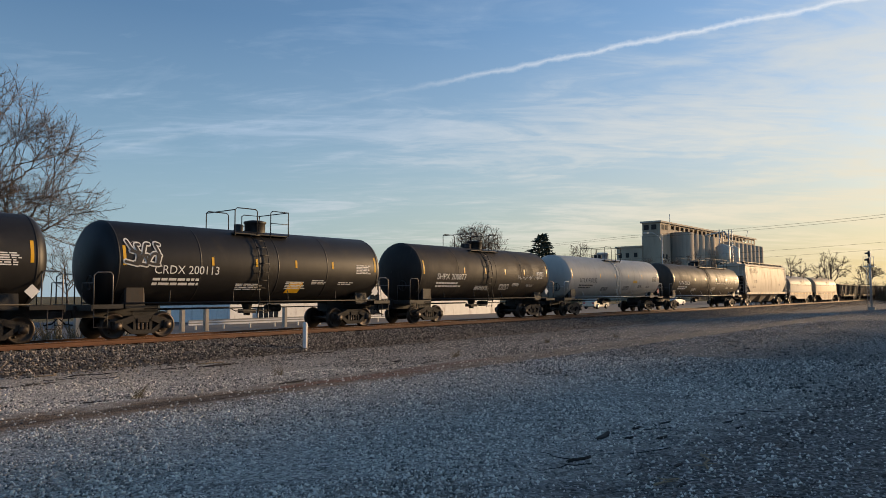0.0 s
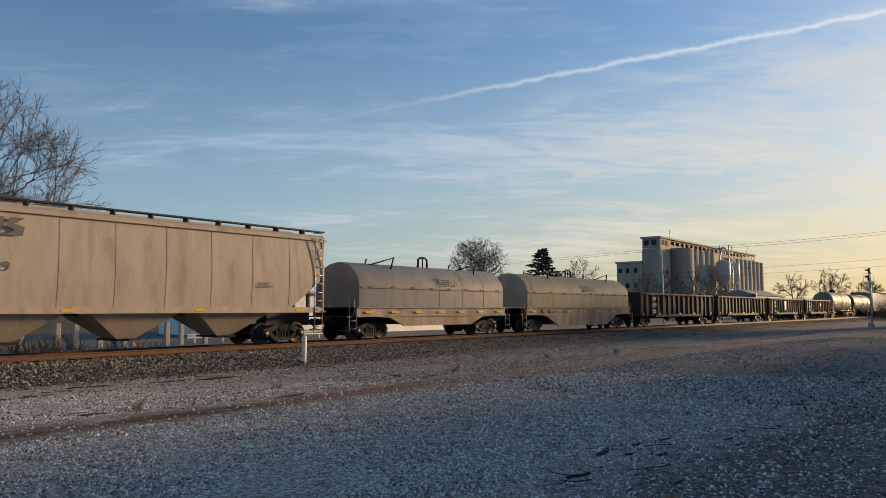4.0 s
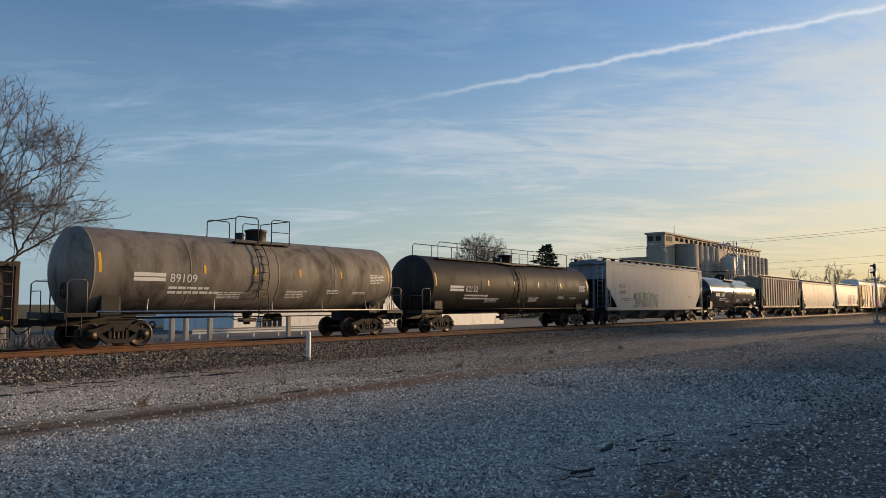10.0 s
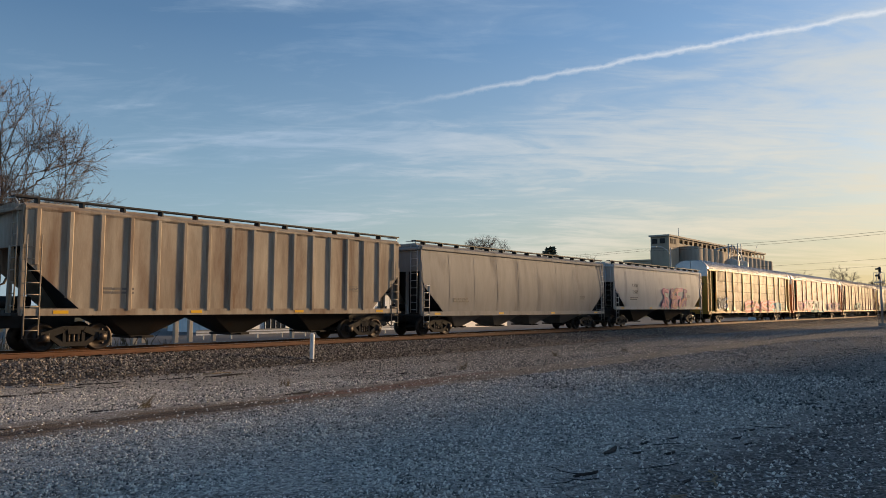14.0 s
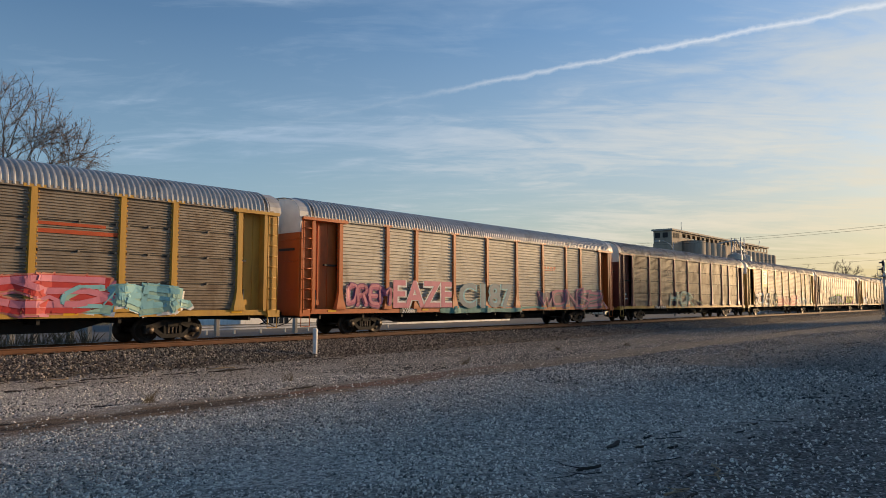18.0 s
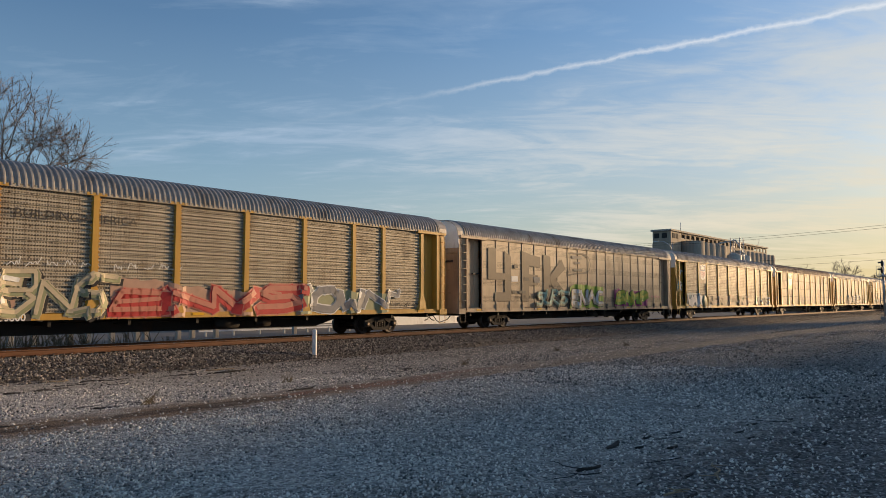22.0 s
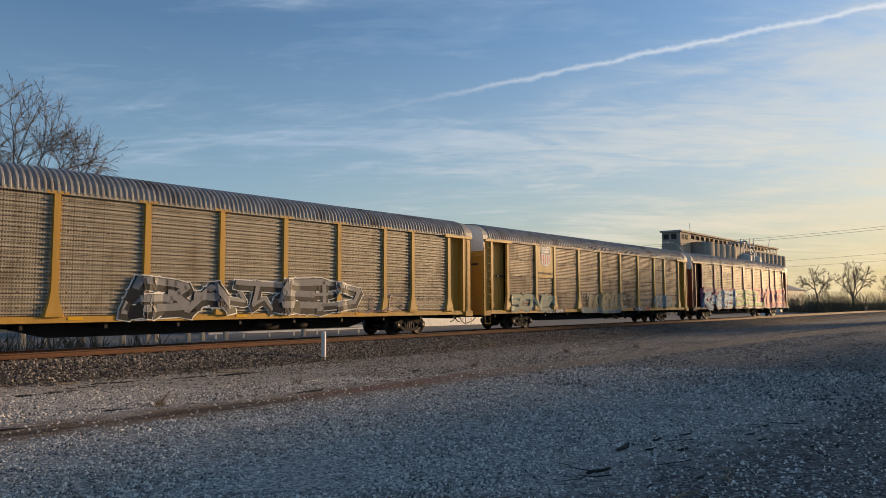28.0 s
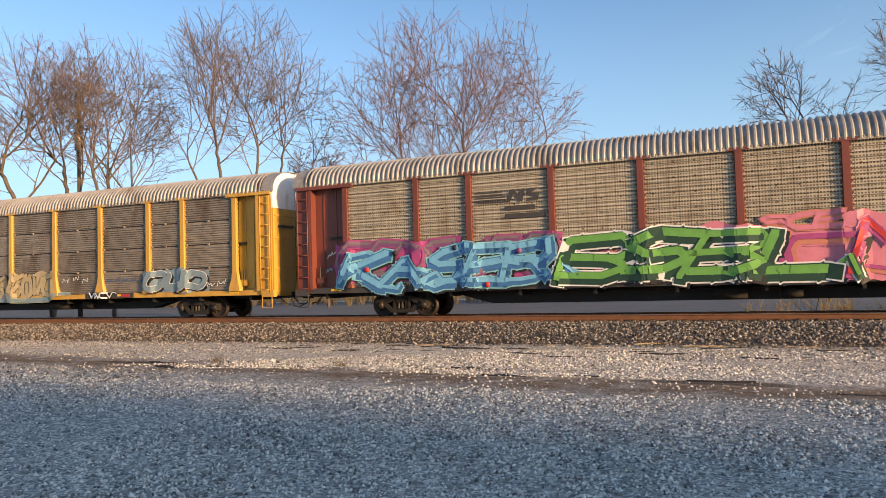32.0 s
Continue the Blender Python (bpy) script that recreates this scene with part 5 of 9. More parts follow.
def gondola(front, length, mat, label, mark="", number="", seed=1, posts=15, extra=None):
    """An open gondola: sheets between pressed side posts, top chord, side sill, ends and floor."""
    rnd = random.Random(seed)
    car = new_car("gondola", label, "gondola car", "gondolas", front, length)
    half, z0, z1 = length / 2, 0.86, 2.72
    b2 = half - 0.72
    part("floor_plate", Build().box(-b2, b2, -1.42, 1.42, 1.0, 1.08), mat, car)
    for y in (-1.44, 1.44):
        sg = 1 if y > 0 else -1
        part("side_sill", Build().prism_x([(y, z0 - 0.06), (y + sg * 0.12, z0 - 0.06), (y + sg * 0.12, z0 + 0.14), (y, z0 + 0.14)], -b2 + 2.9, b2 - 2.9), mat, car)
        part("top_chord", Build().prism_x([(y - sg * 0.04, z1 - 0.14), (y + sg * 0.13, z1 - 0.14), (y + sg * 0.13, z1), (y - sg * 0.04, z1)], -b2, b2), mat, car)
    for k in range(posts):
        xa, xb = -b2 + 2 * b2 * k / posts, -b2 + 2 * b2 * (k + 1) / posts
        # each bay's sheet is bulged by its own loads
        dent = rnd.uniform(-0.02, 0.07)
        rows = [[(xa + (xb - xa) * i / 4, -1.44 - dent * math.sin(math.pi * i / 4) * math.sin(math.pi * j / 4) - 0.005, z0 + (z1 - 0.12 - z0) * j / 4) for i in range(5)] for j in range(5)]
        part("side_sheet", Build().grid(rows, True), mat, car)
        part("far_sheet", shared("gon_far_%d_%d" % (posts, round(length * 10)), lambda: Build().box(0, 2 * b2 / posts, 1.43, 1.45, z0, z1 - 0.1)), mat, car, "", (xa, 0, 0))
    for k in range(posts + 1):
        x = -b2 + 2 * b2 * k / posts
        t = rnd.uniform(-0.02, 0.02)
        for sg in (-1, 1):
            part("side_post", Build().prism_z([(x - 0.11 + t, sg * 1.45), (x - 0.05 + t, sg * 1.58), (x + 0.05 + t, sg * 1.58), (x + 0.11 + t, sg * 1.45)], z0 - 0.02, z1 - 0.13), mat, car)
    for sg in (-1, 1):
        e = Build().box(sg * b2 - 0.04, sg * b2 + 0.04, -1.46, 1.46, z0, z1)
        for z in (1.3, 1.8, 2.3):
            e.box(sg * b2 + (0.03 if sg > 0 else -0.12), sg * b2 + (0.12 if sg > 0 else -0.03), -1.4, 1.4, z - 0.07, z + 0.07)
        e.box(sg * b2 - 0.1, sg * b2 + 0.1, -1.5, 1.5, z1 - 0.14, z1 + 0.02)
        part("end_wall", e, mat, car)
        part("end_sill", Build().box(sg * b2, sg * (half - 0.6), -1.2, 1.2, 0.82, 1.02).box(sg * (half - 3.4), sg * (half - 0.6), -0.3, 0.3, 0.72, 1.0), "steel_dark", car)
        part("end_ladder", ladder(sg * (b2 - 0.35), -1.62, z0 - 0.4, z1 - 0.05), mat, car)
        part("sill_step", Build().tube([(sg * (b2 - 0.1), -1.5, z0), (sg * (b2 - 0.1), -1.5, 0.42), (sg * (b2 - 0.5), -1.5, 0.42), (sg * (b2 - 0.5), -1.5, z0)], 0.022, 5), mat, car)
        add_truck(car, sg * (half - 2.5))
    part("centre_sill", Build().box(-b2, b2, -0.22, 0.22, 0.62, 1.0), "steel_dark", car)
    cr = Build()
    for k in range(6):
        x = -b2 + 3.4 + (2 * b2 - 6.8) * k / 5
        part("crossbearer", shared("gon_cross", lambda: Build().box(-0.06, 0.06, -1.4, 1.4, 0.72, 1.0)), "steel_dark", car, "", (x, 0, 0))
    cr.lathe([(-0.4, 0), (-0.4, 0.2), (0.4, 0.2), (0.4, 0)], (-1.2, -0.8, 0.72), "x", 12)
    part("air_reservoir", cr, "steel_dark", car)
    add_couplers(car, half)
    if mark:
        bay = 2 * b2 / posts
        for k, w in enumerate((mark, number)):
            me = letters(w, 0.36)
            wd = max(v.co.x for v in me.vertices)
            x = -b2 + bay * 2.5 - wd / 2
            me.transform(Matrix.Translation((x, -1.535, 2.15 - 0.5 * k)))
            part("stencil", me, "mark_white", car, "worn white car mark")
        bars_part(car, [(-b2 + bay * 2.2, -b2 + bay * 2.85, 1.15, 1.20), (-b2 + bay * 2.2, -b2 + bay * 2.8, 1.28, 1.33)], "mark_white", y=-1.53)
    for k in (0, 3, 7, 10, posts - 1):
        x = -b2 + 2 * b2 * (k + 0.5) / posts
        part("reflector", Build().box(x - 0.22, x + 0.22, -1.54, -1.532, 1.0, 1.1), "reflector_yellow", car, "yellow reflective strip")
    if extra:
        extra(car, b2, posts)
    return car


def coil_car(front, length, mat, label, number="", seed=1, deep=True):
    """A coil car: trough frame on a fish-bellied sill under a rounded steel hood with lifting brackets."""
    rnd = random.Random(seed)
    car = new_car("coil_car", label, "coil car", "coil cars", front, length)
    half = length / 2
    b2 = half - 1.15
    for sg in (-1, 1):
        y = 1.46 * sg
        poly = [(-b2, 1.5), (b2, 1.5), (b2, 1.12), (b2 - 2.2, 1.02)] + ([(b2 - 3.8, 0.36), (-b2 + 3.8, 0.36)] if deep else [(b2 - 3.2, 0.62), (-b2 + 3.2, 0.62)]) + [(-b2 + 2.2, 1.02), (-b2, 1.12)]
        part("side_sill", Build().prism_y(poly, y - 0.05, y + 0.05), "coil_frame", car)
        part("sill_flange", Build().box(-b2, b2, y - 0.09, y + 0.09, 1.07, 1.12).box(-b2, b2, y - 0.1, y + 0.1, 1.47, 1.53), mat, car)
        add_truck(car, sg * (half - 2.5))
        part("end_platform", Build().box(sg * (b2 - 0.4), sg * (half - 0.6), -1.45, 1.45, 1.06, 1.12).box(sg * (half - 3.2), sg * (half - 0.6), -0.34, 0.34, 0.72, 1.06), "steel_dark", car)
        part("end_rail", Build().tube([(sg * (half - 0.75), -1.42, 1.1), (sg * (half - 0.75), -1.42, 1.85), (sg * (half - 1.05), -1.42, 1.85), (sg * (half - 1.05), -1.42, 1.1)], 0.022, 6), mat, car)
        part("end_step", ladder(sg * (half - 0.9), -1.5, 0.4, 1.15), mat, car)
    part("trough", Build().prism_x([(-1.4, 1.45), (-0.4, 0.85), (0.4, 0.85), (1.4, 1.45), (1.4, 1.3), (0.4, 0.7), (-0.4, 0.7), (-1.4, 1.3)], -b2, b2), "steel_dark", car)
    # hood
    hw, hl = 1.5, b2 - 0.15
    arc = [(-hw, 1.54), (-hw, 2.45)] + [(-hw * math.cos(radians(a)) * (1.0 if a < 1 else 1.0), 2.45 + 1.18 * math.sin(radians(a))) for a in range(10, 180, 10)] + [(hw, 2.45), (hw, 1.54)]
    xs = [-hl, -hl + 0.12, hl - 0.12, hl]
    sc = [0.985, 1.0, 1.0, 0.985]
    rows = [[(x, y * k, 1.54 + (z - 1.54) * k) for y, z in arc] for x, k in zip(xs, sc)]
    b = Build().grid(rows, True)
    for x, k in ((-hl, 0.985), (hl, 0.985)):
        pts = [(x, y * k, 1.54 + (z - 1.54) * k) for y, z in arc]
        b.add(pts, [tuple(range(len(pts)))])
    hood = part("hood", b, mat, car, "rounded steel hood")
    for k in range(1, 6):
        x = -hl + 2 * hl * k / 6
        part("hood_seam", Build().grid([[(x - 0.03, y * 1.006, 1.54 + (z - 1.54) * 1.006), (x + 0.03, y * 1.006, 1.54 + (z - 1.54) * 1.006)] for y, z in arc]), mat, hood)
    part("hinge_line", Build().box(-hl + 0.1, hl - 0.1, -1.55, -1.50, 2.40, 2.45), "mark_grey", hood)
    for k in range(8):
        x = -hl + 0.7 + (2 * hl - 1.4) * k / 7
        part("clamp", Build().box(x - 0.12, x + 0.12, -1.58, -1.54, 2.43, 2.49), "steel_dark", hood)
    for x in (-hl * 0.55, hl * 0.62):
        part("stacking_bracket", Build().tube([(x, -0.95, 3.25), (x + 0.25, -0.95, 3.95)], 0.045, 6).tube([(x - 1.1, -0.55, 3.52), (x + 0.25, -0.95, 3.92)], 0.035, 6).tube([(x, 0.95, 3.25), (x + 0.25, 0.95, 3.95)], 0.045, 6), "steel_dark", hood)
    part("lifting_bail", Build().tube([(-0.35, -0.3, 3.6), (-0.35, -0.3, 4.0), (-0.2, -0.3, 4.1), (0.2, -0.3, 4.1), (0.35, -0.3, 4.0), (0.35, -0.3, 3.6)], 0.06, 6).tube([(0, -0.3, 3.6), (0, -0.3, 4.05)], 0.04, 6), "steel_dark", hood)
    add_couplers(car, half)
    striped_logo(hood, -0.1, 2.62, 1.5, 0.5, -1.535, "mark_grey")
    if number:
        me = letters(number, 0.36)
        me.transform(Matrix.Translation((-b2 + 2.4, -1.575, 1.17)))
        part("stencil", me, "mark_dark", car, "stencilled car number")
        bars_part(car, [(-b2 + 1.75, -b2 + 2.25, 1.17, 1.42)] + text_rows(rnd, -b2 + 4.2, 1.33, 1.0, 2, 0.07, 0.05), "mark_dark", y=-1.57)
    for k in range(7):
        x = -b2 + 0.5 + (2 * b2 - 1.4) * k / 6
        part("reflector", Build().box(x, x + 0.5, -1.575, -1.565, 1.24, 1.34), "reflector_yellow", car, "yellow reflective strip")
    return car


RACK_LEN = 28.6
RACK_POSTS = [2.72, 5.6, 7.6, 10.5, 13.35, 16.2, 19.0, 21.75, 23.6, 26.25]
EAVE, SILL = 4.98, 1.12


def rack_roof_mesh():
    """Arched roof of deeply corrugated sheet."""
    b = Build()
    hl = RACK_LEN / 2 - 0.55
    n, m = 138, 14
    rows = []
    for i in range(n * 4 + 1):
        x = -hl + 0.42 + (2 * hl - 0.84) * i / (n * 4)
        lift = (0.0, 0.075, 0.075, 0.0)[i % 4]
        rows.append([(x, y * (1 + lift * 0.45), z + lift * (0.25 + 0.75 * (z - EAVE) / 0.9)) for y, z in arch(m)])
    b.grid(rows)
    return b


def arch(m, grow=0.0):
    """Section of the roof, from eave to eave: steep haunches and a flat crown."""
    out = []
    for k in range(m + 1):
        a = math.pi * k / m
        c, d = math.cos(a), math.sin(a)
        out.append((-math.copysign(abs(c) ** 0.80, c) * (1.57 + grow), EAVE - 0.06 + (0.90 + grow) * max(0.0, d) ** 0.86))
    return out


def rack_panel_mesh(w, h, ribs):
    """A pressed side panel with long horizontal ribs and edge lips; without ribs a flat riveted sheet."""
    b = Build()
    if not ribs:
        b.box(0.02, w - 0.02, -0.045, 0.0, 0.0, h)
        return b
    prof = [(0.0, 0.0), (0.012, -0.01)]
    for k in range(ribs):
        z = 0.05 + (h - 0.1) * k / ribs
        d = (h - 0.1) / ribs
        prof += [(z + 0.06 * d, -0.005), (z + 0.16 * d, -0.05), (z + 0.62 * d, -0.05), (z + 0.72 * d, -0.005)]
    prof += [(h - 0.025, -0.01), (h - 0.012, 0.0)]
    b.grid([[(0.02, y, z), (w - 0.02, y, z)] for z, y in prof])
    return b


def rack_post_mesh():
    """Side post with a flared foot and a head plate."""
    b = Build()
    z0, z1 = SILL, EAVE - 0.06
    for za, zb, wa, wb, pa, pb in ((z0 - 0.02, z0 + 0.10, 0.33, 0.31, 0.15, 0.15), (z0 + 0.10, z0 + 0.42, 0.31, 0.20, 0.15, 0.12), (z0 + 0.42, z0 + 0.80, 0.20, 0.125, 0.12, 0.11), (z0 + 0.80, z1, 0.125, 0.115, 0.11, 0.10)):
        b.add([(-wa, -1.5, za), (wa, -1.5, za), (wa * 0.8, -1.5 - pa, za), (-wa * 0.8, -1.5 - pa, za), (-wb, -1.5, zb), (wb, -1.5, zb), (wb * 0.8, -1.5 - pb, zb), (-wb * 0.8, -1.5 - pb, zb)],
              [(0, 1, 2, 3), (7, 6, 5, 4), (0, 4, 5, 1), (1, 5, 6, 2), (2, 6, 7, 3), (3, 7, 4, 0)])
    b.box(-0.32, 0.32, -1.61, -1.5, z1 - 0.02, z1 + 0.07)
    k = z0 + 0.75
    while k < z1 - 0.1:                    # bolt lugs down both edges
        for x in (-0.155, 0.125):
            b.box(x, x + 0.03, -1.56, -1.5, k, k + 0.07)
        k += 0.17
    return b


def rack_leaf_mesh(sg):
    """One folding end door leaf with pressed rails; the upper part is a part of its own."""
    b = Build()
    y0, y1 = sorted((sg * 0.03, sg * 1.50))
    b.box(-0.05, 0.03, y0, y1, SILL - 0.1, 4.30)
    return b


def rack_leaf_top_mesh(sg):
    """Upper part of a door leaf, cut to the roof's arch."""
    pts = [(y * 0.985, z - 0.015) for y, z in arch(14)]
    side = [q for q in pts if q[0] * sg > 0.03]
    side.sort(key=lambda q: abs(q[0]))
    return Build().prism_x([(sg * 0.03, 4.305), (sg * 0.03, side[0][1])] + side + [(sg * 1.50, 4.305)], -0.05, 0.03)


def rack_hood_mesh():
    """Smooth last strip of roof over the end doors."""
    b = Build()
    for g in (0.02, 0.0):
        b.grid([[(x, y, z) for y, z in arch(14, g)] for x in (-0.46, 0.10)])
    for x in (-0.46, 0.10):
        b.grid([[(x, y, z) for y, z in arch(14, g)] for g in (0.02, 0.0)])
    return b


def rack_gasket_mesh():
    """Black seal between roof sheet and hood, torn wider at the eave."""
    b = Build()
    rows = []
    for k, (y, z) in enumerate(arch(20, 0.035)[:9]):
        w = 0.05 + 0.13 * max(0.0, 1 - abs(k - 2) / 3)
        rows.append([(-0.50 - w, y, z), (-0.44, y, z)])
    b.grid(rows)
    b.grid([[(p[0], p[1] + 0.02, p[2] - 0.02) for p in r] for r in rows])
    return b


def auto_rack(front, frame, panel, roof, label, sill=None, hoodmat="white_paint", mark="", number="", rows=4, ribs=9, bays=None, extra=None, seed=1, smooth=False, board=True):
    """A covered two-deck car carrier."""
    rnd = random.Random(seed)
    car = new_car("auto_rack", label, "autorack car", "autoracks", front, RACK_LEN)
    half = RACK_LEN / 2
    sill = sill or frame
    posts = [x - half for x in (bays or RACK_POSTS)]
    body = half - 0.55
    # flat-car frame
    for y in (-1.5, 1.5):
        sg = 1 if y > 0 else -1
        part("side_sill", Build().prism_x([(y - 0.06, 0.92), (y + 0.06, 0.92), (y + 0.06, 0.96), (y + 0.02, 0.97), (y + 0.02, SILL - 0.05), (y + 0.06, SILL - 0.04), (y + 0.06, SILL), (y - 0.06, SILL)], -body + 0.25, body - 0.25), sill, car)
    part("deck", Build().box(-body + 0.2, body - 0.2, -1.44, 1.44, 1.02, 1.08), "steel_dark", car)
    part("centre_sill", Build().prism_y([(-body, 1.0), (body, 1.0), (body, 0.78), (body - 6.2, 0.74), (body - 7.4, 0.42), (-body + 7.4, 0.42), (-body + 6.2, 0.74), (-body, 0.78)], -0.32, 0.32), "steel_dark", car)
    for k in range(11):
        part("crossbearer", shared("rack_cross", lambda: Build().box(-0.05, 0.05, -1.4, 1.4, 0.72, 1.02)), "steel_dark", car, "", (-body + 1.2 + (2 * body - 2.4) * k / 10, 0, 0))
    part("brake_gear", Build().lathe([(-0.5, 0), (-0.5, 0.2), (0.5, 0.2), (0.5, 0)], (1.5, -0.9, 0.68), "x", 12).lathe([(-0.3, 0), (-0.3, 0.16), (0.3, 0.16), (0.3, 0)], (3.2, -0.85, 0.66), "x", 12).tube([(-8, -0.7, 0.8), (8, -0.7, 0.8)], 0.025, 5), "truck_steel", car)
    part("upper_deck", Build().box(-body + 1.4, body - 1.4, -1.42, 1.42, 2.95, 3.03), "steel_dark", car)
    # side posts, panels between them, top rail
    for x in posts:
        if not smooth:
            part("side_post", shared("rack_post", rack_post_mesh), frame, car, "", (x, 0, 0))
    part("far_wall", Build().box(-body + 0.6, body - 0.6, 1.5, 1.53, SILL, EAVE), panel, car)
    zs = [SILL + 0.02 + (EAVE - 0.08 - SILL) * k / rows for k in range(rows + 1)]
    for i in range(len(posts) - 1):
        a, c = posts[i] + 0.06, posts[i + 1] - 0.06
        for k in range(rows):
            w, h = round(c - a, 2), round(zs[k + 1] - zs[k] - 0.02, 3)
            me = shared("panel_%.2f_%.3f_%d" % (w, h, ribs), lambda: rack_panel_mesh(w, h, ribs))
            part("side_panel", me, panel, car, "", (a, -1.485, zs[k]))
    if not smooth and rows > 1:
        for i in range(len(posts) - 1):
            a, c = posts[i] + 0.1, posts[i + 1] - 0.1
            for k in range(1, rows):
                m = (a + c) / 2
                part("panel_seam", Build().box(a, c, -1.505, -1.47, zs[k] - 0.03, zs[k] + 0.012), "steel_dark", car)
                for u in (a + 0.1, m, c - 0.1):
                    part("panel_lug", shared("panel_lug", lambda: Build().box(-0.035, 0.035, -0.04, 0.04, -0.045, 0.03)), panel, car, "", (u, -1.52, zs[k]))
    if smooth:
        for x in posts:
            part("side_post", Build().box(x - 0.05, x + 0.05, -1.56, -1.48, SILL + 0.1, EAVE - 0.12), frame, car)
            part("post_foot", Build().prism_z([(x - 0.13, -1.5), (x - 0.08, -1.6), (x + 0.08, -1.6), (x + 0.13, -1.5)], SILL - 0.12, SILL + 0.22), "mark_dark" if rnd.random() < 0.5 else frame, car)
    part("top_rail", Build().prism_x([(-1.48, EAVE - 0.09), (-1.60, EAVE - 0.09), (-1.60, EAVE + 0.03), (-1.48, EAVE + 0.06)], -body + 0.3, body - 0.3), frame if smooth else panel, car)
    part("far_rail", Build().prism_x([(1.48, EAVE - 0.09), (1.60, EAVE - 0.09), (1.60, EAVE + 0.03), (1.48, EAVE + 0.06)], -body + 0.3, body - 0.3), panel, car)
    part("roof", shared("rack_roof", rack_roof_mesh), roof, car, "corrugated arched roof")
    for sg in (-1, 1):
        # corner bay: recessed door panel, wide jamb, ladder, end doors
        x_in = abs(posts[0] if sg < 0 else posts[-1])
        inner, col = sg * (x_in + 0.02), sg * (body - 0.66)
        bx0, bx1 = sorted((inner, col))
        part("corner_panel", Build().box(bx0, bx1, -1.30, -1.26, SILL, EAVE - 0.1), frame, car, "recessed corner door panel")
        for k in range(2):
            u = bx0 + (bx1 - bx0) * (0.30 + 0.36 * k)
            part("panel_rib", Build().box(u - 0.02, u + 0.02, -1.325, -1.30, SILL + 0.1, EAVE - 0.2), frame, car)
        part("corner_column", Build().prism_z([(col - 0.07, -1.62), (col + 0.07, -1.62), (col + 0.07, -1.26), (col - 0.07, -1.26)], SILL - 0.05, EAVE - 0.1), frame, car)
        lx0, lx1 = sorted((sg * (body - 0.58), sg * (body - 0.06)))
        part("ladder_panel", Build().box(lx0, lx1, -1.53, -1.49, SILL - 0.05, EAVE - 0.1), frame, car)
        part("far_column", Build().box(lx0, lx1, 1.46, 1.56, SILL - 0.05, EAVE - 0.1), frame, car)
        part("head_plate", Build().box(min(sg * (x_in - 0.35), sg * (body - 0.05)), max(sg * (x_in - 0.35), sg * (body - 0.05)), -1.66, -1.40, EAVE - 0.15, EAVE - 0.03), frame, car)
        part("corner_ladder", ladder(sg * (body - 0.32), -1.61, SILL - 0.15, EAVE - 0.2, 0.44, 0.42, 0.019), frame, car)
        part("lock_box", Build().box(bx0 + 0.12, bx0 + 0.44, -1.42, -1.30, SILL + 0.18, SILL + 0.40), frame, car)
        part("lock_rod", Build().tube([(bx0 + 0.28, -1.40, SILL + 0.05), (bx0 + 0.28, -1.40, SILL + 0.8)], 0.028, 6), "mark_dark", car)
        turn = (0, 0, 0 if sg > 0 else 180)
        for e in (-1, 1):
            door = part("end_door", shared("rack_leaf_%d" % e, lambda: rack_leaf_mesh(e)), frame, car, "", (sg * (body - 0.02), 0, 0), turn)
            part("door_top", shared("rack_leaf_top_%d" % e, lambda: rack_leaf_top_mesh(e)), hoodmat, door, "white-painted top of the end door")
            for z in (1.9, 3.1, 4.0):
                part("door_rail", shared("rack_rail_%d_%d" % (e, z * 10), lambda: Build().box(0.03, 0.07, min(e * 0.08, e * 1.42), max(e * 0.08, e * 1.42), z, z + 0.07)), frame, door)
        part("end_hood", shared("rack_hood", rack_hood_mesh), roof, car, "smooth sheet roof end", (sg * (body - 0.02), 0, 0), turn)
        part("hood_seal", shared("rack_gasket_%d" % sg, lambda: Build().add([((v[0] if sg > 0 else -v[0]), v[1], v[2]) for v in rack_gasket_mesh().v], rack_gasket_mesh().f)), "mark_dark", car, "", (sg * (body - 0.02), 0, 0))
        part("door_bar", Build().box(sg * (body + 0.05) - 0.02, sg * (body + 0.05) + 0.02, -1.2, -0.2, 3.55, 3.65), "mark_dark", car)
        part("end_sill", Build().box(sg * (body - 0.4), sg * (half - 0.58), -1.45, 1.45, 0.86, 1.08).box(sg * (body - 0.5), sg * (body + 0.05), -1.62, -1.40, 0.84, 1.10), sill, car)
        part("sill_step", Build().tube([(sg * (body - 0.05), -1.58, 0.9), (sg * (body - 0.05), -1.58, 0.42), (sg * (body - 0.5), -1.58, 0.42), (sg * (body - 0.5), -1.58, 0.9)], 0.02, 5), sill, car)
        part("air_hose", Build().tube([(sg * (body - 0.3), -0.9, 0.9), (sg * (body + 0.1), -0.85, 0.55), (sg * (half - 0.05), -0.7, 0.42)], 0.022, 6), "rubber", car)
        add_truck(car, sg * (half - 4.7), 0.86)
    add_couplers(car, half)
    if number:
        me = letters((mark + "   " + number).strip(), 0.30, 0.0, 0.006)
        wd = max(v.co.x for v in me.vertices)
        x = posts[1] + 1.0
        if board:
            part("number_board", Build().box(x - 0.15, x + wd + 0.15, -1.57, -1.562, 0.91, 1.12), "mark_dark", car)
        me.transform(Matrix.Translation((x, -1.578, 0.915)))
        part("stencil", me, "mark_white", car, "stencilled car mark")
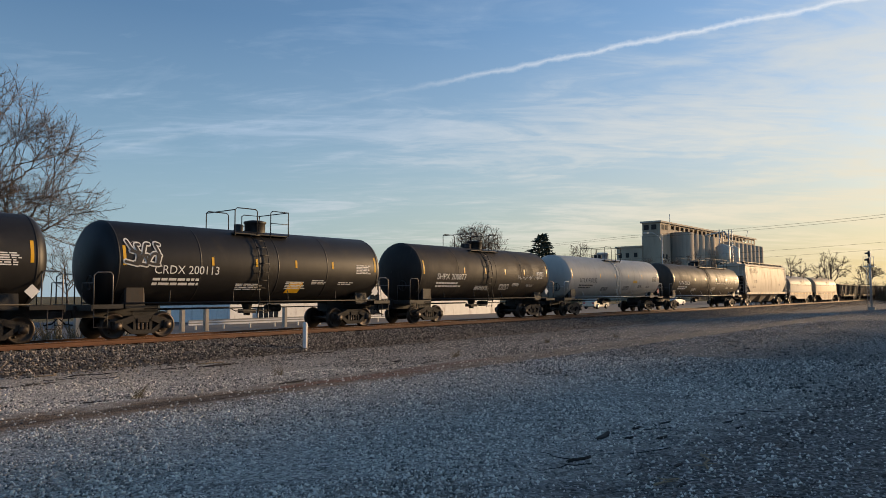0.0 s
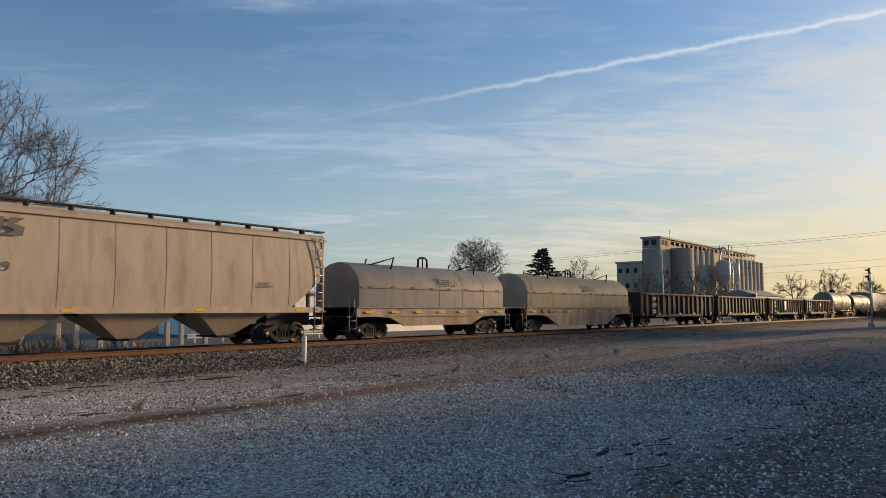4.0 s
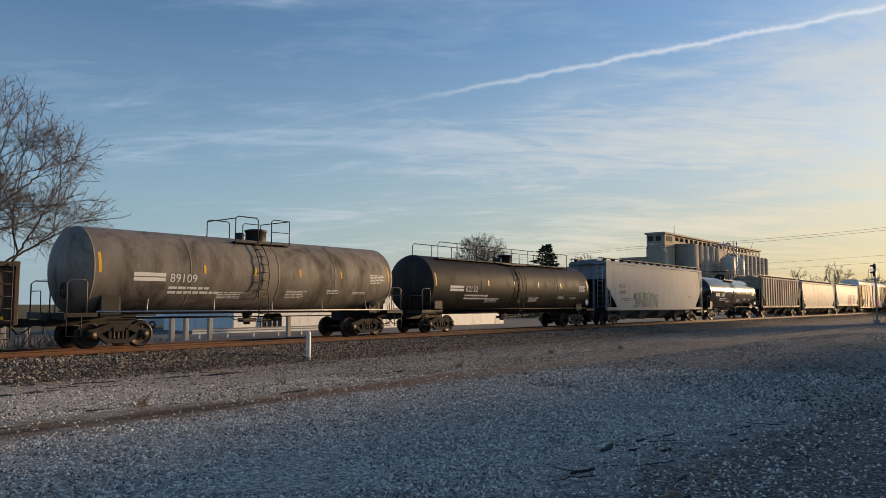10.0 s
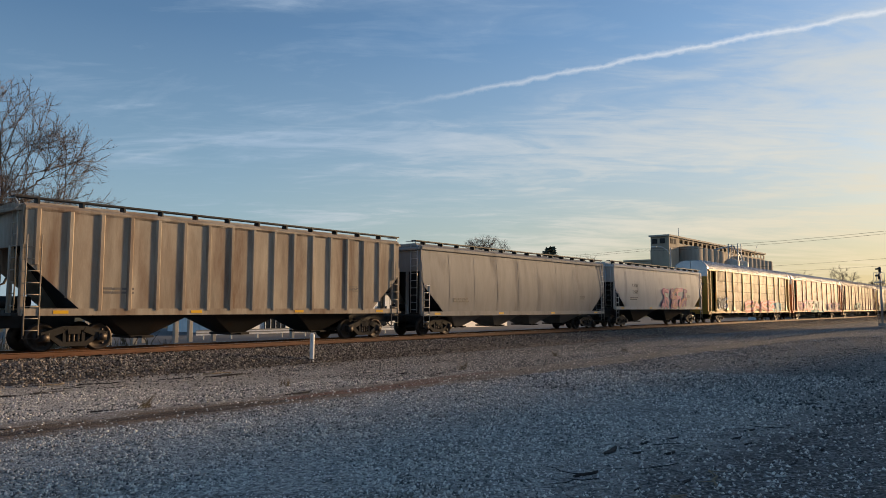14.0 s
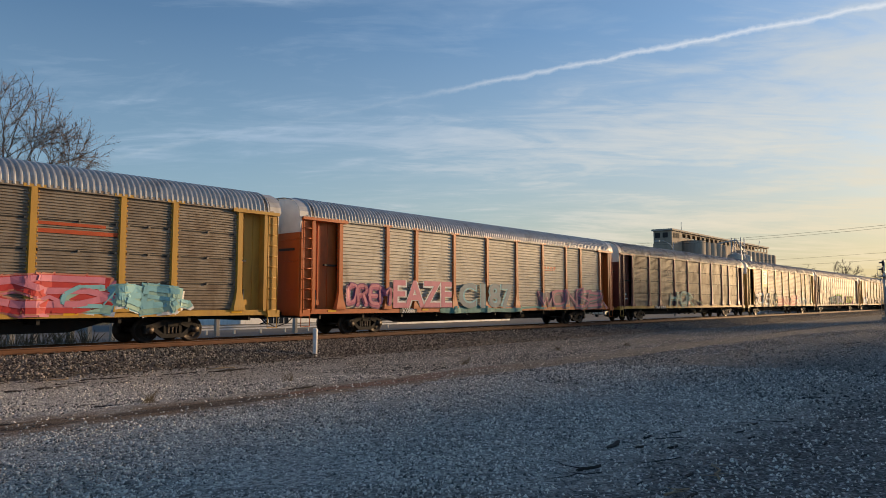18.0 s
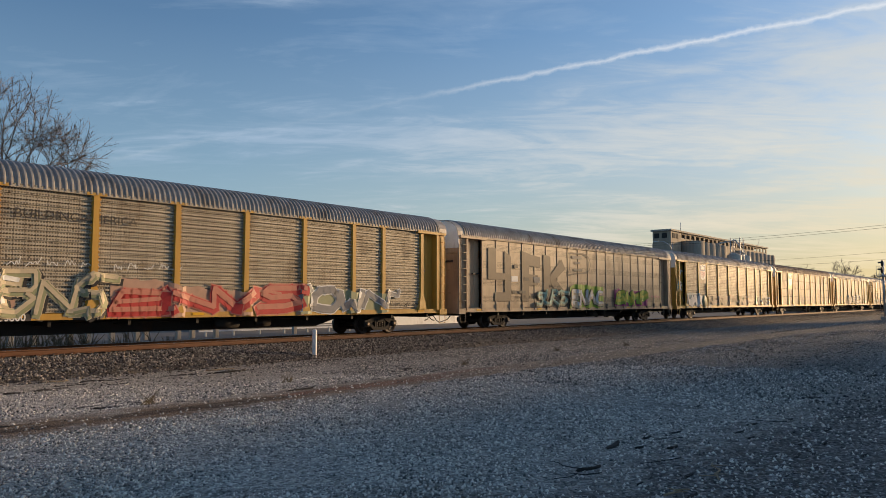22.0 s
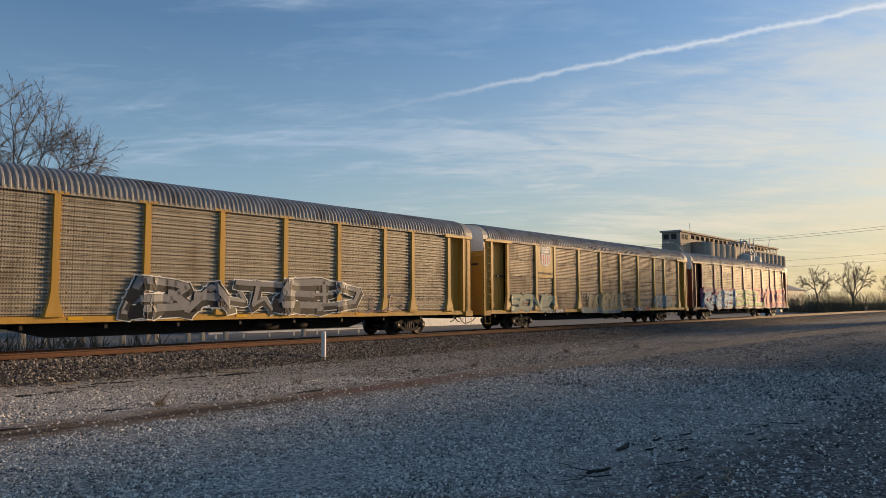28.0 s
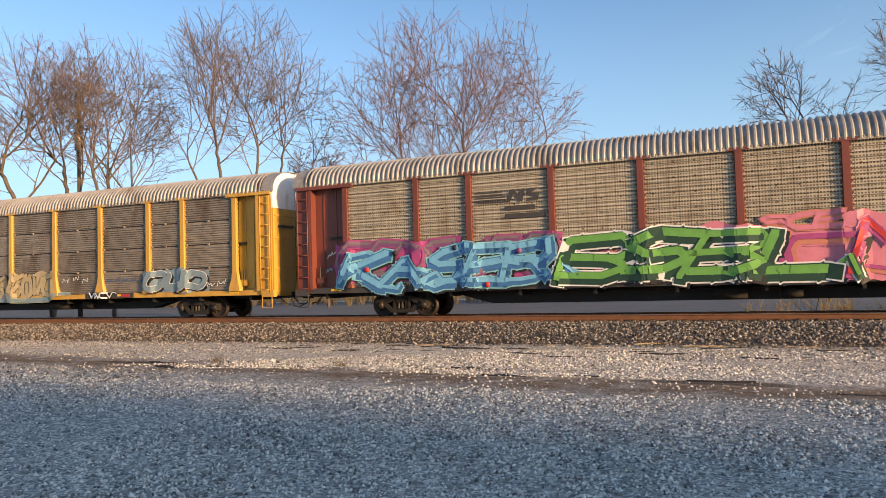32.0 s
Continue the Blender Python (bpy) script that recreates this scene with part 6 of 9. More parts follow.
    for k in range(5):
        x = -body + 1.5 + (2 * body - 3.6) * k / 4
        part("reflector", Build().box(x, x + 0.45, -1.575, -1.563, 1.0, 1.09), "reflector_yellow", car, "yellow reflective strip")
    if extra:
        extra(car, posts, half)
    return car


# ---- ground, track ----
def lay(ob):
    """Turns a part built in (along, across, up) into the world."""
    ob.matrix_basis = Matrix.Rotation(radians(TRACK_YAW), 4, "Z")
    return ob


def steps_out(a, b, near, far):
    """Coordinates that are close together near 0 and stretch to the horizon."""
    out, x, d = [0.0], 0.0, near
    while x < b:
        x += d
        out.append(x)
        d *= 1.12
    neg, x, d = [], 0.0, near
    while x < a:
        x += d
        neg.append(-x)
        d *= 1.12
    return neg[::-1] + out


def build_ground():
    ss = [v + 8.0 for v in steps_out(2600, 2600, 1.2, 0)]
    ls = [v + 10.0 for v in steps_out(2600, 2600, 0.8, 0)]
    rows = []
    for l in ls:
        rows.append([])
        for s in ss:
            z = ground_z(l)
            if -30 < s < 60 and -5 < l < 20:
                z += 0.035 * noise.noise(Vector((s * 0.35, l * 0.5, 0))) + 0.012 * noise.noise(Vector((s * 1.7, l * 1.7, 3)))
            c = ALONG * s + ACROSS * l
            rows[-1].append((c.x, c.y, z))
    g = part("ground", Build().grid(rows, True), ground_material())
    return tagged(g, "gravel lot of grey limestone with brown soil and cinders", "ground", kind="structure")


def rail_mesh():
    b = Build()
    h = 0.17
    prof = [(-0.07, -h), (0.07, -h), (0.07, -h + 0.012), (0.012, -h + 0.03), (0.010, -0.045), (0.036, -0.03), (0.036, -0.006), (0.028, 0.0), (-0.028, 0.0), (-0.036, -0.006), (-0.036, -0.03), (-0.010, -0.045), (-0.012, -h + 0.03), (-0.07, -h + 0.012)]
    b.prism_x(prof, -260, 620)
    return b


def stones(name, label, spots, sizes, mat, rnd_seed, category="gravel"):
    """Many loose stones in one mesh: bent octahedra, each its own island."""
    rng = np.random.default_rng(rnd_seed)
    n = len(spots)
    base = np.array([(1, 0, 0), (-1, 0, 0), (0, 1, 0), (0, -1, 0), (0, 0, 1), (0, 0, -0.6)], float)
    tri = np.array([(0, 2, 4), (2, 1, 4), (1, 3, 4), (3, 0, 4), (2, 0, 5), (1, 2, 5), (3, 1, 5), (0, 3, 5)])
    v = base[None] * rng.uniform(0.6, 1.25, (n, 6, 1)) + rng.uniform(-0.22, 0.22, (n, 6, 3))
    v *= np.asarray(sizes)[:, None, None] * rng.uniform(0.6, 1.2, (n, 1, 3))
    a = rng.uniform(0, 2 * np.pi, n)
    c, s = np.cos(a), np.sin(a)
    x, y = v[..., 0] * c[:, None] - v[..., 1] * s[:, None], v[..., 0] * s[:, None] + v[..., 1] * c[:, None]
    v[..., 0], v[..., 1] = x, y
    v += np.asarray(spots)[:, None, :]
    faces = (tri[None] + (np.arange(n) * 6)[:, None, None]).reshape(-1, 3)
    me = bpy.data.meshes.new(name)
    me.vertices.add(n * 6)
    me.vertices.foreach_set("co", v.reshape(-1))
    me.loops.add(len(faces) * 3)
    me.loops.foreach_set("vertex_index", faces.reshape(-1).astype(np.int32))
    me.polygons.add(len(faces))
    me.polygons.foreach_set("loop_start", np.arange(0, len(faces) * 3, 3, dtype=np.int32))
    me.update(calc_edges=True)
    me.materials.append(mat)
    return tagged(new(name, me), label, category, kind="stuff")


def ballast_height(lat):
    """Profile of the ballast bed."""
    d = abs(lat - TRACK_DIST)
    return 0.02 if d < 2.15 else 0.02 - (d - 2.15) * 0.235


def build_track():
    t = thing("railway_track", "single railway track on dark crushed-stone ballast", "railway track", kind="structure", m=Matrix.Rotation(radians(TRACK_YAW), 4, "Z"))
    c = TRACK_DIST
    lats = [c - 4.3, c - 3.4, c - 2.7, c - 2.15, c - 1.4, c, c + 1.4, c + 2.15, c + 3.0, c + 4.3]
    xs = [-260 + 8.0 * k for k in range(28)] + [-36 + 0.8 * k for k in range(140)] + [76 + 8 * k for k in range(69)]
    rows = [[(x, l, ballast_height(l) - (0.3 if l in (lats[0], lats[-1]) else 0) + (0.05 * noise.noise(Vector((x * 0.9, l * 1.3, 0))) if abs(l - c) > 1.5 else 0)) for l in lats] for x in xs]
    bal = material("ballast_bed", (0.14, 0.115, 0.095), rough=0.95, var=0.45, scale=9.0, bump=1.0, bscale=16.0, dirt=(0.035, 0.03, 0.027), amount=0.5)
    part("ballast", Build().grid(rows), bal, t, "dark brown crushed-stone ballast")
    rm = rail_mesh().mesh("rail")
    for d in (-0.755, 0.755):
        part("rail", rm, "rail_rust", t, "rust-brown steel rail", (0, c + d, RAIL_Z))
        part("rail_head", Build().box(-260, 620, -0.022, 0.022, 0.0005, 0.003), "tread", t, "worn bright running edge", (0, c + d, RAIL_Z))
    tie = Build().box(-0.115, 0.115, -1.3, 1.3, -0.16, 0.0).mesh("tie")
    plate = Build().box(-0.09, 0.09, -0.17, 0.17, 0.0, 0.02).box(-0.06, -0.03, 0.08, 0.11, 0.02, 0.06).box(0.03, 0.06, -0.11, -0.08, 0.02, 0.06).mesh("tie_plate")
    rnd = random.Random(4)
    for k in range(190):
        tp = part("tie", tie, "tie_wood", t, "", (-34 + 0.53 * k, c + rnd.uniform(-0.04, 0.04), 0.045), (0, 0, rnd.uniform(-0.6, 0.6)))
        part("tie_plate", plate, "rail_rust", tp, "", (0, -0.755, 0))
    # loose ballast stones on the near slope and crib
    rng = np.random.default_rng(5)
    n = 60000
    s = np.concatenate([rng.uniform(-34, 24, n * 7 // 10), 24 + 150 * rng.random(n * 3 // 10) ** 1.6])
    l = c - rng.triangular(0.9, 2.5, 4.5, n)
    l[rng.random(n) < 0.08] += 0.0
    z = np.array([max(ballast_height(q), ground_z(q)) for q in l]) + rng.uniform(-0.01, 0.03, n)
    p = np.outer(s, np.array(ALONG)) + np.outer(l, np.array(ACROSS))
    p[:, 2] = z
    sm = stone_material("ballast_stone", (0.028, 0.024, 0.021), (0.46, 0.40, 0.33), (0.14, 0.115, 0.095))
    stones("ballast_stones", "loose dark crushed ballast stones on the track's shoulder", p, rng.uniform(0.022, 0.055, n), sm, 6, "ballast")


def build_gravel():
    rng = np.random.default_rng(9)
    n = 150000
    # denser towards the standpoint
    d = 4.6 + 15.5 * rng.random(n) ** 1.35
    ang = np.radians(rng.uniform(-36, 122, n))
    x, y = -np.sin(ang) * d, np.cos(ang) * d
    lat = x * ACROSS.x + y * ACROSS.y
    s = x * ALONG.x + y * ALONG.y
    keep = (lat < 20.2) & (lat > -3)
    x, y, lat, s, d = x[keep], y[keep], lat[keep], s[keep], d[keep]
    z = np.array([ground_z(q) for q in lat])
    z += np.array([0.035 * noise.noise(Vector((a * 0.35, b * 0.5, 0))) + 0.012 * noise.noise(Vector((a * 1.7, b * 1.7, 3))) if -30 < a < 60 and -5 < b < 20 else 0.0 for a, b in zip(s, lat)])
    p = np.stack([x, y, z + 0.002], 1)
    soil = ((np.abs(lat - 12.0) < 1.3) & (rng.random(len(lat)) < 0.9)) | ((lat < 4.5 - 0.11 * s) & (s > 5.2) & (rng.random(len(lat)) < 0.66))
    p, d = p[~soil], d[~soil]
    sm = stone_material("limestone_chip", (0.09, 0.087, 0.083), (0.98, 0.92, 0.82), (0.54, 0.51, 0.46))
    stones("gravel", "loose grey limestone chips strewn over the lot", p, rng.uniform(0.008, 0.024, len(p)) * (0.8 + 0.035 * d), sm, 10)
    # coarser stones towards the ballast and the crossing
    m = 60000
    s = np.concatenate([rng.uniform(-32, 30, m // 2), 14 + 66 * rng.random(m // 2) ** 1.3])
    lat = rng.uniform(8.5, 20.4, m)
    keep = (np.hypot(s, lat) > 15) & ~((np.abs(lat + np.minimum(s, 0) * 0.15 - 11.8) < 1.2) & (rng.random(m) < 0.92))
    s, lat = s[keep], lat[keep]
    far_s = 13 + 60 * rng.random(26000) ** 1.2
    far_l = rng.uniform(-2.0, 9.5, 26000)
    s, lat = np.concatenate([s, far_s]), np.concatenate([lat, far_l])
    p = np.outer(s, np.array(ALONG)) + np.outer(lat, np.array(ACROSS))
    p[:, 2] = [ground_z(q) + 0.003 for q in lat]
    cm = stone_material("coarse_stone", (0.05, 0.047, 0.044), (0.70, 0.64, 0.56), (0.25, 0.235, 0.215))
    stones("gravel", "coarse mixed stones strewn before the ballast", p, rng.uniform(0.014, 0.042, len(p)), cm, 12)


def marker_post(s, lat, z, h, label):
    t = thing("marker_post", label, "post", "marker posts", m=Matrix.Translation(at(s, lat, z)) @ Matrix.Rotation(radians(TRACK_YAW), 4, "Z"))
    part("shaft", Build().lathe([(-0.25, 0.09), (h - 0.06, 0.09), (h - 0.02, 0.075), (h, 0.03), (h, 0.0)], (0, 0, 0), "z", 14), "white_paint", t)
    part("collar", Build().lathe([(h * 0.97 - 0.1, 0.096), (h * 0.97 - 0.06, 0.096)], (0, 0, 0), "z", 14), "white_paint", t)


def stick(name, label, s, lat, length, r, turn, mat, seed, flat=1.0, category="debris"):
    rnd = random.Random(seed)
    n = 6
    pts = [(-length / 2 + length * k / n, rnd.uniform(-0.06, 0.06) * length, r * 0.7 + rnd.uniform(0, 0.02)) for k in range(n + 1)]
    b = Build().tube(pts, r, 6, r * 0.5)
    for k in range(3):
        q = pts[rnd.randint(1, n - 1)]
        b.tube([q, (q[0] + rnd.uniform(-0.2, 0.3) * length, q[1] + rnd.uniform(-0.25, 0.25) * length, r + 0.02)], r * 0.5, 5, r * 0.2)
    ob = part(name, b, mat)
    ob.matrix_basis = Matrix.Translation(at(s, lat, max(ground_z(lat), ballast_height(lat)) + 0.0)) @ Matrix.Rotation(radians(TRACK_YAW + turn), 4, "Z")
    return tagged(ob, label, category)


def plank(name, label, s, lat, w, seed, category="debris"):
    """One ragged, warped scrap of wood or bark, its edges splintered."""
    rnd = random.Random(seed)
    n = 7
    w *= 0.6
    up, dn = [], []
    bow = rnd.uniform(-0.12, 0.12)
    for k in range(n):
        f = k / (n - 1) * 2 - 1
        half = w * 0.22 * (1 - 0.75 * abs(f) ** 2) * rnd.uniform(0.55, 1.3) + 0.006
        c = bow * w * f * f + rnd.uniform(-0.02, 0.02) * w
        up.append((f * w, c + half, half))
        dn.append((f * w, c - half, half))
    rows = []
    for k in range(n):
        x, h = up[k][0], up[k][2]
        lift = 0.012 + 0.05 * w * rnd.random()
        rows.append([(x, dn[k][1], -0.01), (x, dn[k][1] + h * 0.3, lift * 0.7), (x, (up[k][1] + dn[k][1]) / 2, lift), (x, up[k][1] - h * 0.3, lift * 0.6), (x, up[k][1], -0.01)])
    ob = part(name, Build().grid(rows), "wood_dark")
    ob.matrix_basis = Matrix.Translation(at(s, lat, max(ground_z(lat), ballast_height(lat)))) @ Matrix.Rotation(radians(TRACK_YAW + rnd.uniform(-14, 14)), 4, "Z")
    return tagged(ob, label, category)


def build_litter():
    dark = "dark weathered timber scrap lying on the gravel"
    for k, (s, l, w) in enumerate(((12.7, 19.4, 1.2), (11.2, 19.6, 0.8), (7.0, 18.7, 1.3), (-2.5, 18.9, 1.0), (-6.0, 18.6, 0.8), (2.6, 18.2, 0.7), (17.2, 20.2, 0.8), (-11.5, 18.8, 0.7), (10.2, 12.8, 0.6), (-1.0, 13.2, 0.9), (4.0, 12.4, 0.5), (-6.2, 15.0, 0.6), (-10.1, 14.2, 0.7), (0.9, 11.6, 0.6))):
        plank("timber_scrap", dark, s, l, w, 20 + k)
    for k, (s, l, w) in enumerate(((11.6, 4.4, 0.28), (10.4, 3.2, 0.26), (7.9, 4.0, 0.42), (10.6, 2.3, 0.3), (19.0, 3.1, 0.4), (11.2, 2.9, 0.16), (8.6, 3.9, 0.2), (13.4, 3.0, 0.24), (9.4, 2.9, 0.15))):
        plank("bark_scrap", "curled black bark scrap lying on cinders", s, l, w, 50 + k)
    rnd2 = random.Random(91)
    for k in range(60):
        s = rnd2.uniform(5.6, 19.0)
        l = 4.4 - 0.11 * s - rnd2.uniform(-0.5, 2.6)
        plank("bark_scrap", "small dark bark scrap lying on cinders", s, l, rnd2.uniform(0.06, 0.2), 300 + k)
    for k in range(16):
        s = rnd2.uniform(5.6, 15.0)
        stick("twig_debris", "thin dark twig lying on the gravel", s, 4.6 - 0.11 * s - rnd2.uniform(-0.4, 2.4), rnd2.uniform(0.2, 0.6), 0.006, rnd2.uniform(0, 180), "wood_dark", 400 + k)
    stick("dead_branch", "pale dry branch lying on dark cinders", 7.3, 2.6, 0.7, 0.012, 20, "wood_pale", 3)
    stick("dead_branch", "pale dry branch lying on dark cinders", 6.3, 2.6, 0.35, 0.012, -15, "wood_pale", 4)
    stick("broken_branch", "broken pale branch among the ballast stones", -1.6, 20.6, 1.3, 0.03, 8, "wood_pale", 5)
    stick("broken_branch", "broken pale branch among the ballast stones", 12.8, 20.0, 0.9, 0.028, -12, "wood_pale", 6)
    stick("broken_branch", "broken pale branch among the ballast stones", -3.0, 20.9, 1.0, 0.025, 30, "wood_pale", 7)
    stick("broken_branch", "dark broken branch at the ballast's foot", 3.5, 19.9, 1.6, 0.03, 4, "wood_dark", 8)
    stick("broken_branch", "dark broken branch at the ballast's foot", -8.0, 19.6, 1.5, 0.03, -5, "wood_dark", 9)
    rnd3 = random.Random(123)
    for k in range(46):
        s, l = rnd3.uniform(-15, 20), rnd3.choice((rnd3.gauss(19.2, 0.5), rnd3.gauss(19.2, 0.5), rnd3.gauss(14.0, 0.8)))
        plank("timber_scrap", "small dark weathered timber scrap lying on the gravel", s, l, rnd3.uniform(0.2, 0.75), 500 + k)
    for k in range(22):
        stick("broken_branch", "thin pale broken branch at the ballast's foot", rnd3.uniform(-14, 19), rnd3.gauss(20.3, 0.5), rnd3.uniform(0.4, 1.3), 0.016, rnd3.uniform(-25, 25), rnd3.choice(("wood_pale", "wood_dark")), 560 + k)
    rnd = random.Random(77)
    for k in range(7):
        b = Build()
        for q in range(26):
            a, h = rnd.uniform(0, 6.28), rnd.uniform(0.08, 0.2)
            b.tube([(rnd.uniform(-0.1, 0.1), rnd.uniform(-0.1, 0.1), 0), (math.cos(a) * h * 0.7, math.sin(a) * h * 0.7, h)], 0.004, 3, 0.001, False)
        s, l = ((18.0, 14.3), (11.5, 14.9), (26.5, 16.0), (-9.0, 14.4), (-13.0, 15.0), (7.0, 13.4), (31.0, 15.0))[k]
        g = part("dry_grass_tuft", b, "brush")
        g.matrix_basis = Matrix.Translation(at(s, l, ground_z(l) - 0.01)) @ Matrix.Scale(1.6, 4)
        tagged(g, "tuft of dry straw-coloured grass in the gravel", "grass tuft")


# ---- trees ----
def skeleton_of(rnd, blobs, stems, n, step, gap, lift):
    """Grows limbs that fork again and again, each nearly straight, until they reach the rim of the crown. Returns places and parents."""
    def within(p):
        return any(((p.x - u) / ru) ** 2 + (p.y / ru / 0.85) ** 2 + ((p.z - z) / rz) ** 2 < 1 for u, z, ru, rz in blobs)

    def room(p, d, most):
        k, been = 0.0, within(p)
        while k < most:
            k += 0.4
            now = within(p + d * k)
            if been and not now:
                break
            been = been or now
        return k if been else 0.0

    def off(d, turn, angle):
        u = d.orthogonal().normalized()
        w = d.cross(u)
        return (d * math.cos(angle) + (u * math.cos(turn) + w * math.sin(turn)) * math.sin(angle)).normalized()
    pts, par, todo = [], [], []

    def bud(node, d, length):
        if length > 0.3:
            todo.append((length, node, d))
    for line in stems:
        last, since, turn = -1 if not pts else 0, 0.0, rnd.uniform(0, 6.28)
        for p, q in zip(line, line[1:]):
            p, q = Vector(p), Vector(q)
            k = max(2, int((q - p).length / step))
            d = (q - p).normalized()
            for i in range(k):
                here = p.lerp(q, i / k) + Vector((rnd.gauss(0, 0.03), rnd.gauss(0, 0.03), 0)) * (1 if pts else 0)
                pts.append(here)
                par.append(last)
                last = len(pts) - 1
                since += step
                if since > 2.2 * gap and within(here + Vector((0, 0, 1.2))):
                    since, turn = 0.0, turn + rnd.uniform(1.9, 2.9)
                    e = off(d, turn, rnd.uniform(0.6, 1.2))
                    bud(last, e, room(here, e, 7.0) * rnd.uniform(0.75, 1.0))
        for e in (off(d, turn, 0.14), off(d, turn + 1.6, 0.5), off(d, turn + 3.2, 0.75), off(d, turn + 4.7, 0.45)):
            bud(last, e, room(pts[last], e, 9.0) * rnd.uniform(0.8, 1.0))
    while todo and len(pts) < n:
        todo.sort(key=lambda q: q[0])
        batch, todo = todo[-40:], todo[:-40]
        for length, node, d in batch:
            here, last, since, turn = pts[node].copy(), node, rnd.uniform(0, gap), rnd.uniform(0, 6.28)
            k = max(2, int(length / step))
            for i in range(k):
                d = (d + Vector((rnd.gauss(0, 0.07), rnd.gauss(0, 0.07), rnd.gauss(0, 0.07) + lift * 0.12))).normalized()
                here = here + d * (length / k)
                pts.append(here)
                par.append(last)
                last = len(pts) - 1
                since += step
                if since > gap * rnd.uniform(0.7, 1.3) * (1 + 0.22 * length):
                    since, turn = 0.0, turn + rnd.uniform(1.9, 2.9)
                    e = off(d, turn, rnd.uniform(0.55, 1.0))
                    bud(last, e, min(room(here, e, 6.0) + 0.2, (length * (1.05 - 0.7 * i / k)) * rnd.uniform(0.45, 0.95)))
            if length > 1.0:
                for e in (off(d, turn, 0.30), off(d, turn + 3.1, 0.5)):
                    bud(last, e, min(room(here, e, 3.0) + 0.5, length * 0.4))
    return np.array([tuple(q) for q in pts]), par


def bare_tree(label, spot, blobs, stems, seed, n=900, step=0.34, gap=0.6, fine=0.011, twigs=3, twigmat="twig", lift=0.06, spray=0.55):
    """A leafless tree: limbs that fork again and again into the lobes of its crown, with a fringe of fine twigs.
    blobs: lobes (across, height, half width, half height); stems: lines of (across, depth, height)."""
    rnd = random.Random(seed)
    toward = math.atan2(spot.y, spot.x) - math.pi / 2
    t = thing("bare_tree", label, "tree", "bare trees", m=Matrix.Translation(spot) @ Matrix.Rotation(toward, 4, "Z"))
    pts, par = skeleton_of(rnd, blobs, stems, int(n * 1.55), step, gap, lift)
    kids = [[] for _ in pts]
    for i, q in enumerate(par):
        if q >= 0:
            kids[q].append(i)
    load = [0.0] * len(pts)
    for i in range(len(pts) - 1, -1, -1):
        load[i] = max(load[i], fine ** 2.6)
        if par[i] >= 0:
            load[par[i]] += load[i]
    rad = [v ** (1 / 2.6) for v in load]
    trunk, crown = Build(), Build()

    def limb(build, line):
        ps, rs = [Vector(pts[i]) for i in line], [rad[i] for i in line]
        rs[0] = min(rs[0], rs[1] * 1.25)
        k = 7 if rs[0] > 0.06 else 4 if rs[0] > 0.03 else 3
        vs = []
        for i, q in enumerate(ps):
            d = (ps[min(i + 1, len(ps) - 1)] - ps[max(i - 1, 0)]).normalized()
            u = d.orthogonal().normalized()
            w = d.cross(u)
            vs += [q + (u * math.cos(6.2832 * j / k) + w * math.sin(6.2832 * j / k)) * rs[i] for j in range(k)]
        build.add(vs, [(i * k + j, i * k + (j + 1) % k, (i + 1) * k + (j + 1) % k, (i + 1) * k + j) for i in range(len(ps) - 1) for j in range(k)], k > 4)
    todo = [i for i, q in enumerate(par) if q < 0]
    while todo:
        i = todo.pop()
        line = [i] if par[i] < 0 else [par[i], i]
        while kids[i]:
            best = max(kids[i], key=lambda c: load[c])
            todo += [c for c in kids[i] if c != best]
            if (rad[best] < 0.045) != (rad[line[-1]] < 0.045) and len(line) > 1:
                limb(trunk if rad[line[-1]] >= 0.045 else crown, line)
                line = [i]
            i = best
            line.append(i)
        if len(line) > 1:
            limb(trunk if rad[line[-1]] >= 0.045 else crown, line)
    # fringe of short twigs along the thin branches
    gen = np.random.default_rng(seed + 900)
    thin = np.array([i for i, r in enumerate(rad) if r < fine * 2.0 and par[i] >= 0])
    if len(thin) and twigs:
        src = np.repeat(thin, twigs)
        run = pts[src] - pts[np.array(par)[src]]
        run /= np.maximum(1e-6, np.linalg.norm(run, axis=1))[:, None]
        d = run * 0.7 + gen.normal(0, 0.55, run.shape) + (0, 0, 0.12)
        d /= np.linalg.norm(d, axis=1)[:, None]
        a = pts[src] - run * gen.uniform(0, step, (len(src), 1))
        tip = a + d * spray * gen.uniform(0.35, 1.0, (len(src), 1))
        side = np.cross(d, gen.normal(0, 1, d.shape))
        side /= np.linalg.norm(side, axis=1)[:, None]
        up = np.cross(d, side)
        r = fine * 0.75
        ring = np.stack([a + side * r, a - side * r * 0.5 + up * r * 0.87, a - side * r * 0.5 - up * r * 0.87, tip], 1).reshape(-1, 3)
        o = np.arange(len(src)) * 4
        crown.add(ring.tolist(), [(int(k) + p, int(k) + q, int(k) + 3) for k in o for p, q in ((0, 1), (1, 2), (2, 0))])
    part("trunk", trunk, "bark", t)
    part("crown", crown, twigmat, t, "leafless twigs")
    return t


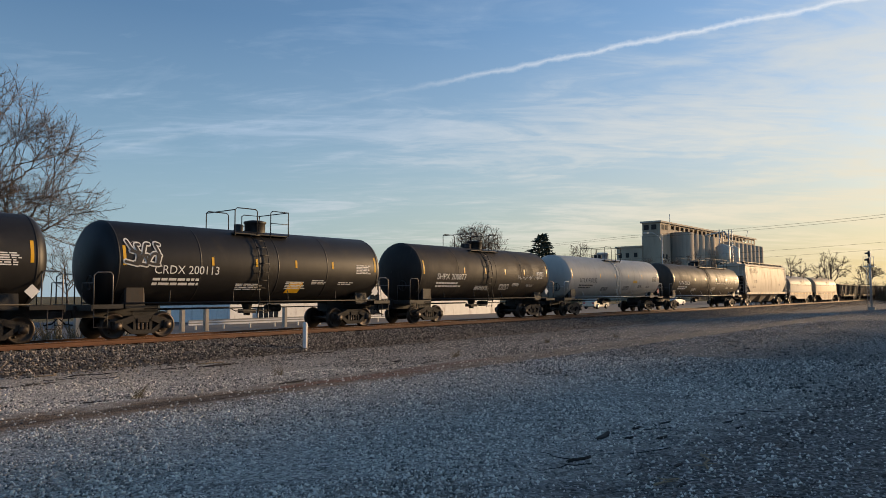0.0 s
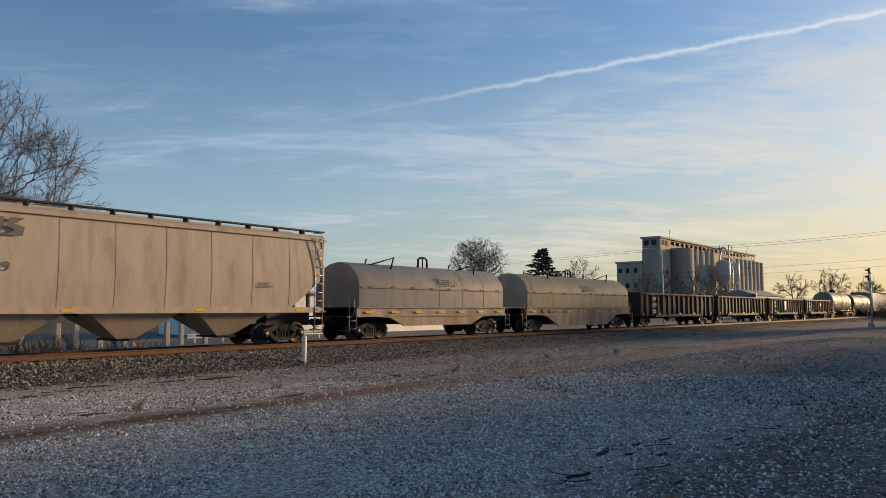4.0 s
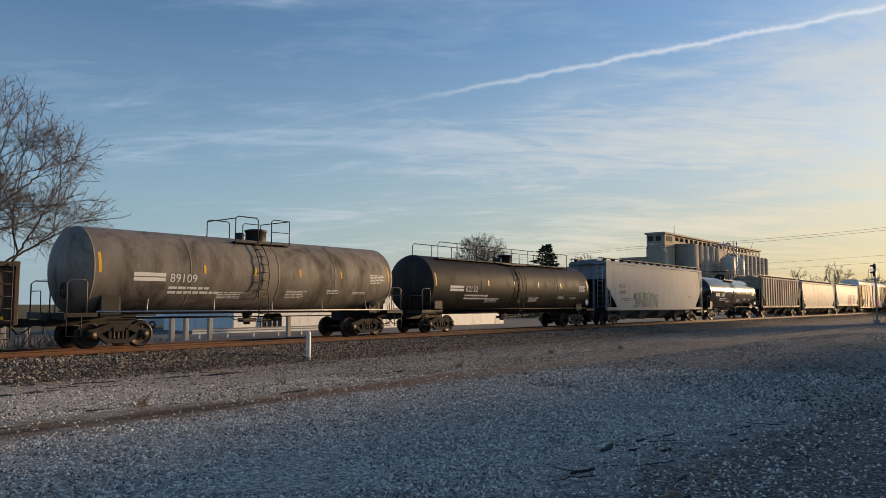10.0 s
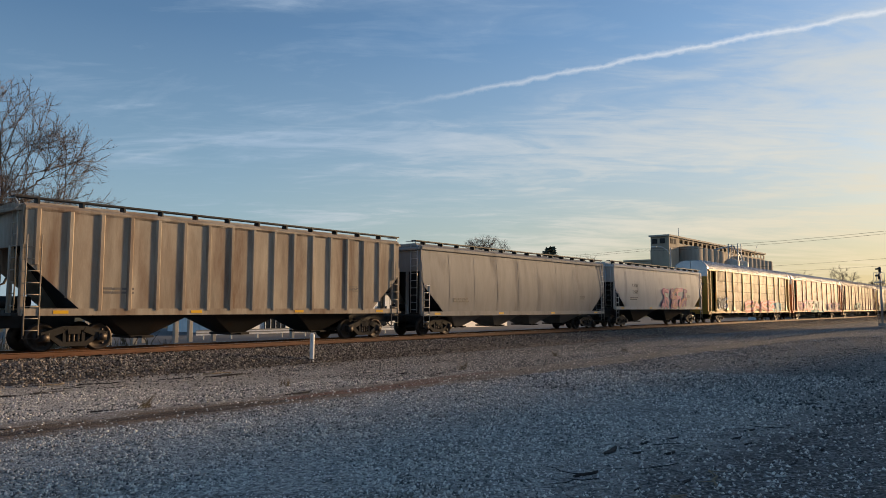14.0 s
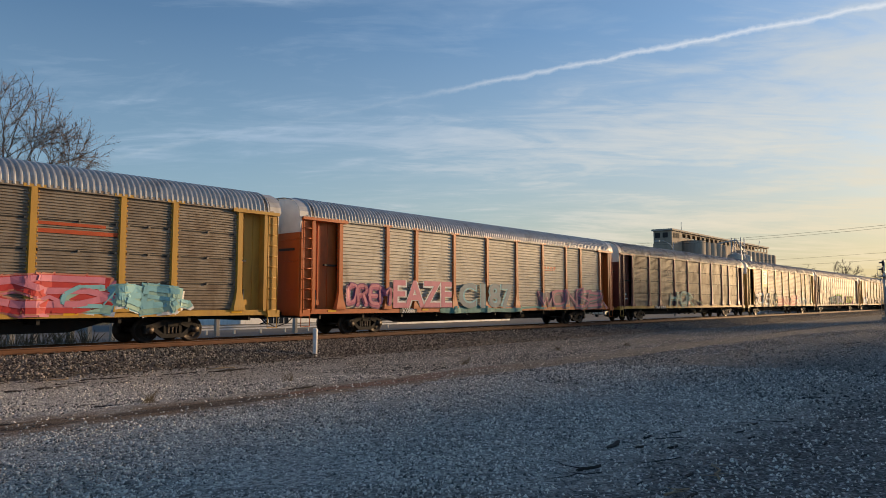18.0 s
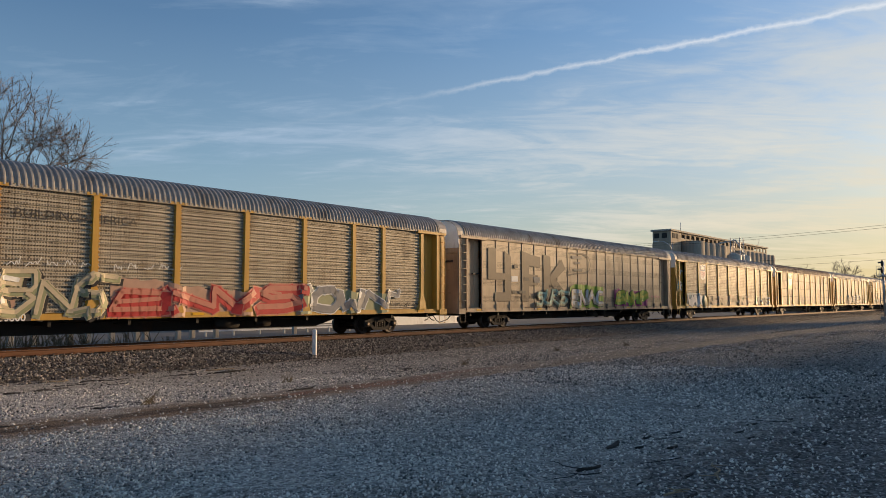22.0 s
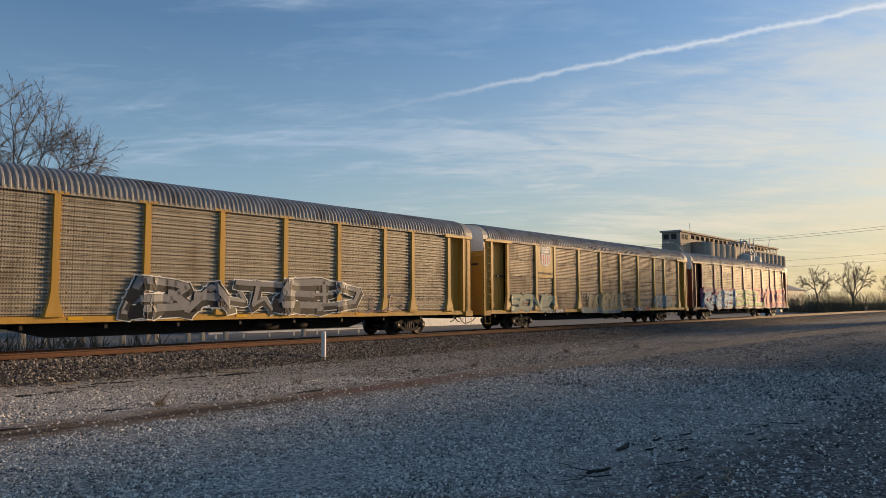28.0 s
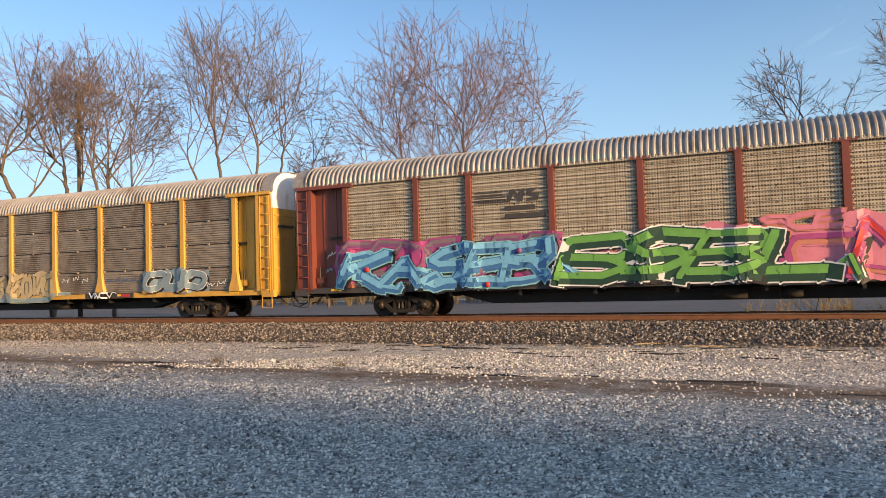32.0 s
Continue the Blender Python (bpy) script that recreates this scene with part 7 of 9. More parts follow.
def far_tree(yaw, dist, height, seed, label="distant leafless tree on the skyline"):
    """A smaller leafless tree with a few lobes chosen by its seed."""
    rnd = random.Random(seed)
    w = height * 0.42
    lobes = [(rnd.uniform(-0.5, 0.5) * w, height * rnd.uniform(0.55, 0.75), w * rnd.uniform(0.45, 0.75), height * rnd.uniform(0.18, 0.27)) for _ in range(4)] + [(0, height * 0.72, w * 0.6, height * 0.28)]
    k = height / 12
    bare_tree(label, bearing(yaw, dist, -0.5), lobes, [[(0, 0, 0), (rnd.uniform(-0.3, 0.3), 0, height * 0.3)]], seed, 520, 0.42 * k, 0.55 * k, 0.00013 * dist, 3, spray=1.0 * k)


def conifer(spot, height, seed):
    rnd = random.Random(seed)
    t = thing("conifer", "dark green conifer standing beyond the railway", "tree", m=Matrix.Translation(spot))
    part("trunk", Build().tube([(0, 0, -0.4), (0, 0, height * 0.97)], height * 0.022, 8, 0.02), "bark", t)
    b = Build()
    z = height * 0.08
    while z < height * 0.99:
        k = 1 - z / height
        reach = height * 0.62 * (k ** 0.85) + 0.2
        for i in range(int(5 + 6 * k)):
            a = rnd.uniform(0, 6.28)
            l = reach * rnd.uniform(0.6, 1.12)
            tip = Vector((math.cos(a) * l, math.sin(a) * l, z - l * 0.12 + rnd.uniform(-0.1, 0.3)))
            root = Vector((0, 0, z))
            for m in range(9):
                f = 0.25 + 0.75 * m / 8
                c = root.lerp(tip, f) + Vector((0, 0, -0.25 * math.sin(f * 3) * l * 0.2))
                for _ in range(2):
                    d = Vector((math.cos(a) * 0.6 + rnd.uniform(-0.9, 0.9), math.sin(a) * 0.6 + rnd.uniform(-0.9, 0.9), rnd.uniform(-0.5, 0.35))).normalized()
                    s = height * 0.045 * rnd.uniform(0.7, 1.3)
                    w = d.orthogonal().normalized() * s * 0.28
                    b.add([c - w, c + w, c + d * s + w * 0.3, c + d * s - w * 0.3], [(0, 1, 2, 3)])
        z += height * 0.028
    part("crown", b, "needles", t, "drooping needle sprays")


def brush_belt(name, label, line, height, n, seed):
    """Scrubby undergrowth along a line of places."""
    rnd = random.Random(seed)
    b = Build()
    for k in range(n):
        f = rnd.random() * (len(line) - 1)
        i = int(f)
        p = line[i].lerp(line[i + 1], f - i) + Vector((rnd.uniform(-4, 4), rnd.uniform(-4, 4), 0))
        h = height * rnd.uniform(0.3, 1.0)
        for q in range(5):
            d = Vector((rnd.uniform(-0.5, 0.5), rnd.uniform(-0.5, 0.5), 1))
            b.tube([p, p + d * h * 0.5, p + d * h + Vector((rnd.uniform(-0.3, 0.3), rnd.uniform(-0.3, 0.3), 0)) * h], 0.03, 3, 0.008, False)
    return tagged(part(name, b, "brush"), label, "brush", kind="stuff")


# ---- buildings and street things ----
def grain_elevator():
    """Concrete elevator: headhouse, two rows of silos, gallery along the top."""
    t = thing("grain_elevator", "old grey concrete grain elevator with silos and rooftop gallery", "grain elevator", m=Matrix.Rotation(radians(TRACK_YAW), 4, "Z"))
    L0, L1, zg = 84.5, 90.2, -0.45
    for s, r, sp, n, top in ((218.4, 3.9, 0, 1, 20.5), (225.0, 3.1, 5.2, 4, 20.5), (263.5, 2.5, 4.95, 8, 20.0)):
        for k in range(n):
            for lat in (L0 - 1.2, L1 + 1.6):
                part("silo", shared("silo_%d" % round(r * 10), lambda: Build().lathe([(0.0, r), (top, r), (top, r - 0.15), (top + 0.3, r - 0.15), (top + 0.3, 0.0)], (0, 0, 0), "z", 24)), "concrete", t, "", (s + sp * k, lat, zg))
    part("work_house", Build().box(243.6, 260.8, L0 - 0.6, L1 + 0.6, zg, 20.0), "concrete", t, "plain concrete bay between the silo rows")
    # open-sided gallery: sill and lintel walls joined by piers
    gal = part("gallery", Build().box(213, 302, L0 + 0.3, L1 - 0.3, 20.2, 20.5), "concrete", t, "long rooftop gallery")
    for y in (L0 + 0.3, L1 - 0.5):
        part("sill_wall", Build().box(213, 302, y, y + 0.2, 20.504, 21.2), "concrete", gal)
        part("lintel_wall", Build().box(213, 302, y, y + 0.2, 22.45, 22.9), "concrete", gal)
        for k in range(23):
            u = 213 + 4.0 * k
            part("pier", shared("gallery_pier", lambda: Build().box(0, 1.4, 0, 0.2, 21.2, 22.45)), "concrete", gal, "", (u, y, 0))
    part("gallery_roof", Build().box(212, 302.6, L0 - 0.3, L1 + 0.3, 22.9, 23.4), "concrete_light", t)
    head = part("headhouse", Build().box(205.5, 213, L0, L1, zg, 22.9), "concrete", t, "tall headhouse")
    part("headhouse_roof", Build().box(204.9, 213.4, L0 - 0.4, L1 + 0.4, 22.9, 23.4), "concrete_light", t)
    for y0 in (L0 + 1.2, L0 + 3.6):
        part("window", Build().box(205.42, 205.52, y0, y0 + 1.6, 20.8, 22.3), "opening_dark", head)
    for s in (206.6, 209.2):
        part("window", Build().box(s, s + 1.8, L0 - 0.08, L0 + 0.02, 20.8, 22.3), "opening_dark", head)
        part("window", Build().box(s, s + 1.2, L0 - 0.08, L0 + 0.02, 12.0, 13.4), "opening_dark", head)
    ann = part("annex", Build().box(205, 214, L1 + 0.02, L1 + 8.3, zg, 15.6).box(204.6, 214.4, L1 + 0.02, L1 + 8.6, 15.6, 16.1), "concrete", t, "lower annex block")
    for z in (4.0, 8.0, 12.6):
        for y in (L1 + 1.5, L1 + 4.2, L1 + 6.6):
            part("window", Build().box(204.92, 205.02, y, y + 1.1, z, z + 1.4), "opening_dark", ann)
    part("low_wing", Build().box(204, 214, L1 + 8.3, L1 + 20, zg, 9.2).box(203.6, 214.4, L1 + 8.3, L1 + 20.4, 9.2, 9.6), "concrete_light", t)
    for y in (L1 + 10, L1 + 13, L1 + 16):
        part("window", Build().box(203.93, 204.03, y, y + 1.8, 5.5, 7.4), "opening_dark", t)
    # steel leg tower and small bins before the row
    tw = Build()
    for s in (240, 243.4):
        for y in (L0 - 9, L0 - 6):
            tw.tube([(s, y, zg), (s, y  , 22.6)], 0.16, 6)
    for z in range(2, 21, 3):
        tw.tube([(240, L0 - 9, z), (243.4, L0 - 6, z + 1.5)], 0.08, 5).tube([(240, L0 - 9, z), (243.4, L0 - 9, z)], 0.08, 5).tube([(240, L0 - 6, z), (243.4, L0 - 6, z)], 0.08, 5)
    part("leg_tower", tw, "galvanised", t, "steel elevator leg tower")
    for s in (237.0, 246.4):
        part("steel_bin", Build().lathe([(9.0, 0.4), (11.0, 2.3), (16.6, 2.3), (17.5, 0.5), (17.5, 0.0)], (s, L0 - 8, 0), "z", 20), "panel_silver", t, "small steel bin")
        b = Build()
        for a in range(4):
            b.tube([(s + 1.9 * math.cos(a * 1.57 + 0.8), L0 - 8 + 1.9 * math.sin(a * 1.57 + 0.8), zg), (s + 1.9 * math.cos(a * 1.57 + 0.8), L0 - 8 + 1.9 * math.sin(a * 1.57 + 0.8), 11.2)], 0.12, 5)
        part("bin_leg", b, "galvanised", t)
    part("spout", Build().tube([(242, L0 - 7, 22), (246.4, L0 - 8, 17.6)], 0.25, 8).tube([(242, L0 - 7, 22), (238, L0 - 1, 20.6)], 0.25, 8), "galvanised", t)
    for s in (218.0, 296.0):
        part("mast", Build().tube([(s, L0 + 2, 23.2), (s + (3 if s > 250 else 0), L0 + 2, 26.5)], 0.09, 5), "galvanised", t)
    part("shed", Build().box(222, 250, L0 - 22, L0 - 13, zg, 5.6).prism_x([(L0 - 22.4, 5.6), (L0 - 9.6, 5.6), (L0 - 17.5, 7.4)], 221.6, 250.4), "grey_hopper", t)


def low_building():
    t = thing("low_building", "long low white-walled building behind the track", "building", m=Matrix.Rotation(radians(TRACK_YAW), 4, "Z"))
    zg = -0.45
    for a, b in ((31.0, 41.2), (45.0, 66.0)):
        w = part("wall", Build().box(a, b, 46, 56, zg, 2.9), "white_paint", t, "white painted wall")
        part("roof", Build().box(a - 0.3, b + 0.3, 45.6, 56.4, 2.9, 3.1), "roof_grey", t)
    fr = part("window", Build().box(33.4, 35.4, 45.9, 46.0, -0.3, 0.75), "glass_dark", t, "dark gridded window")
    for k in range(5):
        part("window_bar", Build().box(33.4 + 0.48 * k, 33.45 + 0.48 * k, 45.86, 45.9, -0.3, 0.75), "white_paint", fr)
    part("door", Build().box(45.6, 46.7, 45.9, 46.0, zg, 1.7), "glass_dark", t)
    part("link_wall", Build().box(41.2, 45.0, 50, 50.3, zg, 2.6), "shield_blue", t, "blue painted wall in shade")


def bollards():
    proto = None
    rnd = random.Random(8)
    for k, s in enumerate((12.9, 14.4, 15.6, 16.9, 17.7, 19.2, 20.3, 21.6, 22.9, 24.3, 30.2)):
        m = Matrix.Translation(at(s, 38.6 + rnd.uniform(-0.8, 0.8), -0.45)) @ Matrix.Rotation(radians(TRACK_YAW), 4, "Z")
        if proto is None:
            proto = thing("concrete_post", "square weathered concrete post beside the lot", "post", "concrete posts", m=m)
            part("shaft", Build().box(-0.13, 0.13, -0.13, 0.13, -0.2, 1.32, 0.03), "concrete_light", proto)
            part("cap", Build().box(-0.11, 0.11, -0.11, 0.11, 1.32, 1.37, 0.03), "concrete_light", proto)
        else:
            copy_thing(proto, m)
    lot = part("asphalt_lot", Build().box(-120, 260, 31.0, 62.0, -0.47, -0.44), "asphalt")
    tagged(lay(lot), "grey asphalt lot and street behind the railway", "road", kind="structure")
    g = thing("guard_rail", "low steel guard rail along the asphalt lot", "guard rail", m=Matrix.Rotation(radians(TRACK_YAW), 4, "Z"))
    for k in range(9):
        part("post", Build().box(24.5 + 2 * k, 24.6 + 2 * k, 40.0, 40.1, -0.5, 0.15), "galvanised", g)
    part("beam", Build().prism_x([(39.93, -0.15), (39.98, -0.05), (39.93, 0.02), (39.98, 0.1), (39.93, 0.18), (39.96, 0.18), (40.0, 0.1), (39.96, 0.02), (40.0, -0.05), (39.96, -0.15)], 24, 41.5), "galvanised", g)


def vehicle(name, label, mat, m, pickup=False):
    """A parked or driving road car: body, cabin, glass, wheels and lights. It points along +x."""
    t = thing(name, label, "pickup truck" if pickup else "car", m=m)
    L = 2.75 if pickup else 2.25
    body = [(-L, 0.42), (-L, 0.95), (-L + 0.1, 1.0), (L - 1.35, 1.0), (L - 0.15, 0.88), (L, 0.62), (L, 0.38), (L - 0.4, 0.3), (-L + 0.4, 0.3)]
    part("body", Build().prism_y(body, -0.9, 0.9), mat, t)
    cab = [(-0.55, 0.99), (-0.4, 1.7), (0.65, 1.7), (1.4, 0.99)] if pickup else [(-1.7, 0.99), (-1.1, 1.42), (0.3, 1.42), (1.05, 0.99)]
    c = part("cabin", Build().prism_y(cab, -0.78, 0.78), mat, t)
    k = 0.9
    cx, cz = sum(p[0] for p in cab) / 4, sum(p[1] for p in cab) / 4 + 0.02
    win = [(cx + (x - cx) * 0.86, cz + (z - cz) * 0.72) for x, z in cab]
    for y in (-0.79, 0.79):
        part("window", Build().prism_y(win, y - 0.006, y + 0.006), "glass_dark", c)
    part("windscreen", Build().add([(cab[2][0] + 0.05, -0.68, cab[2][1] - 0.06), (cab[2][0] + 0.05, 0.68, cab[2][1] - 0.06), (cab[3][0] - 0.03, 0.72, cab[3][1] + 0.06), (cab[3][0] - 0.03, -0.72, cab[3][1] + 0.06)], [(0, 1, 2, 3)]), "glass_dark", c)
    if pickup:
        part("cargo_bed", Build().box(-L + 0.05, -0.6, -0.88, 0.88, 0.95, 1.06), mat, t)
    for x in (-L + 0.95, L - 0.95):
        for y in (-0.86, 0.86):
            w = part("wheel", Build().lathe([(-0.11, 0.2), (-0.11, 0.34), (0.11, 0.34), (0.11, 0.2), (0.08, 0.0)], (x, y, 0.34), "y", 18), "rubber", t)
            part("rim", Build().lathe([(-0.115, 0.0), (-0.115, 0.2), (0.115, 0.2), (0.115, 0.0)], (x, y, 0.34), "y", 14), "galvanised", w)
    for y in (-0.65, 0.65):
        part("headlight", Build().box(L - 0.06, L + 0.01, y - 0.18, y + 0.18, 0.66, 0.8), "mark_white", t)
        part("tail_light", Build().box(-L - 0.01, -L + 0.03, y - 0.15, y + 0.15, 0.72, 0.9), "shield_red", t)
    return t


def crossing_signal(yaw, dist, height, label, gate=False):
    t = thing("railway_signal", label, "railway signal", m=Matrix.Translation(bearing(yaw, dist, -0.45)) @ Matrix.Rotation(radians(TRACK_YAW - 90), 4, "Z"))
    part("base", Build().box(-0.35, 0.35, -0.35, 0.35, 0, 0.5, 0.05), "concrete_light", t)
    part("mast", Build().tube([(0, 0, 0.4), (0, 0, height)], 0.11, 10), "galvanised", t)
    if gate:
        part("gate_box", Build().box(-0.4, 0.4, -0.35, 0.35, 0.9, 1.7, 0.05), "galvanised", t)
        part("crossbuck", Build().tube([(0, -0.5, height - 1.0), (0, 0.5, height)], 0.07, 4).tube([(0, 0.5, height - 1.0), (0, -0.5, height)], 0.07, 4), "mark_white", t)
    else:
        part("platform", Build().box(-0.5, 0.5, -0.9, 0.5, height - 1.7, height - 1.62).tube([(-0.5, -0.9, height - 1.65), (-0.5, -0.9, height - 0.6), (0.5, -0.9, height - 0.6), (0.5, -0.9, height - 1.65)], 0.03, 5), "galvanised", t)
        part("ladder", ladder(-0.2, 0.2, 0.5, height - 0.6, 0.4, 0.4, 0.02), "galvanised", t)
    for k, z in enumerate((height - 0.25, height - 1.0)):
        h = part("signal_head", Build().lathe([(-0.12, 0.0), (-0.12, 0.32), (0.05, 0.34), (0.05, 0.0)], (0, 0.0 if gate else -0.35 * (k + 0.4), z), "x", 16), "steel_dark", t)
        part("hood", Build().lathe([(-0.42, 0.17), (-0.12, 0.17)], (0, 0.0 if gate else -0.35 * (k + 0.4), z), "x", 12, True, 0, 180), "steel_dark", h)


def utility_pole(spot, height, label, arms=2):
    t = thing("utility_pole", label, "utility pole", m=Matrix.Translation(spot) @ Matrix.Rotation(radians(10), 4, "Z"))
    part("pole", Build().tube([(0, 0, -0.4), (0, 0, height)], 0.15, 8, 0.1), "tie_wood", t)
    for k in range(arms):
        z = height - 0.4 - 1.1 * k
        a = part("crossarm", Build().box(-1.2, 1.2, -0.06, 0.06, z - 0.07, z + 0.07), "tie_wood", t)
        for x in (-1.1, -0.5, 0.5, 1.1):
            part("insulator", Build().lathe([(z + 0.07, 0.05), (z + 0.2, 0.06), (z + 0.24, 0.0)], (x, 0, 0), "z", 8), "galvanised", a)


def wire(a, b, sag, r, label):
    pts = []
    for k in range(25):
        f = k / 24
        p = a.lerp(b, f)
        p.z -= sag * 4 * f * (1 - f)
        pts.append(p)
    tagged(part("overhead_wire", Build().tube(pts, r, 4), "rubber"), label, "wire", "overhead wires")


def ray(yaw, el, z):
    """The place at height z on a line of sight."""
    return bearing(yaw, (z - EYE) / math.tan(radians(el)), z)


def street_lamp(yaw, dist, h):
    t = thing("street_lamp", "steel street lamp with a curved arm", "street lamp", m=Matrix.Translation(bearing(yaw, dist, -0.45)))
    part("pole", Build().tube([(0, 0, 0), (0, 0, h)], 0.10, 8, 0.06), "galvanised", t)
    part("arm", Build().tube([(0, 0, h - 1.2), (-0.5, 0, h - 0.3), (-1.4, 0, h + 0.2), (-2.2, 0, h + 0.2)], 0.05, 6), "galvanised", t)
    part("lamp_head", Build().prism_z([(-2.8, -0.15), (-2.2, -0.18), (-2.0, 0.0), (-2.2, 0.18), (-2.8, 0.15)], h + 0.1, h + 0.26), "galvanised", t)


def build_surroundings():
    grain_elevator()
    low_building()
    bollards()
    # unseen long block, added behind the standpoint to cast the lot's shade
    w = thing("warehouse", "unseen long plain block added to shade the gravel lot", "building", m=Matrix.Translation(at(60, -9.0)) @ Matrix.Rotation(radians(TRACK_YAW - 5.5), 4, "Z"))
    part("wall", Build().box(-47, 170, -15, 0.0, -0.3, 9.45), "grey_hopper", w)
    part("roof", Build().prism_x([(-15.4, 9.45), (0.1, 9.45), (-7.5, 10.3)], -47.4, 170.4), "roof_grey", w)
    # unseen tall block, added to shade one stretch of track and train
    tw = thing("storage_tower", "unseen plain tower added to shade a stretch of the train", "building", m=Matrix.Rotation(radians(TRACK_YAW), 4, "Z"))
    part("wall", Build().box(150, 164, -16, -10.5, -0.45, 22.6), "concrete", tw)
    part("roof", Build().box(149.6, 164.4, -16.4, -10.1, 22.6, 23.1), "concrete_light", tw)
    marker_post(6.04, 21.3, -0.50, 1.05, "round white marker post at the foot of the ballast")
    marker_post(17.66, 21.3, -0.33, 1.0, "round white marker post at the foot of the ballast")
    crossing_signal(-30.2, 92, 6.6, "steel railway signal mast with platform beside the track")
    crossing_signal(-22.9, 104, 4.2, "crossing gate mast beyond the track", True)
    sh = thing("relay_case", "white metal relay case beside the crossing", "cabinet", m=Matrix.Translation(bearing(-22.2, 108, -0.45)) @ Matrix.Rotation(radians(TRACK_YAW), 4, "Z"))
    part("case", Build().box(-0.9, 0.9, -0.6, 0.6, 0, 1.9), "white_paint", sh)
    part("case_roof", Build().prism_y([(-1.0, 1.9), (1.0, 1.9), (0, 2.1)], -0.7, 0.7), "white_paint", sh)
    street_lamp(-16.4, 112, 11.0)
    utility_pole(bearing(2.87, 140, -0.45), 10.4, "wooden utility pole with two crossarms")
    utility_pole(bearing(8.6, 150, -0.45), 8.6, "wooden utility pole beyond the lots", 1)
    utility_pole(bearing(-33.5, 75, -0.45), 10.4, "wooden utility pole with two crossarms")
    for dz in (0.0, -0.25):
        wire(ray(7.3, 2.79, 9.0) + Vector((0, 0, dz)), ray(-14.2, 4.48, 9.0) + Vector((0, 0, dz)), 0.3, 0.014, "thin dark overhead wire in the sky")
        wire(ray(-14.2, 4.48, 9.0) + Vector((0, 0, dz)), ray(-33.5, 5.45, 9.0) + Vector((0, 0, dz)), 0.3, 0.014, "thin dark overhead wire in the sky")
    for a, b, h in ((3.12, 3.52, 9.0), (2.72, 3.02, 8.0)):
        wire(ray(-12.0, a - 0.55, h), ray(-36, b + 0.12, h), 0.3, 0.017, "thin dark overhead wire in the sky")
    # trees beyond the track
    STAND = Vector((-0.7, -0.17, 0))
    broad = "broad leafless tree with a rounded twiggy crown"
    bare_tree(broad, bearing(36.0, 46, -0.5), [(-3.3, 13.4, 2.7, 2.6), (-0.3, 13.4, 1.6, 2.0), (2.8, 12.8, 2.1, 2.3), (4.9, 10.4, 2.5, 1.7), (-4.0, 10.0, 2.8, 2.4), (5.0, 6.8, 3.4, 2.0), (0.3, 10.2, 2.4, 2.0), (1.5, 7.6, 3.0, 2.0)],
              [[(-1.2, 0, 0), (-1.4, 0, 2.2), (-2.4, 0.1, 9.0), (-3.0, 0, 12.0)], [(-1.2, 0, 0.6), (0.6, 0.5, 4.5), (-0.6, 0, 9.5)], [(-1.2, 0, 0.6), (1.2, -0.6, 3.4), (2.2, 0, 8.5)], [(-1.2, 0, 0.4), (2.4, 0.4, 3.4), (4.5, 0, 7.5)], [(-1.2, 0, 0.5), (2.2, -0.4, 4.2), (5.4, 0, 6.4)], [(-1.2, 0, 1.5), (1.6, 0.6, 7.0), (4.2, 0.2, 9.6)]], 11, 5200, 0.26, 0.30, 0.0095, 3, spray=0.6)
    bare_tree("slender leafless tree with arching upright limbs", bearing(47.6, 47, -0.5), [(-1.6, 12.0, 1.5, 2.3), (-0.3, 11.6, 1.2, 2.2), (2.0, 11.6, 1.0, 2.4), (-3.2, 9.8, 1.2, 0.9)],
              [[(0.9, 0, 0), (0.8, 0, 4.0), (-0.5, 0, 9.5)], [(0.9, 0, 0), (1.6, 0.2, 5.0), (1.8, 0, 9.5)]], 13, 1300, 0.28, 0.34, 0.010, 3, spray=0.6)
    bare_tree("leafless maple with reddish buds and fanned limbs", STAND + bearing(73.3, 43, -0.5), [(0.2, 12.9, 6.2, 6.0), (6.9, 11.5, 2.6, 1.9), (-5.2, 11.4, 2.9, 3.4), (-3.4, 15.6, 2.4, 2.5), (3.4, 15.6, 2.8, 2.4), (5.0, 8.6, 3.4, 1.8)],
              [[(-0.6, 0, 0), (-0.5, 0, 2.0), (-0.9, 0.3, 7.5)], [(-0.6, 0, 1.2), (-1.9, -0.5, 6.5), (-3.0, 0, 9.5)], [(-0.6, 0, 1.2), (0.5, 0.5, 7.0), (0.9, 0.3, 10.0)], [(-0.6, 0, 1.0), (1.4, -0.4, 5.5), (3.4, 0, 9.0)], [(-0.6, 0, 1.0), (-2.4, 0.6, 4.5), (-5.0, 0, 9.0)], [(-0.6, 0, 1.0), (2.6, 0.4, 6.2), (6.2, 0, 10.6)]], 14, 6500, 0.3, 0.35, 0.0095, 3, "twig_bud", 0.12, 0.45)
    low_fork = "tall leafless tree forking low into upright limbs"
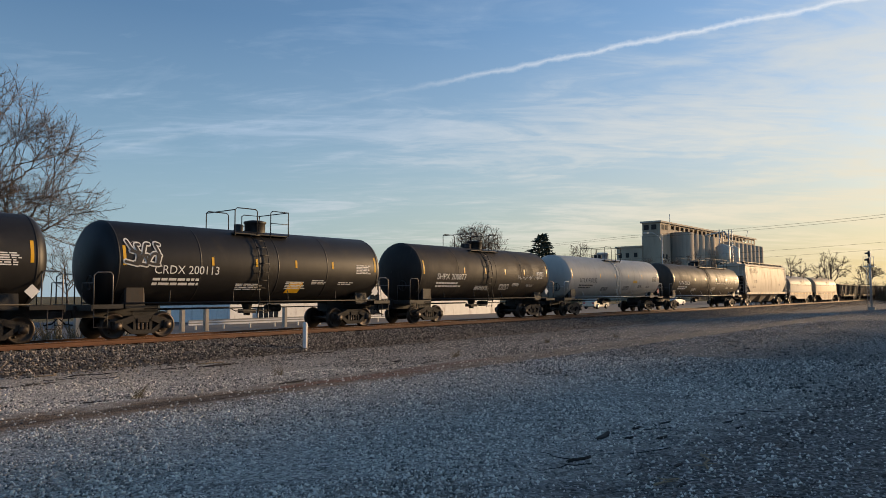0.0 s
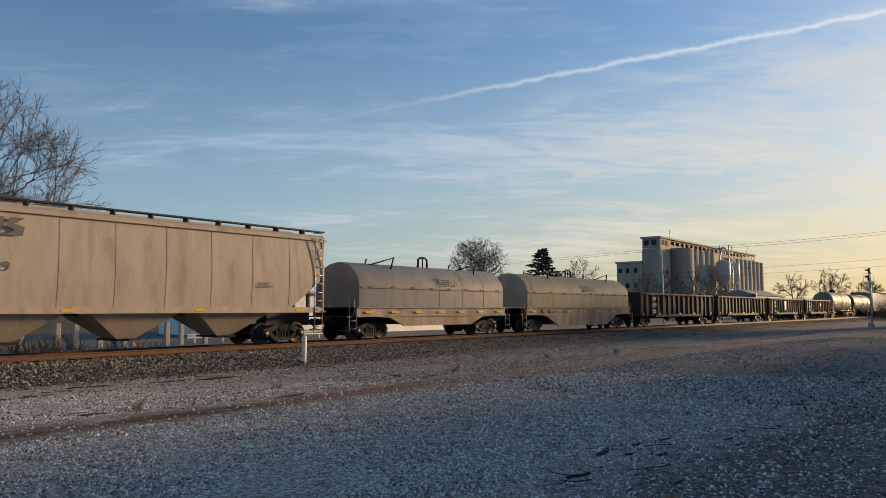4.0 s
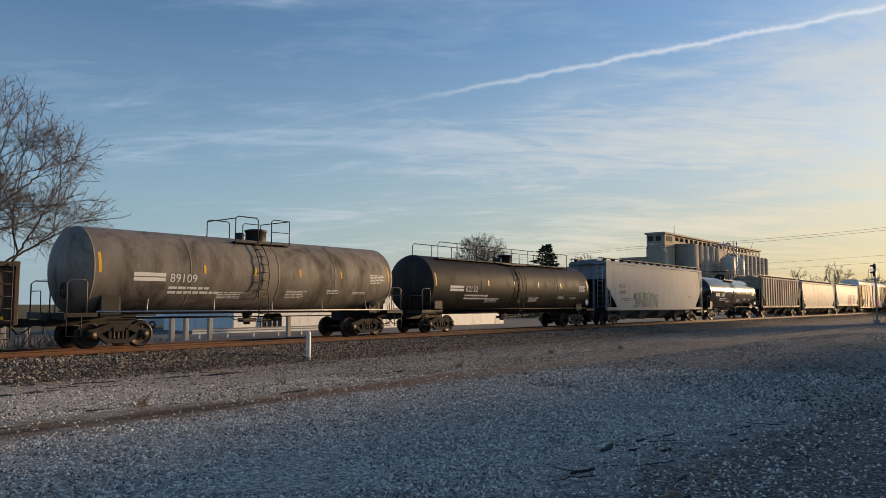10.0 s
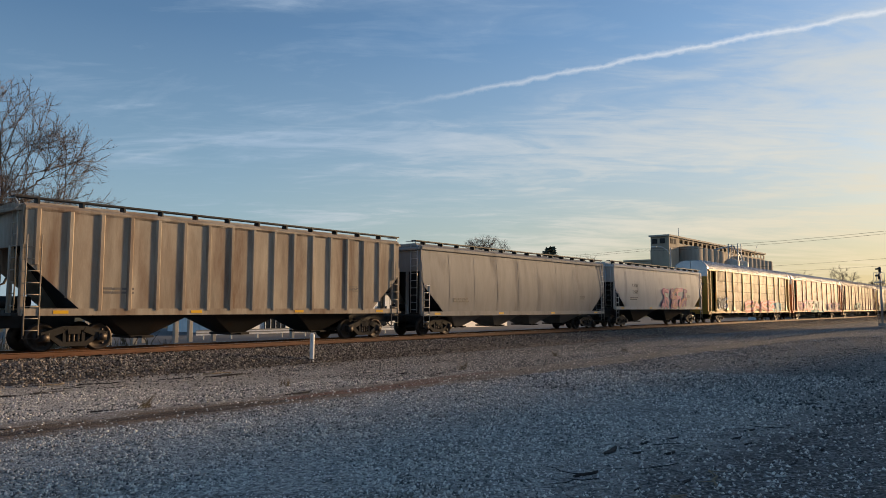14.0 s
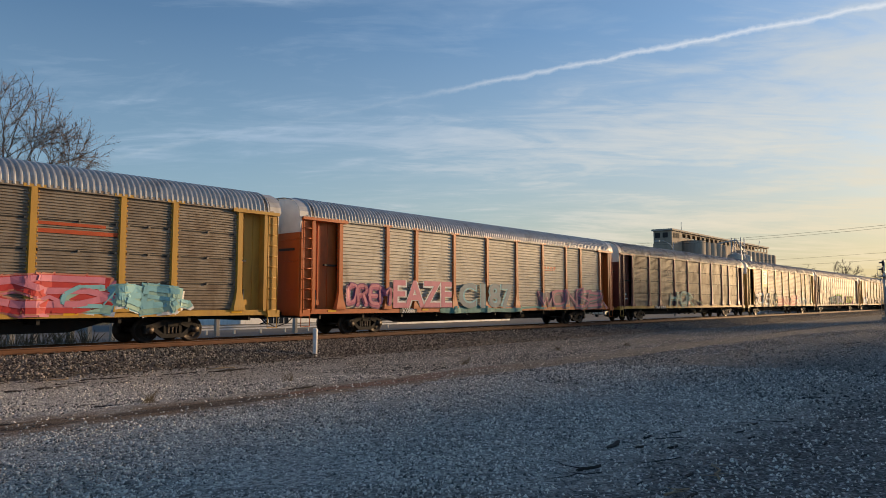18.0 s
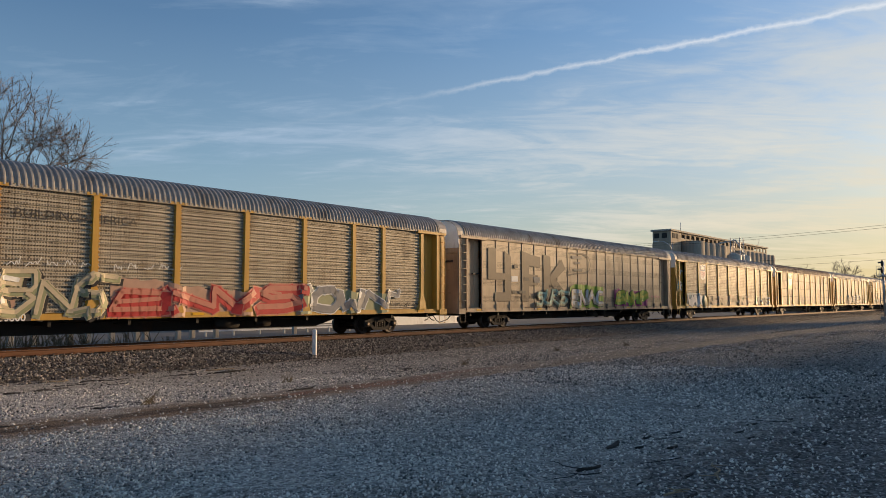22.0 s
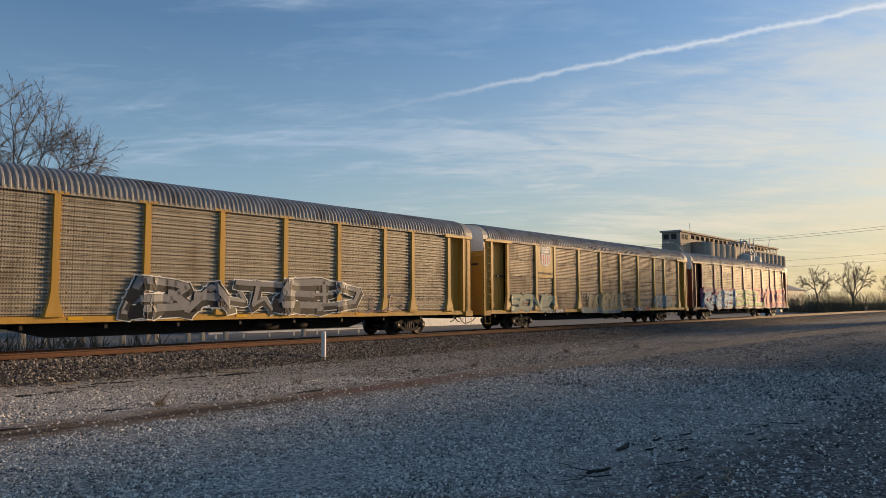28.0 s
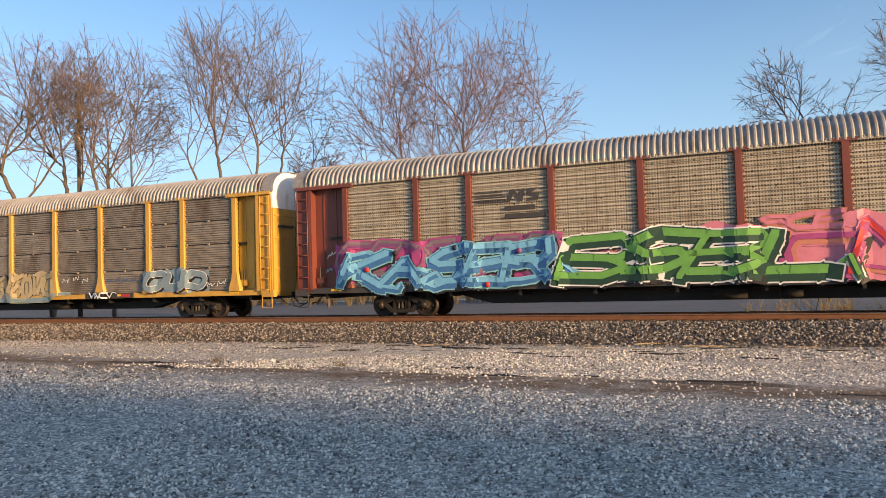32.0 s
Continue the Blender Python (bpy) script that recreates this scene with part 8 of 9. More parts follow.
    bare_tree(low_fork, STAND + bearing(89.3, 46, -0.5), [(-0.2, 14.4, 5.8, 4.9), (-4.8, 14.0, 2.2, 3.2), (4.8, 13.0, 2.2, 3.2), (1.0, 17.4, 2.4, 1.8), (-2.0, 17.0, 2.0, 1.8)],
              [[(0, 0, 0), (-0.2, 0, 2.4), (-1.6, 0.3, 8.5), (-1.9, 0.3, 11.0)], [(0, 0, 1.8), (0.4, -0.5, 7.5), (0.7, 0, 11.0)], [(0, 0, 1.5), (1.9, 0.5, 8.0), (2.3, 0.3, 11.0)], [(0, 0, 1.5), (-3.6, -0.4, 10.0)], [(0, 0, 1.2), (2.6, -0.3, 6.5), (4.2, 0, 10.0)]], 15, 4000, 0.32, 0.40, 0.0105, 2, "twig", 0.14, 0.6)
    bare_tree(low_fork, STAND + bearing(98.9, 48, -0.5), [(0.1, 12.6, 3.8, 4.8), (1.6, 9.0, 3.4, 2.4), (-0.6, 15.4, 2.4, 2.2), (3.2, 6.0, 2.6, 2.0)],
              [[(0, 0, 0), (0.0, 0, 5.0), (-0.3, 0, 9.0)], [(0, 0, 3.0), (1.1, 0.2, 8.5)], [(0, 0, 3.6), (-1.2, -0.2, 9.5)]], 16, 2875, 0.32, 0.40, 0.0105, 2, "twig", 0.14, 0.6)
    bare_tree("tall leafless tree leaning over the undergrowth", STAND + bearing(103.5, 50, -0.5), [(-1.4, 13.0, 4.0, 4.8), (2.2, 14.4, 2.4, 3.0), (-3.4, 9.0, 2.6, 2.4)],
              [[(0.6, 0, 0), (0.2, 0, 4.0), (-2.2, 0.2, 9.5)], [(0.6, 0, 0.6), (1.6, 0.3, 6.0), (1.2, 0, 10.0)], [(0.6, 0, 1.0), (2.4, -0.3, 9.5)]], 17, 3250, 0.32, 0.40, 0.0105, 2, "twig", 0.14, 0.6)
    bare_tree("small russet leafless tree behind the train", STAND + bearing(83.3, 57, -0.5), [(0.0, 10.8, 2.4, 2.3), (1.4, 9.6, 1.8, 1.6), (-1.6, 9.8, 1.6, 1.5)], [[(0, 0, 0), (0.1, 0, 7.0)]], 18, 1500, 0.26, 0.32, 0.013, 5, "twig_bud", 0.06, 0.4)
    for yaw, seed in ((56.9, 19), (62.7, 20)):
        bare_tree("small leafless tree behind the train", STAND + bearing(yaw - 0.7, 71, -0.5), [(0.0, 13.9, 1.5, 1.4), (0.7, 13.2, 1.2, 0.9), (-0.8, 13.0, 1.2, 0.9)], [[(0, 0, 0), (0.1, 0, 11.5)]], seed, 700, 0.24, 0.3, 0.015, 4, spray=0.4)
    bare_tree("rounded leafless tree beyond the railway", bearing(-2.1, 128, -0.5), [(0, 9.6, 5.2, 5.0), (-3.2, 7.6, 2.8, 3.4), (3.4, 7.8, 2.8, 3.4)], [[(0, 0, 0), (0, 0, 3.0), (-1.0, 0, 6.5)], [(0, 0, 2.0), (1.3, 0, 6.5)]], 21, 2400, 0.36, 0.45, 0.017, 3, spray=0.9)
    utility_pole(STAND + bearing(101.1, 51, -0.5), 14.0, "wooden utility pole with a grey transformer", 1)
    tr = thing("pole_transformer", "grey drum transformer hung on a wooden pole", "transformer", m=Matrix.Translation(STAND + bearing(101.1, 50.6, 10.4)))
    part("drum", Build().lathe([(0, 0.0), (0, 0.26), (0.9, 0.26), (0.95, 0.2), (0.95, 0.0)], (0, 0, 0), "z", 16), "galvanised", tr)
    part("bushing", Build().lathe([(0.95, 0.05), (1.15, 0.06), (1.2, 0.0)], (0.1, 0, 0), "z", 8), "concrete_light", tr)
    conifer(bearing(-7.2, 118, -0.5), 12.0, 22)
    for k, (yaw, dist, h) in enumerate(((-15.2, 160, 9.5), (-16.6, 150, 9.0), (-18.4, 165, 10.0), (-20.0, 158, 8.5))):
        far_tree(yaw, dist, h, 70 + k, "bare shrubby tree before the elevator")
    far_tree(-9.9, 125, 10.5, 23, "small leafless tree beyond the railway")
    for k, (yaw, dist, h) in enumerate(((-25.4, 190, 10.2), (-27.6, 178, 10.6), (-30.0, 200, 9.0), (-33.5, 190, 10.0), (25.5, 170, 9.5), (22.0, 175, 9.0), (19.2, 180, 8.8), (15.5, 185, 8.0), (12.3, 190, 7.5), (28.5, 150, 11.0), (52.5, 110, 12.0), (67.0, 95, 12.0), (80.0, 90, 12.0), (96.0, 80, 11.0))):
        far_tree(yaw, dist, h, 40 + k)
    brush_belt("undergrowth", "tangled dry undergrowth below the distant trees", [bearing(-22.5, 175, -0.4), bearing(-27, 170, -0.4), bearing(-34, 165, -0.4)], 4.5, 700, 60)
    brush_belt("undergrowth", "dry weeds and brush behind the track", [at(2, 31.5, -0.45), at(9, 30.8, -0.45), at(14.2, 30.8, -0.45)], 1.1, 160, 61)
    brush_belt("undergrowth", "dry weeds and brush behind the track", [at(-90, 62, -0.45), at(-50, 56, -0.45), at(-10, 55, -0.45)], 3.0, 500, 62)
    # road vehicles
    turn = Matrix.Rotation(radians(TRACK_YAW), 4, "Z")
    vehicle("sedan", "silver sedan parked on the lot", "panel_silver", Matrix.Translation(at(91, 47, -0.44)) @ turn)
    vehicle("sedan", "white car parked near the crossing", "white_paint", Matrix.Translation(at(120, 47, -0.44)) @ turn)
    vehicle("pickup", "white pickup parked beyond the low building", "white_paint", Matrix.Translation(at(78, 58, -0.44)) @ turn, True)
    return vehicle("pickup", "white pickup driving along the lot", "white_paint", Matrix.Translation(at(10.4, 60, -0.44)) @ turn, True)


# ---- the train, front to rear ----
def build_train():
    def x_crdx(car, h, r, zc):
        graffiti(car, 3, -h + 1.8, -h + 2.95, zc - 0.1, zc + 0.75, -r, ["black"], "white", "grey", 3, 0.10, (r, zc), label="white scrawled graffiti")
        part("panel_mark", tank_patch(1.0, 1.7, zc - 1.05, zc - 0.6, r, zc, 3, 0.3), "reflector_yellow", car, "yellow painted panel")

    def x_scrawl(col, a, b, z=0.0):
        def f(car, h, r, zc):
            tags(car, 5, a, b, zc + z - 0.35, 0.42, -r, col, surf=(r, zc))
        return f

    def x_placard(car, h, r, zc):
        part("panel_mark", tank_patch(h - 6.4, h - 5.7, zc - 0.35, zc - 0.15, r, zc, 2), "reflector_yellow", car, "yellow emergency panel")
        part("placard", Build().prism_y([(h - 1.9, 1.62), (h - 1.68, 1.86), (h - 1.46, 1.62), (h - 1.68, 1.38)], -1.46, -1.44), "shield_red", car)
    tank_car(-6.3, 16.7, "black_tank", "dirty black tank car with white stencils", seed=2)
    tank_car(9.8, 15.3, "black_tank", "black tank car with white graffiti and stencils", mark="CRDX", number="200113", extra=x_crdx, seed=3)
    tank_car(25.1, 15.2, "brown_tank", "dirty dark brown tank car with white stencils", mark="SHPX", number="200877", extra=x_scrawl("white", 2.6, 4.6), seed=4)
    tank_car(40.1, 17.6, "white_tank", "pale grey-white tank car with dark stencils", mark="UTLX", number="930032", white=False, extra=x_placard, seed=5, zc=2.58)
    tank_car(57.7, 20.8, "olive_tank", "dirty olive-brown tank car with a long top rail", mark="NATX", number="400626", dome="half", extra=x_scrawl("white", 1.5, 6.5), seed=6, zc=2.55)
    hopper_car(78.5, 17.9, "cream_hopper", "cream covered hopper with a dark striped emblem", top=4.6, low=1.45, mark="", seed=7, emblem=True,
               extra=lambda c, h, lo, tp, y: (stencil_number(c, "297329", -h + 3.6, lo + 1.1, y, 0.42), None))
    coil_car(96.4, 14.0, "grey_hopper", "pale grey coil car with a rounded hood", seed=8, deep=False)
    coil_car(110.4, 16.6, "coil_cream", "cream coil car with rusty fish-belly frame", "164847", seed=9)
    gondola(127.0, 17.9, "gon_black", "dirty black gondola with bent side posts", "N S", "20132", seed=10, extra=gon_load)
    gondola(144.9, 17.6, "gon_brown", "rusty brown-black open gondola", seed=11)
    gondola(162.5, 17.2, "gon_brown", "rusty brown open gondola with white mark", "DJJX", "19635", seed=12, extra=lambda c, b2, n: part("repaint_patch", Build().box(-1.2, -0.55, -1.56, -1.545, 1.35, 2.4), "mark_white", c, "white primer patch"))
    gondola(179.7, 17.5, "gon_brown", "rusty brown open gondola with white mark", "DJJX", "19632", seed=13, extra=lambda c, b2, n: part("repaint_patch", Build().box(0.55, 1.05, -1.56, -1.545, 1.8, 2.35), "mark_white", c, "white label patch"))
    tank_car(197.2, 16.9, "grey_tank", "sooty grey tank car with black drips", number="89109", seed=14)
    tank_car(214.1, 19.3, "brown_tank", "dark brown tank car with a full-length top rail", number="62132", dome="long", seed=15, r=1.52, zc=2.5)

    def x_amcx(c, h, lo, tp, y):
        graffiti(c, 21, -h + 5.4, -h + 9.6, lo + 0.1, lo + 1.15, y - 0.005, ["grey", "olive"], "mint", None, 5, 0.17)
        tags(c, 22, -h + 4.4, -h + 5.3, lo + 0.5, 0.4, y - 0.01, "black")
    hopper_car(233.7, 20.4, "tan_hopper", "pale grey four-bay covered hopper with graffiti", top=4.62, low=1.2, bays=4, curved=False, mark="AMCX", number="109500", seed=16, extra=x_amcx, endmat="end_blue")
    tank_car(254.1, 16.9, "gloss_tank", "glossy clean black tank car", number="234929", seed=17)
    hopper_car(271.0, 18.0, "rust_hopper", "rusty tan three-bay hopper with ribbed sides", top=4.6, low=1.3, bays=3, ribs=17, curved=False, seed=18, endmat="rust_hopper")
    hopper_car(289.0, 20.7, "grey_hopper", "light grey covered hopper", top=4.55, low=1.15, bays=4, curved=True, mark="", seed=19)
    hopper_car(309.7, 18.6, "tan_hopper", "pale grey covered hopper with pink graffiti", top=4.62, low=1.45, bays=2, curved=True, mark="CRDX", number="12688", seed=20,
               extra=lambda c, h, lo, tp, y: graffiti(c, 31, -0.2, 4.6, lo + 0.02, lo + 1.5, y - 0.01, ["pink", "purple", "salmon"], "magenta", None, 5, 0.16))
    f = 328.4

    def x_first(c, p, h):
        piece(c, p, "veu", p[0] + 0.25, p[1] - 0.2, 1.2, 2.5, "white", "black", None, None, "grey", 0.34, 0.02, 41, 0.0, bubble=True)
        piece(c, p, "jqyt", p[3] + 0.55, p[7] - 0.6, 1.0, 2.3, "red", "salmon", None, "pink", "pink", 0.30, 0.05, 42, 0.15)
        piece(c, p, "jmv", p[6] + 1.0, p[8] + 0.1, 1.02, 2.05, "mint", "cyan", None, "white", "cyan", 0.32, 0.05, 43)
        rust_plate(c, p[6] + 0.15, p[7] - 0.1)
        tags(c, 44, -h + 1.5, -h + 2.5, 2.1, 0.55, -1.335, "black")
        tags(c, 45, -h + 1.7, -h + 2.4, 1.4, 0.4, -1.335, "black")
    auto_rack(f, "rack_yellow", "panel_brown", "roof_silver", "yellow-framed autorack with brown panels and graffiti", mark="TTGX", number="961969", seed=30, board=False, extra=x_first)

    def x_orange(c, p, h):
        piece(c, p, "hmvf", p[0] + 0.3, p[1] + 0.15, 1.18, 2.35, "rose", "purple", None, None, "pink", 0.36, 0.06, 46, 0.05, bubble=True)
        word(c, "EAZE", p[1] + 0.3, 1.15, 1.3, -1.66, "spray_pink", "spray_white", p[3] - p[1] - 0.6)
        word(c, "C187", p[3] + 0.25, 1.08, 1.35, -1.66, "spray_slate", "spray_cyan", p[5] - p[3] - 0.8)
        piece(c, p, "jc", p[3] - 0.5, p[5] + 0.4, 0.86, 1.2, "teal", "teal", "slate", None, None, 0.5, 0.02, 48)
        piece(c, p, "rhgtv", p[6] - 0.5, p[9] - 0.1, 1.0, 2.2, "grey", "pink", "dusk", None, "pink", 0.2, 0.04, 49)
        wordmark(c, p[6] + 0.1, 3.42, "logo_orange")
    auto_rack(f + 28.6, "rack_orange", "panel_silver", "roof_silver", "orange-framed autorack with silver panels and graffiti", number="300886", rows=1, ribs=24, seed=31, extra=x_orange)

    def x_brown(c, p, h):
        striped_logo(c, p[2] + 0.4, 3.55, 1.9, 0.36, -1.545, "mark_grey")
        bars_part(c, [(p[2] + 1.35, p[2] + 2.35, 3.32, 3.44), (p[2] + 1.35, p[2] + 2.65, 3.10, 3.22)], "mark_grey", y=-1.545)
        piece(c, p, "wqjm", p[2] + 1.9, p[4] + 0.7, 1.0, 2.25, "olive", "mint", None, None, "mint", 0.2, 0.05, 50, 0.0)
        piece(c, p, "pg", p[4] + 0.6, p[5] + 0.2, 1.0, 1.7, "olive", "dusk", None, None, None, 0.2, 0.04, 51)
        bars_part(c, [(-h + 1.6, -h + 2.3, 1.62, 1.70), (-h + 1.6, -h + 2.1, 1.9, 2.05)], "mark_white", y=-1.33)
    auto_rack(f + 57.2, "rack_red", "panel_tan", "roof_grey", "brown-framed autorack with weathered tan panels", sill="rack_yellow", mark="TTGX", number="978510", seed=32, extra=x_brown)

    def x_big(c, p, h):
        yellow_panel(c, p[1], p[2], 2.9)
        shield(c, (p[1] + p[2]) / 2, 4.05, 1.35, 1.5, -1.575)
        slogan(c, "BUILDING AMERICA", p[2] + 0.5, 4.0, 0.42)
        piece(c, p, "hjgt", p[0] + 0.1, p[2] + 0.5, 0.95, 2.35, "cream", "olive", "blush", "black", "white", 0.24, 0.03, 52, 0.2)
        part("painted_eye", Build().lathe([(-1.62, 0.0), (-1.62, 0.2), (-1.56, 0.2)], (p[0] + 0.75, 0, 1.98), "y", 18), "spray_black", c, "round black painted spot")
        piece(c, p, "zgt", p[2] + 0.1, p[3] + 0.6, 0.95, 2.4, "olive", "cream", None, "black", "cream", 0.24, 0.03, 53, 0.25)
        piece(c, p, "vget", p[3] + 0.7, p[6] - 0.2, 0.95, 2.1, "red", "salmon", "blush", None, "salmon", 0.34, 0.05, 54)
        piece(c, p, "phrg", p[5] + 1.9, p[8] + 0.2, 0.98, 2.1, "grey", "white", "olive", None, None, 0.26, 0.05, 55)
        tags(c, 51, p[2] + 0.4, p[3], 2.5, 0.35, -1.56, "white")
        tags(c, 52, p[3] + 0.6, p[4], 2.5, 0.35, -1.56, "white")
        tags(c, 56, -h + 1.5, -h + 2.4, 4.1, 0.4, -1.335, "black")
        tags(c, 57, p[8] + 0.2, p[9] - 0.2, 1.2, 0.4, -1.56, "black")
    auto_rack(f + 85.8, "rack_yellow", "panel_mesh", "roof_grey", "yellow-framed autorack with shield emblem and graffiti", mark="TTGX", number="850800", rows=1, ribs=24, seed=33, extra=x_big)

    def x_mural(c, p, h):
        mural(c, p)
        piece(c, p, "tcyt", p[4] + 0.1, p[7] - 0.2, 1.15, 2.2, "sage", "olive", None, "black", "mint", 0.26, 0.03, 58, 0.2)
        piece(c, p, "vgqj", p[7] + 0.2, p[10] + 0.7, 1.05, 2.4, "cream", "black", "lime", None, "white", 0.36, 0.03, 59, 0.05, bubble=True)
        piece(c, p, "tqfd", p[12] - 0.1, p[15] + 1.1, 1.15, 2.4, "lime", "black", "magenta", None, "yellow", 0.34, 0.03, 60, 0.1)
        tags(c, 61, p[3] - 0.6, p[4] - 0.1, 1.6, 0.4, -1.59, "black")
        tags(c, 62, p[5] + 0.3, p[6] + 0.2, 2.3, 0.3, -1.59, "black")
        tags(c, 63, p[16] + 0.1, p[18] - 0.2, 1.7, 0.4, -1.59, "rose")
        tags(c, 64, p[17] + 0.3, p[18] + 0.6, 3.3, 0.6, -1.59, "black")
    auto_rack(f + 114.4, "rack_tan", "panel_holes", "roof_grey", "tan autorack with close side posts and dark mural lettering", rows=1, ribs=0, smooth=True, bays=[2.6 + 1.3 * k for k in range(19)], seed=34, extra=x_mural, hoodmat="white_paint")

    def x_ward(c, p, h):
        yellow_panel(c, p[1], p[2], 3.0, "rack_tan")
        shield(c, (p[1] + p[2]) / 2, 4.1, 1.25, 1.4, -1.575)
        piece(c, p, "rqm", p[0] + 0.05, p[1] + 0.75, 0.95, 2.15, "white", "grey", "slate", "black", None, 0.34, 0.03, 65, bubble=True)
        part("painted_face", Build().lathe([(-1.62, 0.0), (-1.62, 0.55), (-1.56, 0.56)], (p[1] + 1.25, 0, 1.5), "y", 20), "spray_olive", c, "rounded olive painted shape")
        piece(c, p, "gvmt", p[2] + 0.2, p[4] - 0.2, 1.1, 2.05, "tan", "blush", None, None, None, 0.18, 0.04, 66)
        piece(c, p, "hgqt", p[4] - 0.1, p[6] + 0.2, 1.1, 2.0, "tan", "blush", None, None, None, 0.2, 0.04, 67)
        piece(c, p, "yfgt", p[7] + 0.3, p[9] - 0.2, 1.05, 1.95, "grey", "white", None, None, None, 0.16, 0.03, 68)
        piece(c, [], "e", -h + 1.35, -h + 2.0, 3.4, 4.3, "white", "white", None, None, None, 0.24, 0.02, 69, proud=-0.2)
        piece(c, [], "m", -h + 1.4, -h + 2.1, 2.4, 3.2, "white", "white", None, None, None, 0.24, 0.02, 70, proud=-0.2)
        piece(c, [], "r", -h + 0.62, -h + 1.1, 2.4, 3.6, "cyan", "slate", None, None, None, 0.2, 0.02, 71, proud=0.0)
        tags(c, 61, -h + 1.5, -h + 2.4, 1.5, 0.5, -1.335, "white")
    auto_rack(f + 143.0, "rack_yellow", "panel_mesh", "roof_grey", "faded yellow autorack with tan panels, shield and pale graffiti", mark="TTGX", number="988495", rows=1, ribs=24, seed=35, board=False, extra=x_ward)

    def x_rusty(c, p, h):
        yellow_panel(c, p[1], p[2], 2.9)
        shield(c, (p[1] + p[2]) / 2, 4.1, 1.35, 1.5, -1.575, False)
        piece(c, p, "hdtv", p[3] + 0.1, p[5] + 0.2, 1.2, 2.05, None, "dusk", None, None, None, 0.05, 0.02, 72)
        tags(c, 73, p[2] + 0.4, p[3] - 0.2, 1.8, 0.35, -1.56, "tan")
        tags(c, 63, -h + 1.5, -h + 2.4, 3.2, 0.6, -1.335, "black")
        part("round_sticker", Build().lathe([(-1.56, 0.0), (-1.56, 0.2), (-1.545, 0.2)], (-h + 0.86, 0, 1.9), "y", 18), "mark_white", c)
    auto_rack(f + 171.6, "rack_yellow", "panel_brown", "roof_rust", "yellow-framed autorack with rust-streaked roof and shield", mark="TTGX", number="964797", seed=36, extra=x_rusty)

    def x_black(c, p, h):
        piece(c, p, "zqnvx", p[3] - 0.6, p[6] + 1.0, 0.92, 2.5, "black", "white", None, None, "grey", 0.30, 0.045, 74, 0.1, proud=0.02)
        piece(c, p, "hct", p[6] + 1.0, p[7] + 1.2, 1.1, 1.9, None, "dusk", None, None, None, 0.05, 0.015, 75)
        tags(c, 65, p[8] + 0.3, p[9] - 0.6, 1.5, 0.5, -1.56, "black")
        word_ring(c, -h + 3.3)
    auto_rack(f + 200.2, "rack_yellow", "panel_mesh", "roof_grey", "yellow-framed autorack with white-outlined graffiti", rows=1, ribs=24, seed=37, extra=x_black)

    def x_last_yellow(c, p, h):
        yellow_panel(c, p[1], p[2], 2.9)
        shield(c, (p[1] + p[2]) / 2, 4.3, 1.1, 1.25, -1.575)
        slogan(c, "BUILDING AMERICA", p[1] + 0.12, 3.2, 0.19)
        piece(c, p, "thgv", p[0] + 0.2, p[2] - 0.4, 1.0, 2.0, "sage", "mint", None, "slate", None, 0.2, 0.03, 76)
        piece(c, p, "jue", p[3] + 1.2, p[4] + 0.2, 1.0, 2.1, "dun", "black", "dun", None, None, 0.34, 0.012, 77)
        piece(c, p, "uhrj", p[4] + 0.1, p[5] - 0.15, 0.95, 2.1, "dun", "black", "dun", None, None, 0.34, 0.012, 78)
        piece(c, p, "jc", p[3] + 0.5, p[5] - 0.4, 0.82, 1.25, "slate", "sage", None, None, None, 0.4, 0.03, 79)
        piece(c, p, "hch", p[7] - 0.1, p[8] + 1.2, 1.08, 2.0, "slate", "white", "slate", "black", None, 0.30, 0.018, 80, bubble=True)
        tags(c, 69, p[3] + 0.3, p[3] + 1.2, 1.7, 0.5, -1.56, "white")
        tags(c, 81, p[5] + 0.5, p[6] - 0.6, 1.6, 0.4, -1.56, "white")
        tags(c, 82, p[6] + 0.4, p[7] - 0.4, 1.55, 0.3, -1.56, "blue")
        tags(c, 70, p[8] + 1.2, p[9] - 0.1, 1.25, 0.4, -1.56, "white")
        part("sill_patch", Build().box(p[6] - 0.9, p[6] + 1.9, -1.572, -1.562, 0.93, 1.14), "mark_dark", c, "black patch on the side sill")
        piece(c, p, "erje", p[6] - 0.6, p[6] + 0.75, 0.9, 1.2, "white", "black", None, None, None, 0.22, 0.02, 89, proud=0.03)
        bars_part(c, [(p[6] + 1.2, p[6] + 1.7, 0.98, 1.09)], "shield_red", y=-1.576)
    auto_rack(f + 228.8, "rack_yellow", "panel_brown", "roof_grey", "yellow-framed autorack with brown panels, shield and graffiti", mark="TTGX", number="980140", seed=38, extra=x_last_yellow)

    def x_red(c, p, h):
        striped_logo(c, p[2] + 0.25, 3.85, 2.2, 0.42, -1.55, "mark_dark")
        bars_part(c, [(p[2] + 1.3, p[2] + 2.35, 3.56, 3.72), (p[2] + 1.3, p[2] + 2.7, 3.30, 3.46)], "mark_dark", y=-1.55)
        piece(c, p, "jthtctj", p[0] - 0.3, p[3] + 0.1, 1.3, 2.75, "purple", "magenta", "magenta", None, "dusk", 0.22, 0.06, 83, 0.1)
        piece(c, p, "yqtvm", p[0] + 0.05, p[3] + 0.05, 0.93, 2.5, "blue", "cyan", None, "black", "sky", 0.25, 0.05, 84, 0.25, proud=0.05, label="large blue and cyan graffiti lettering")
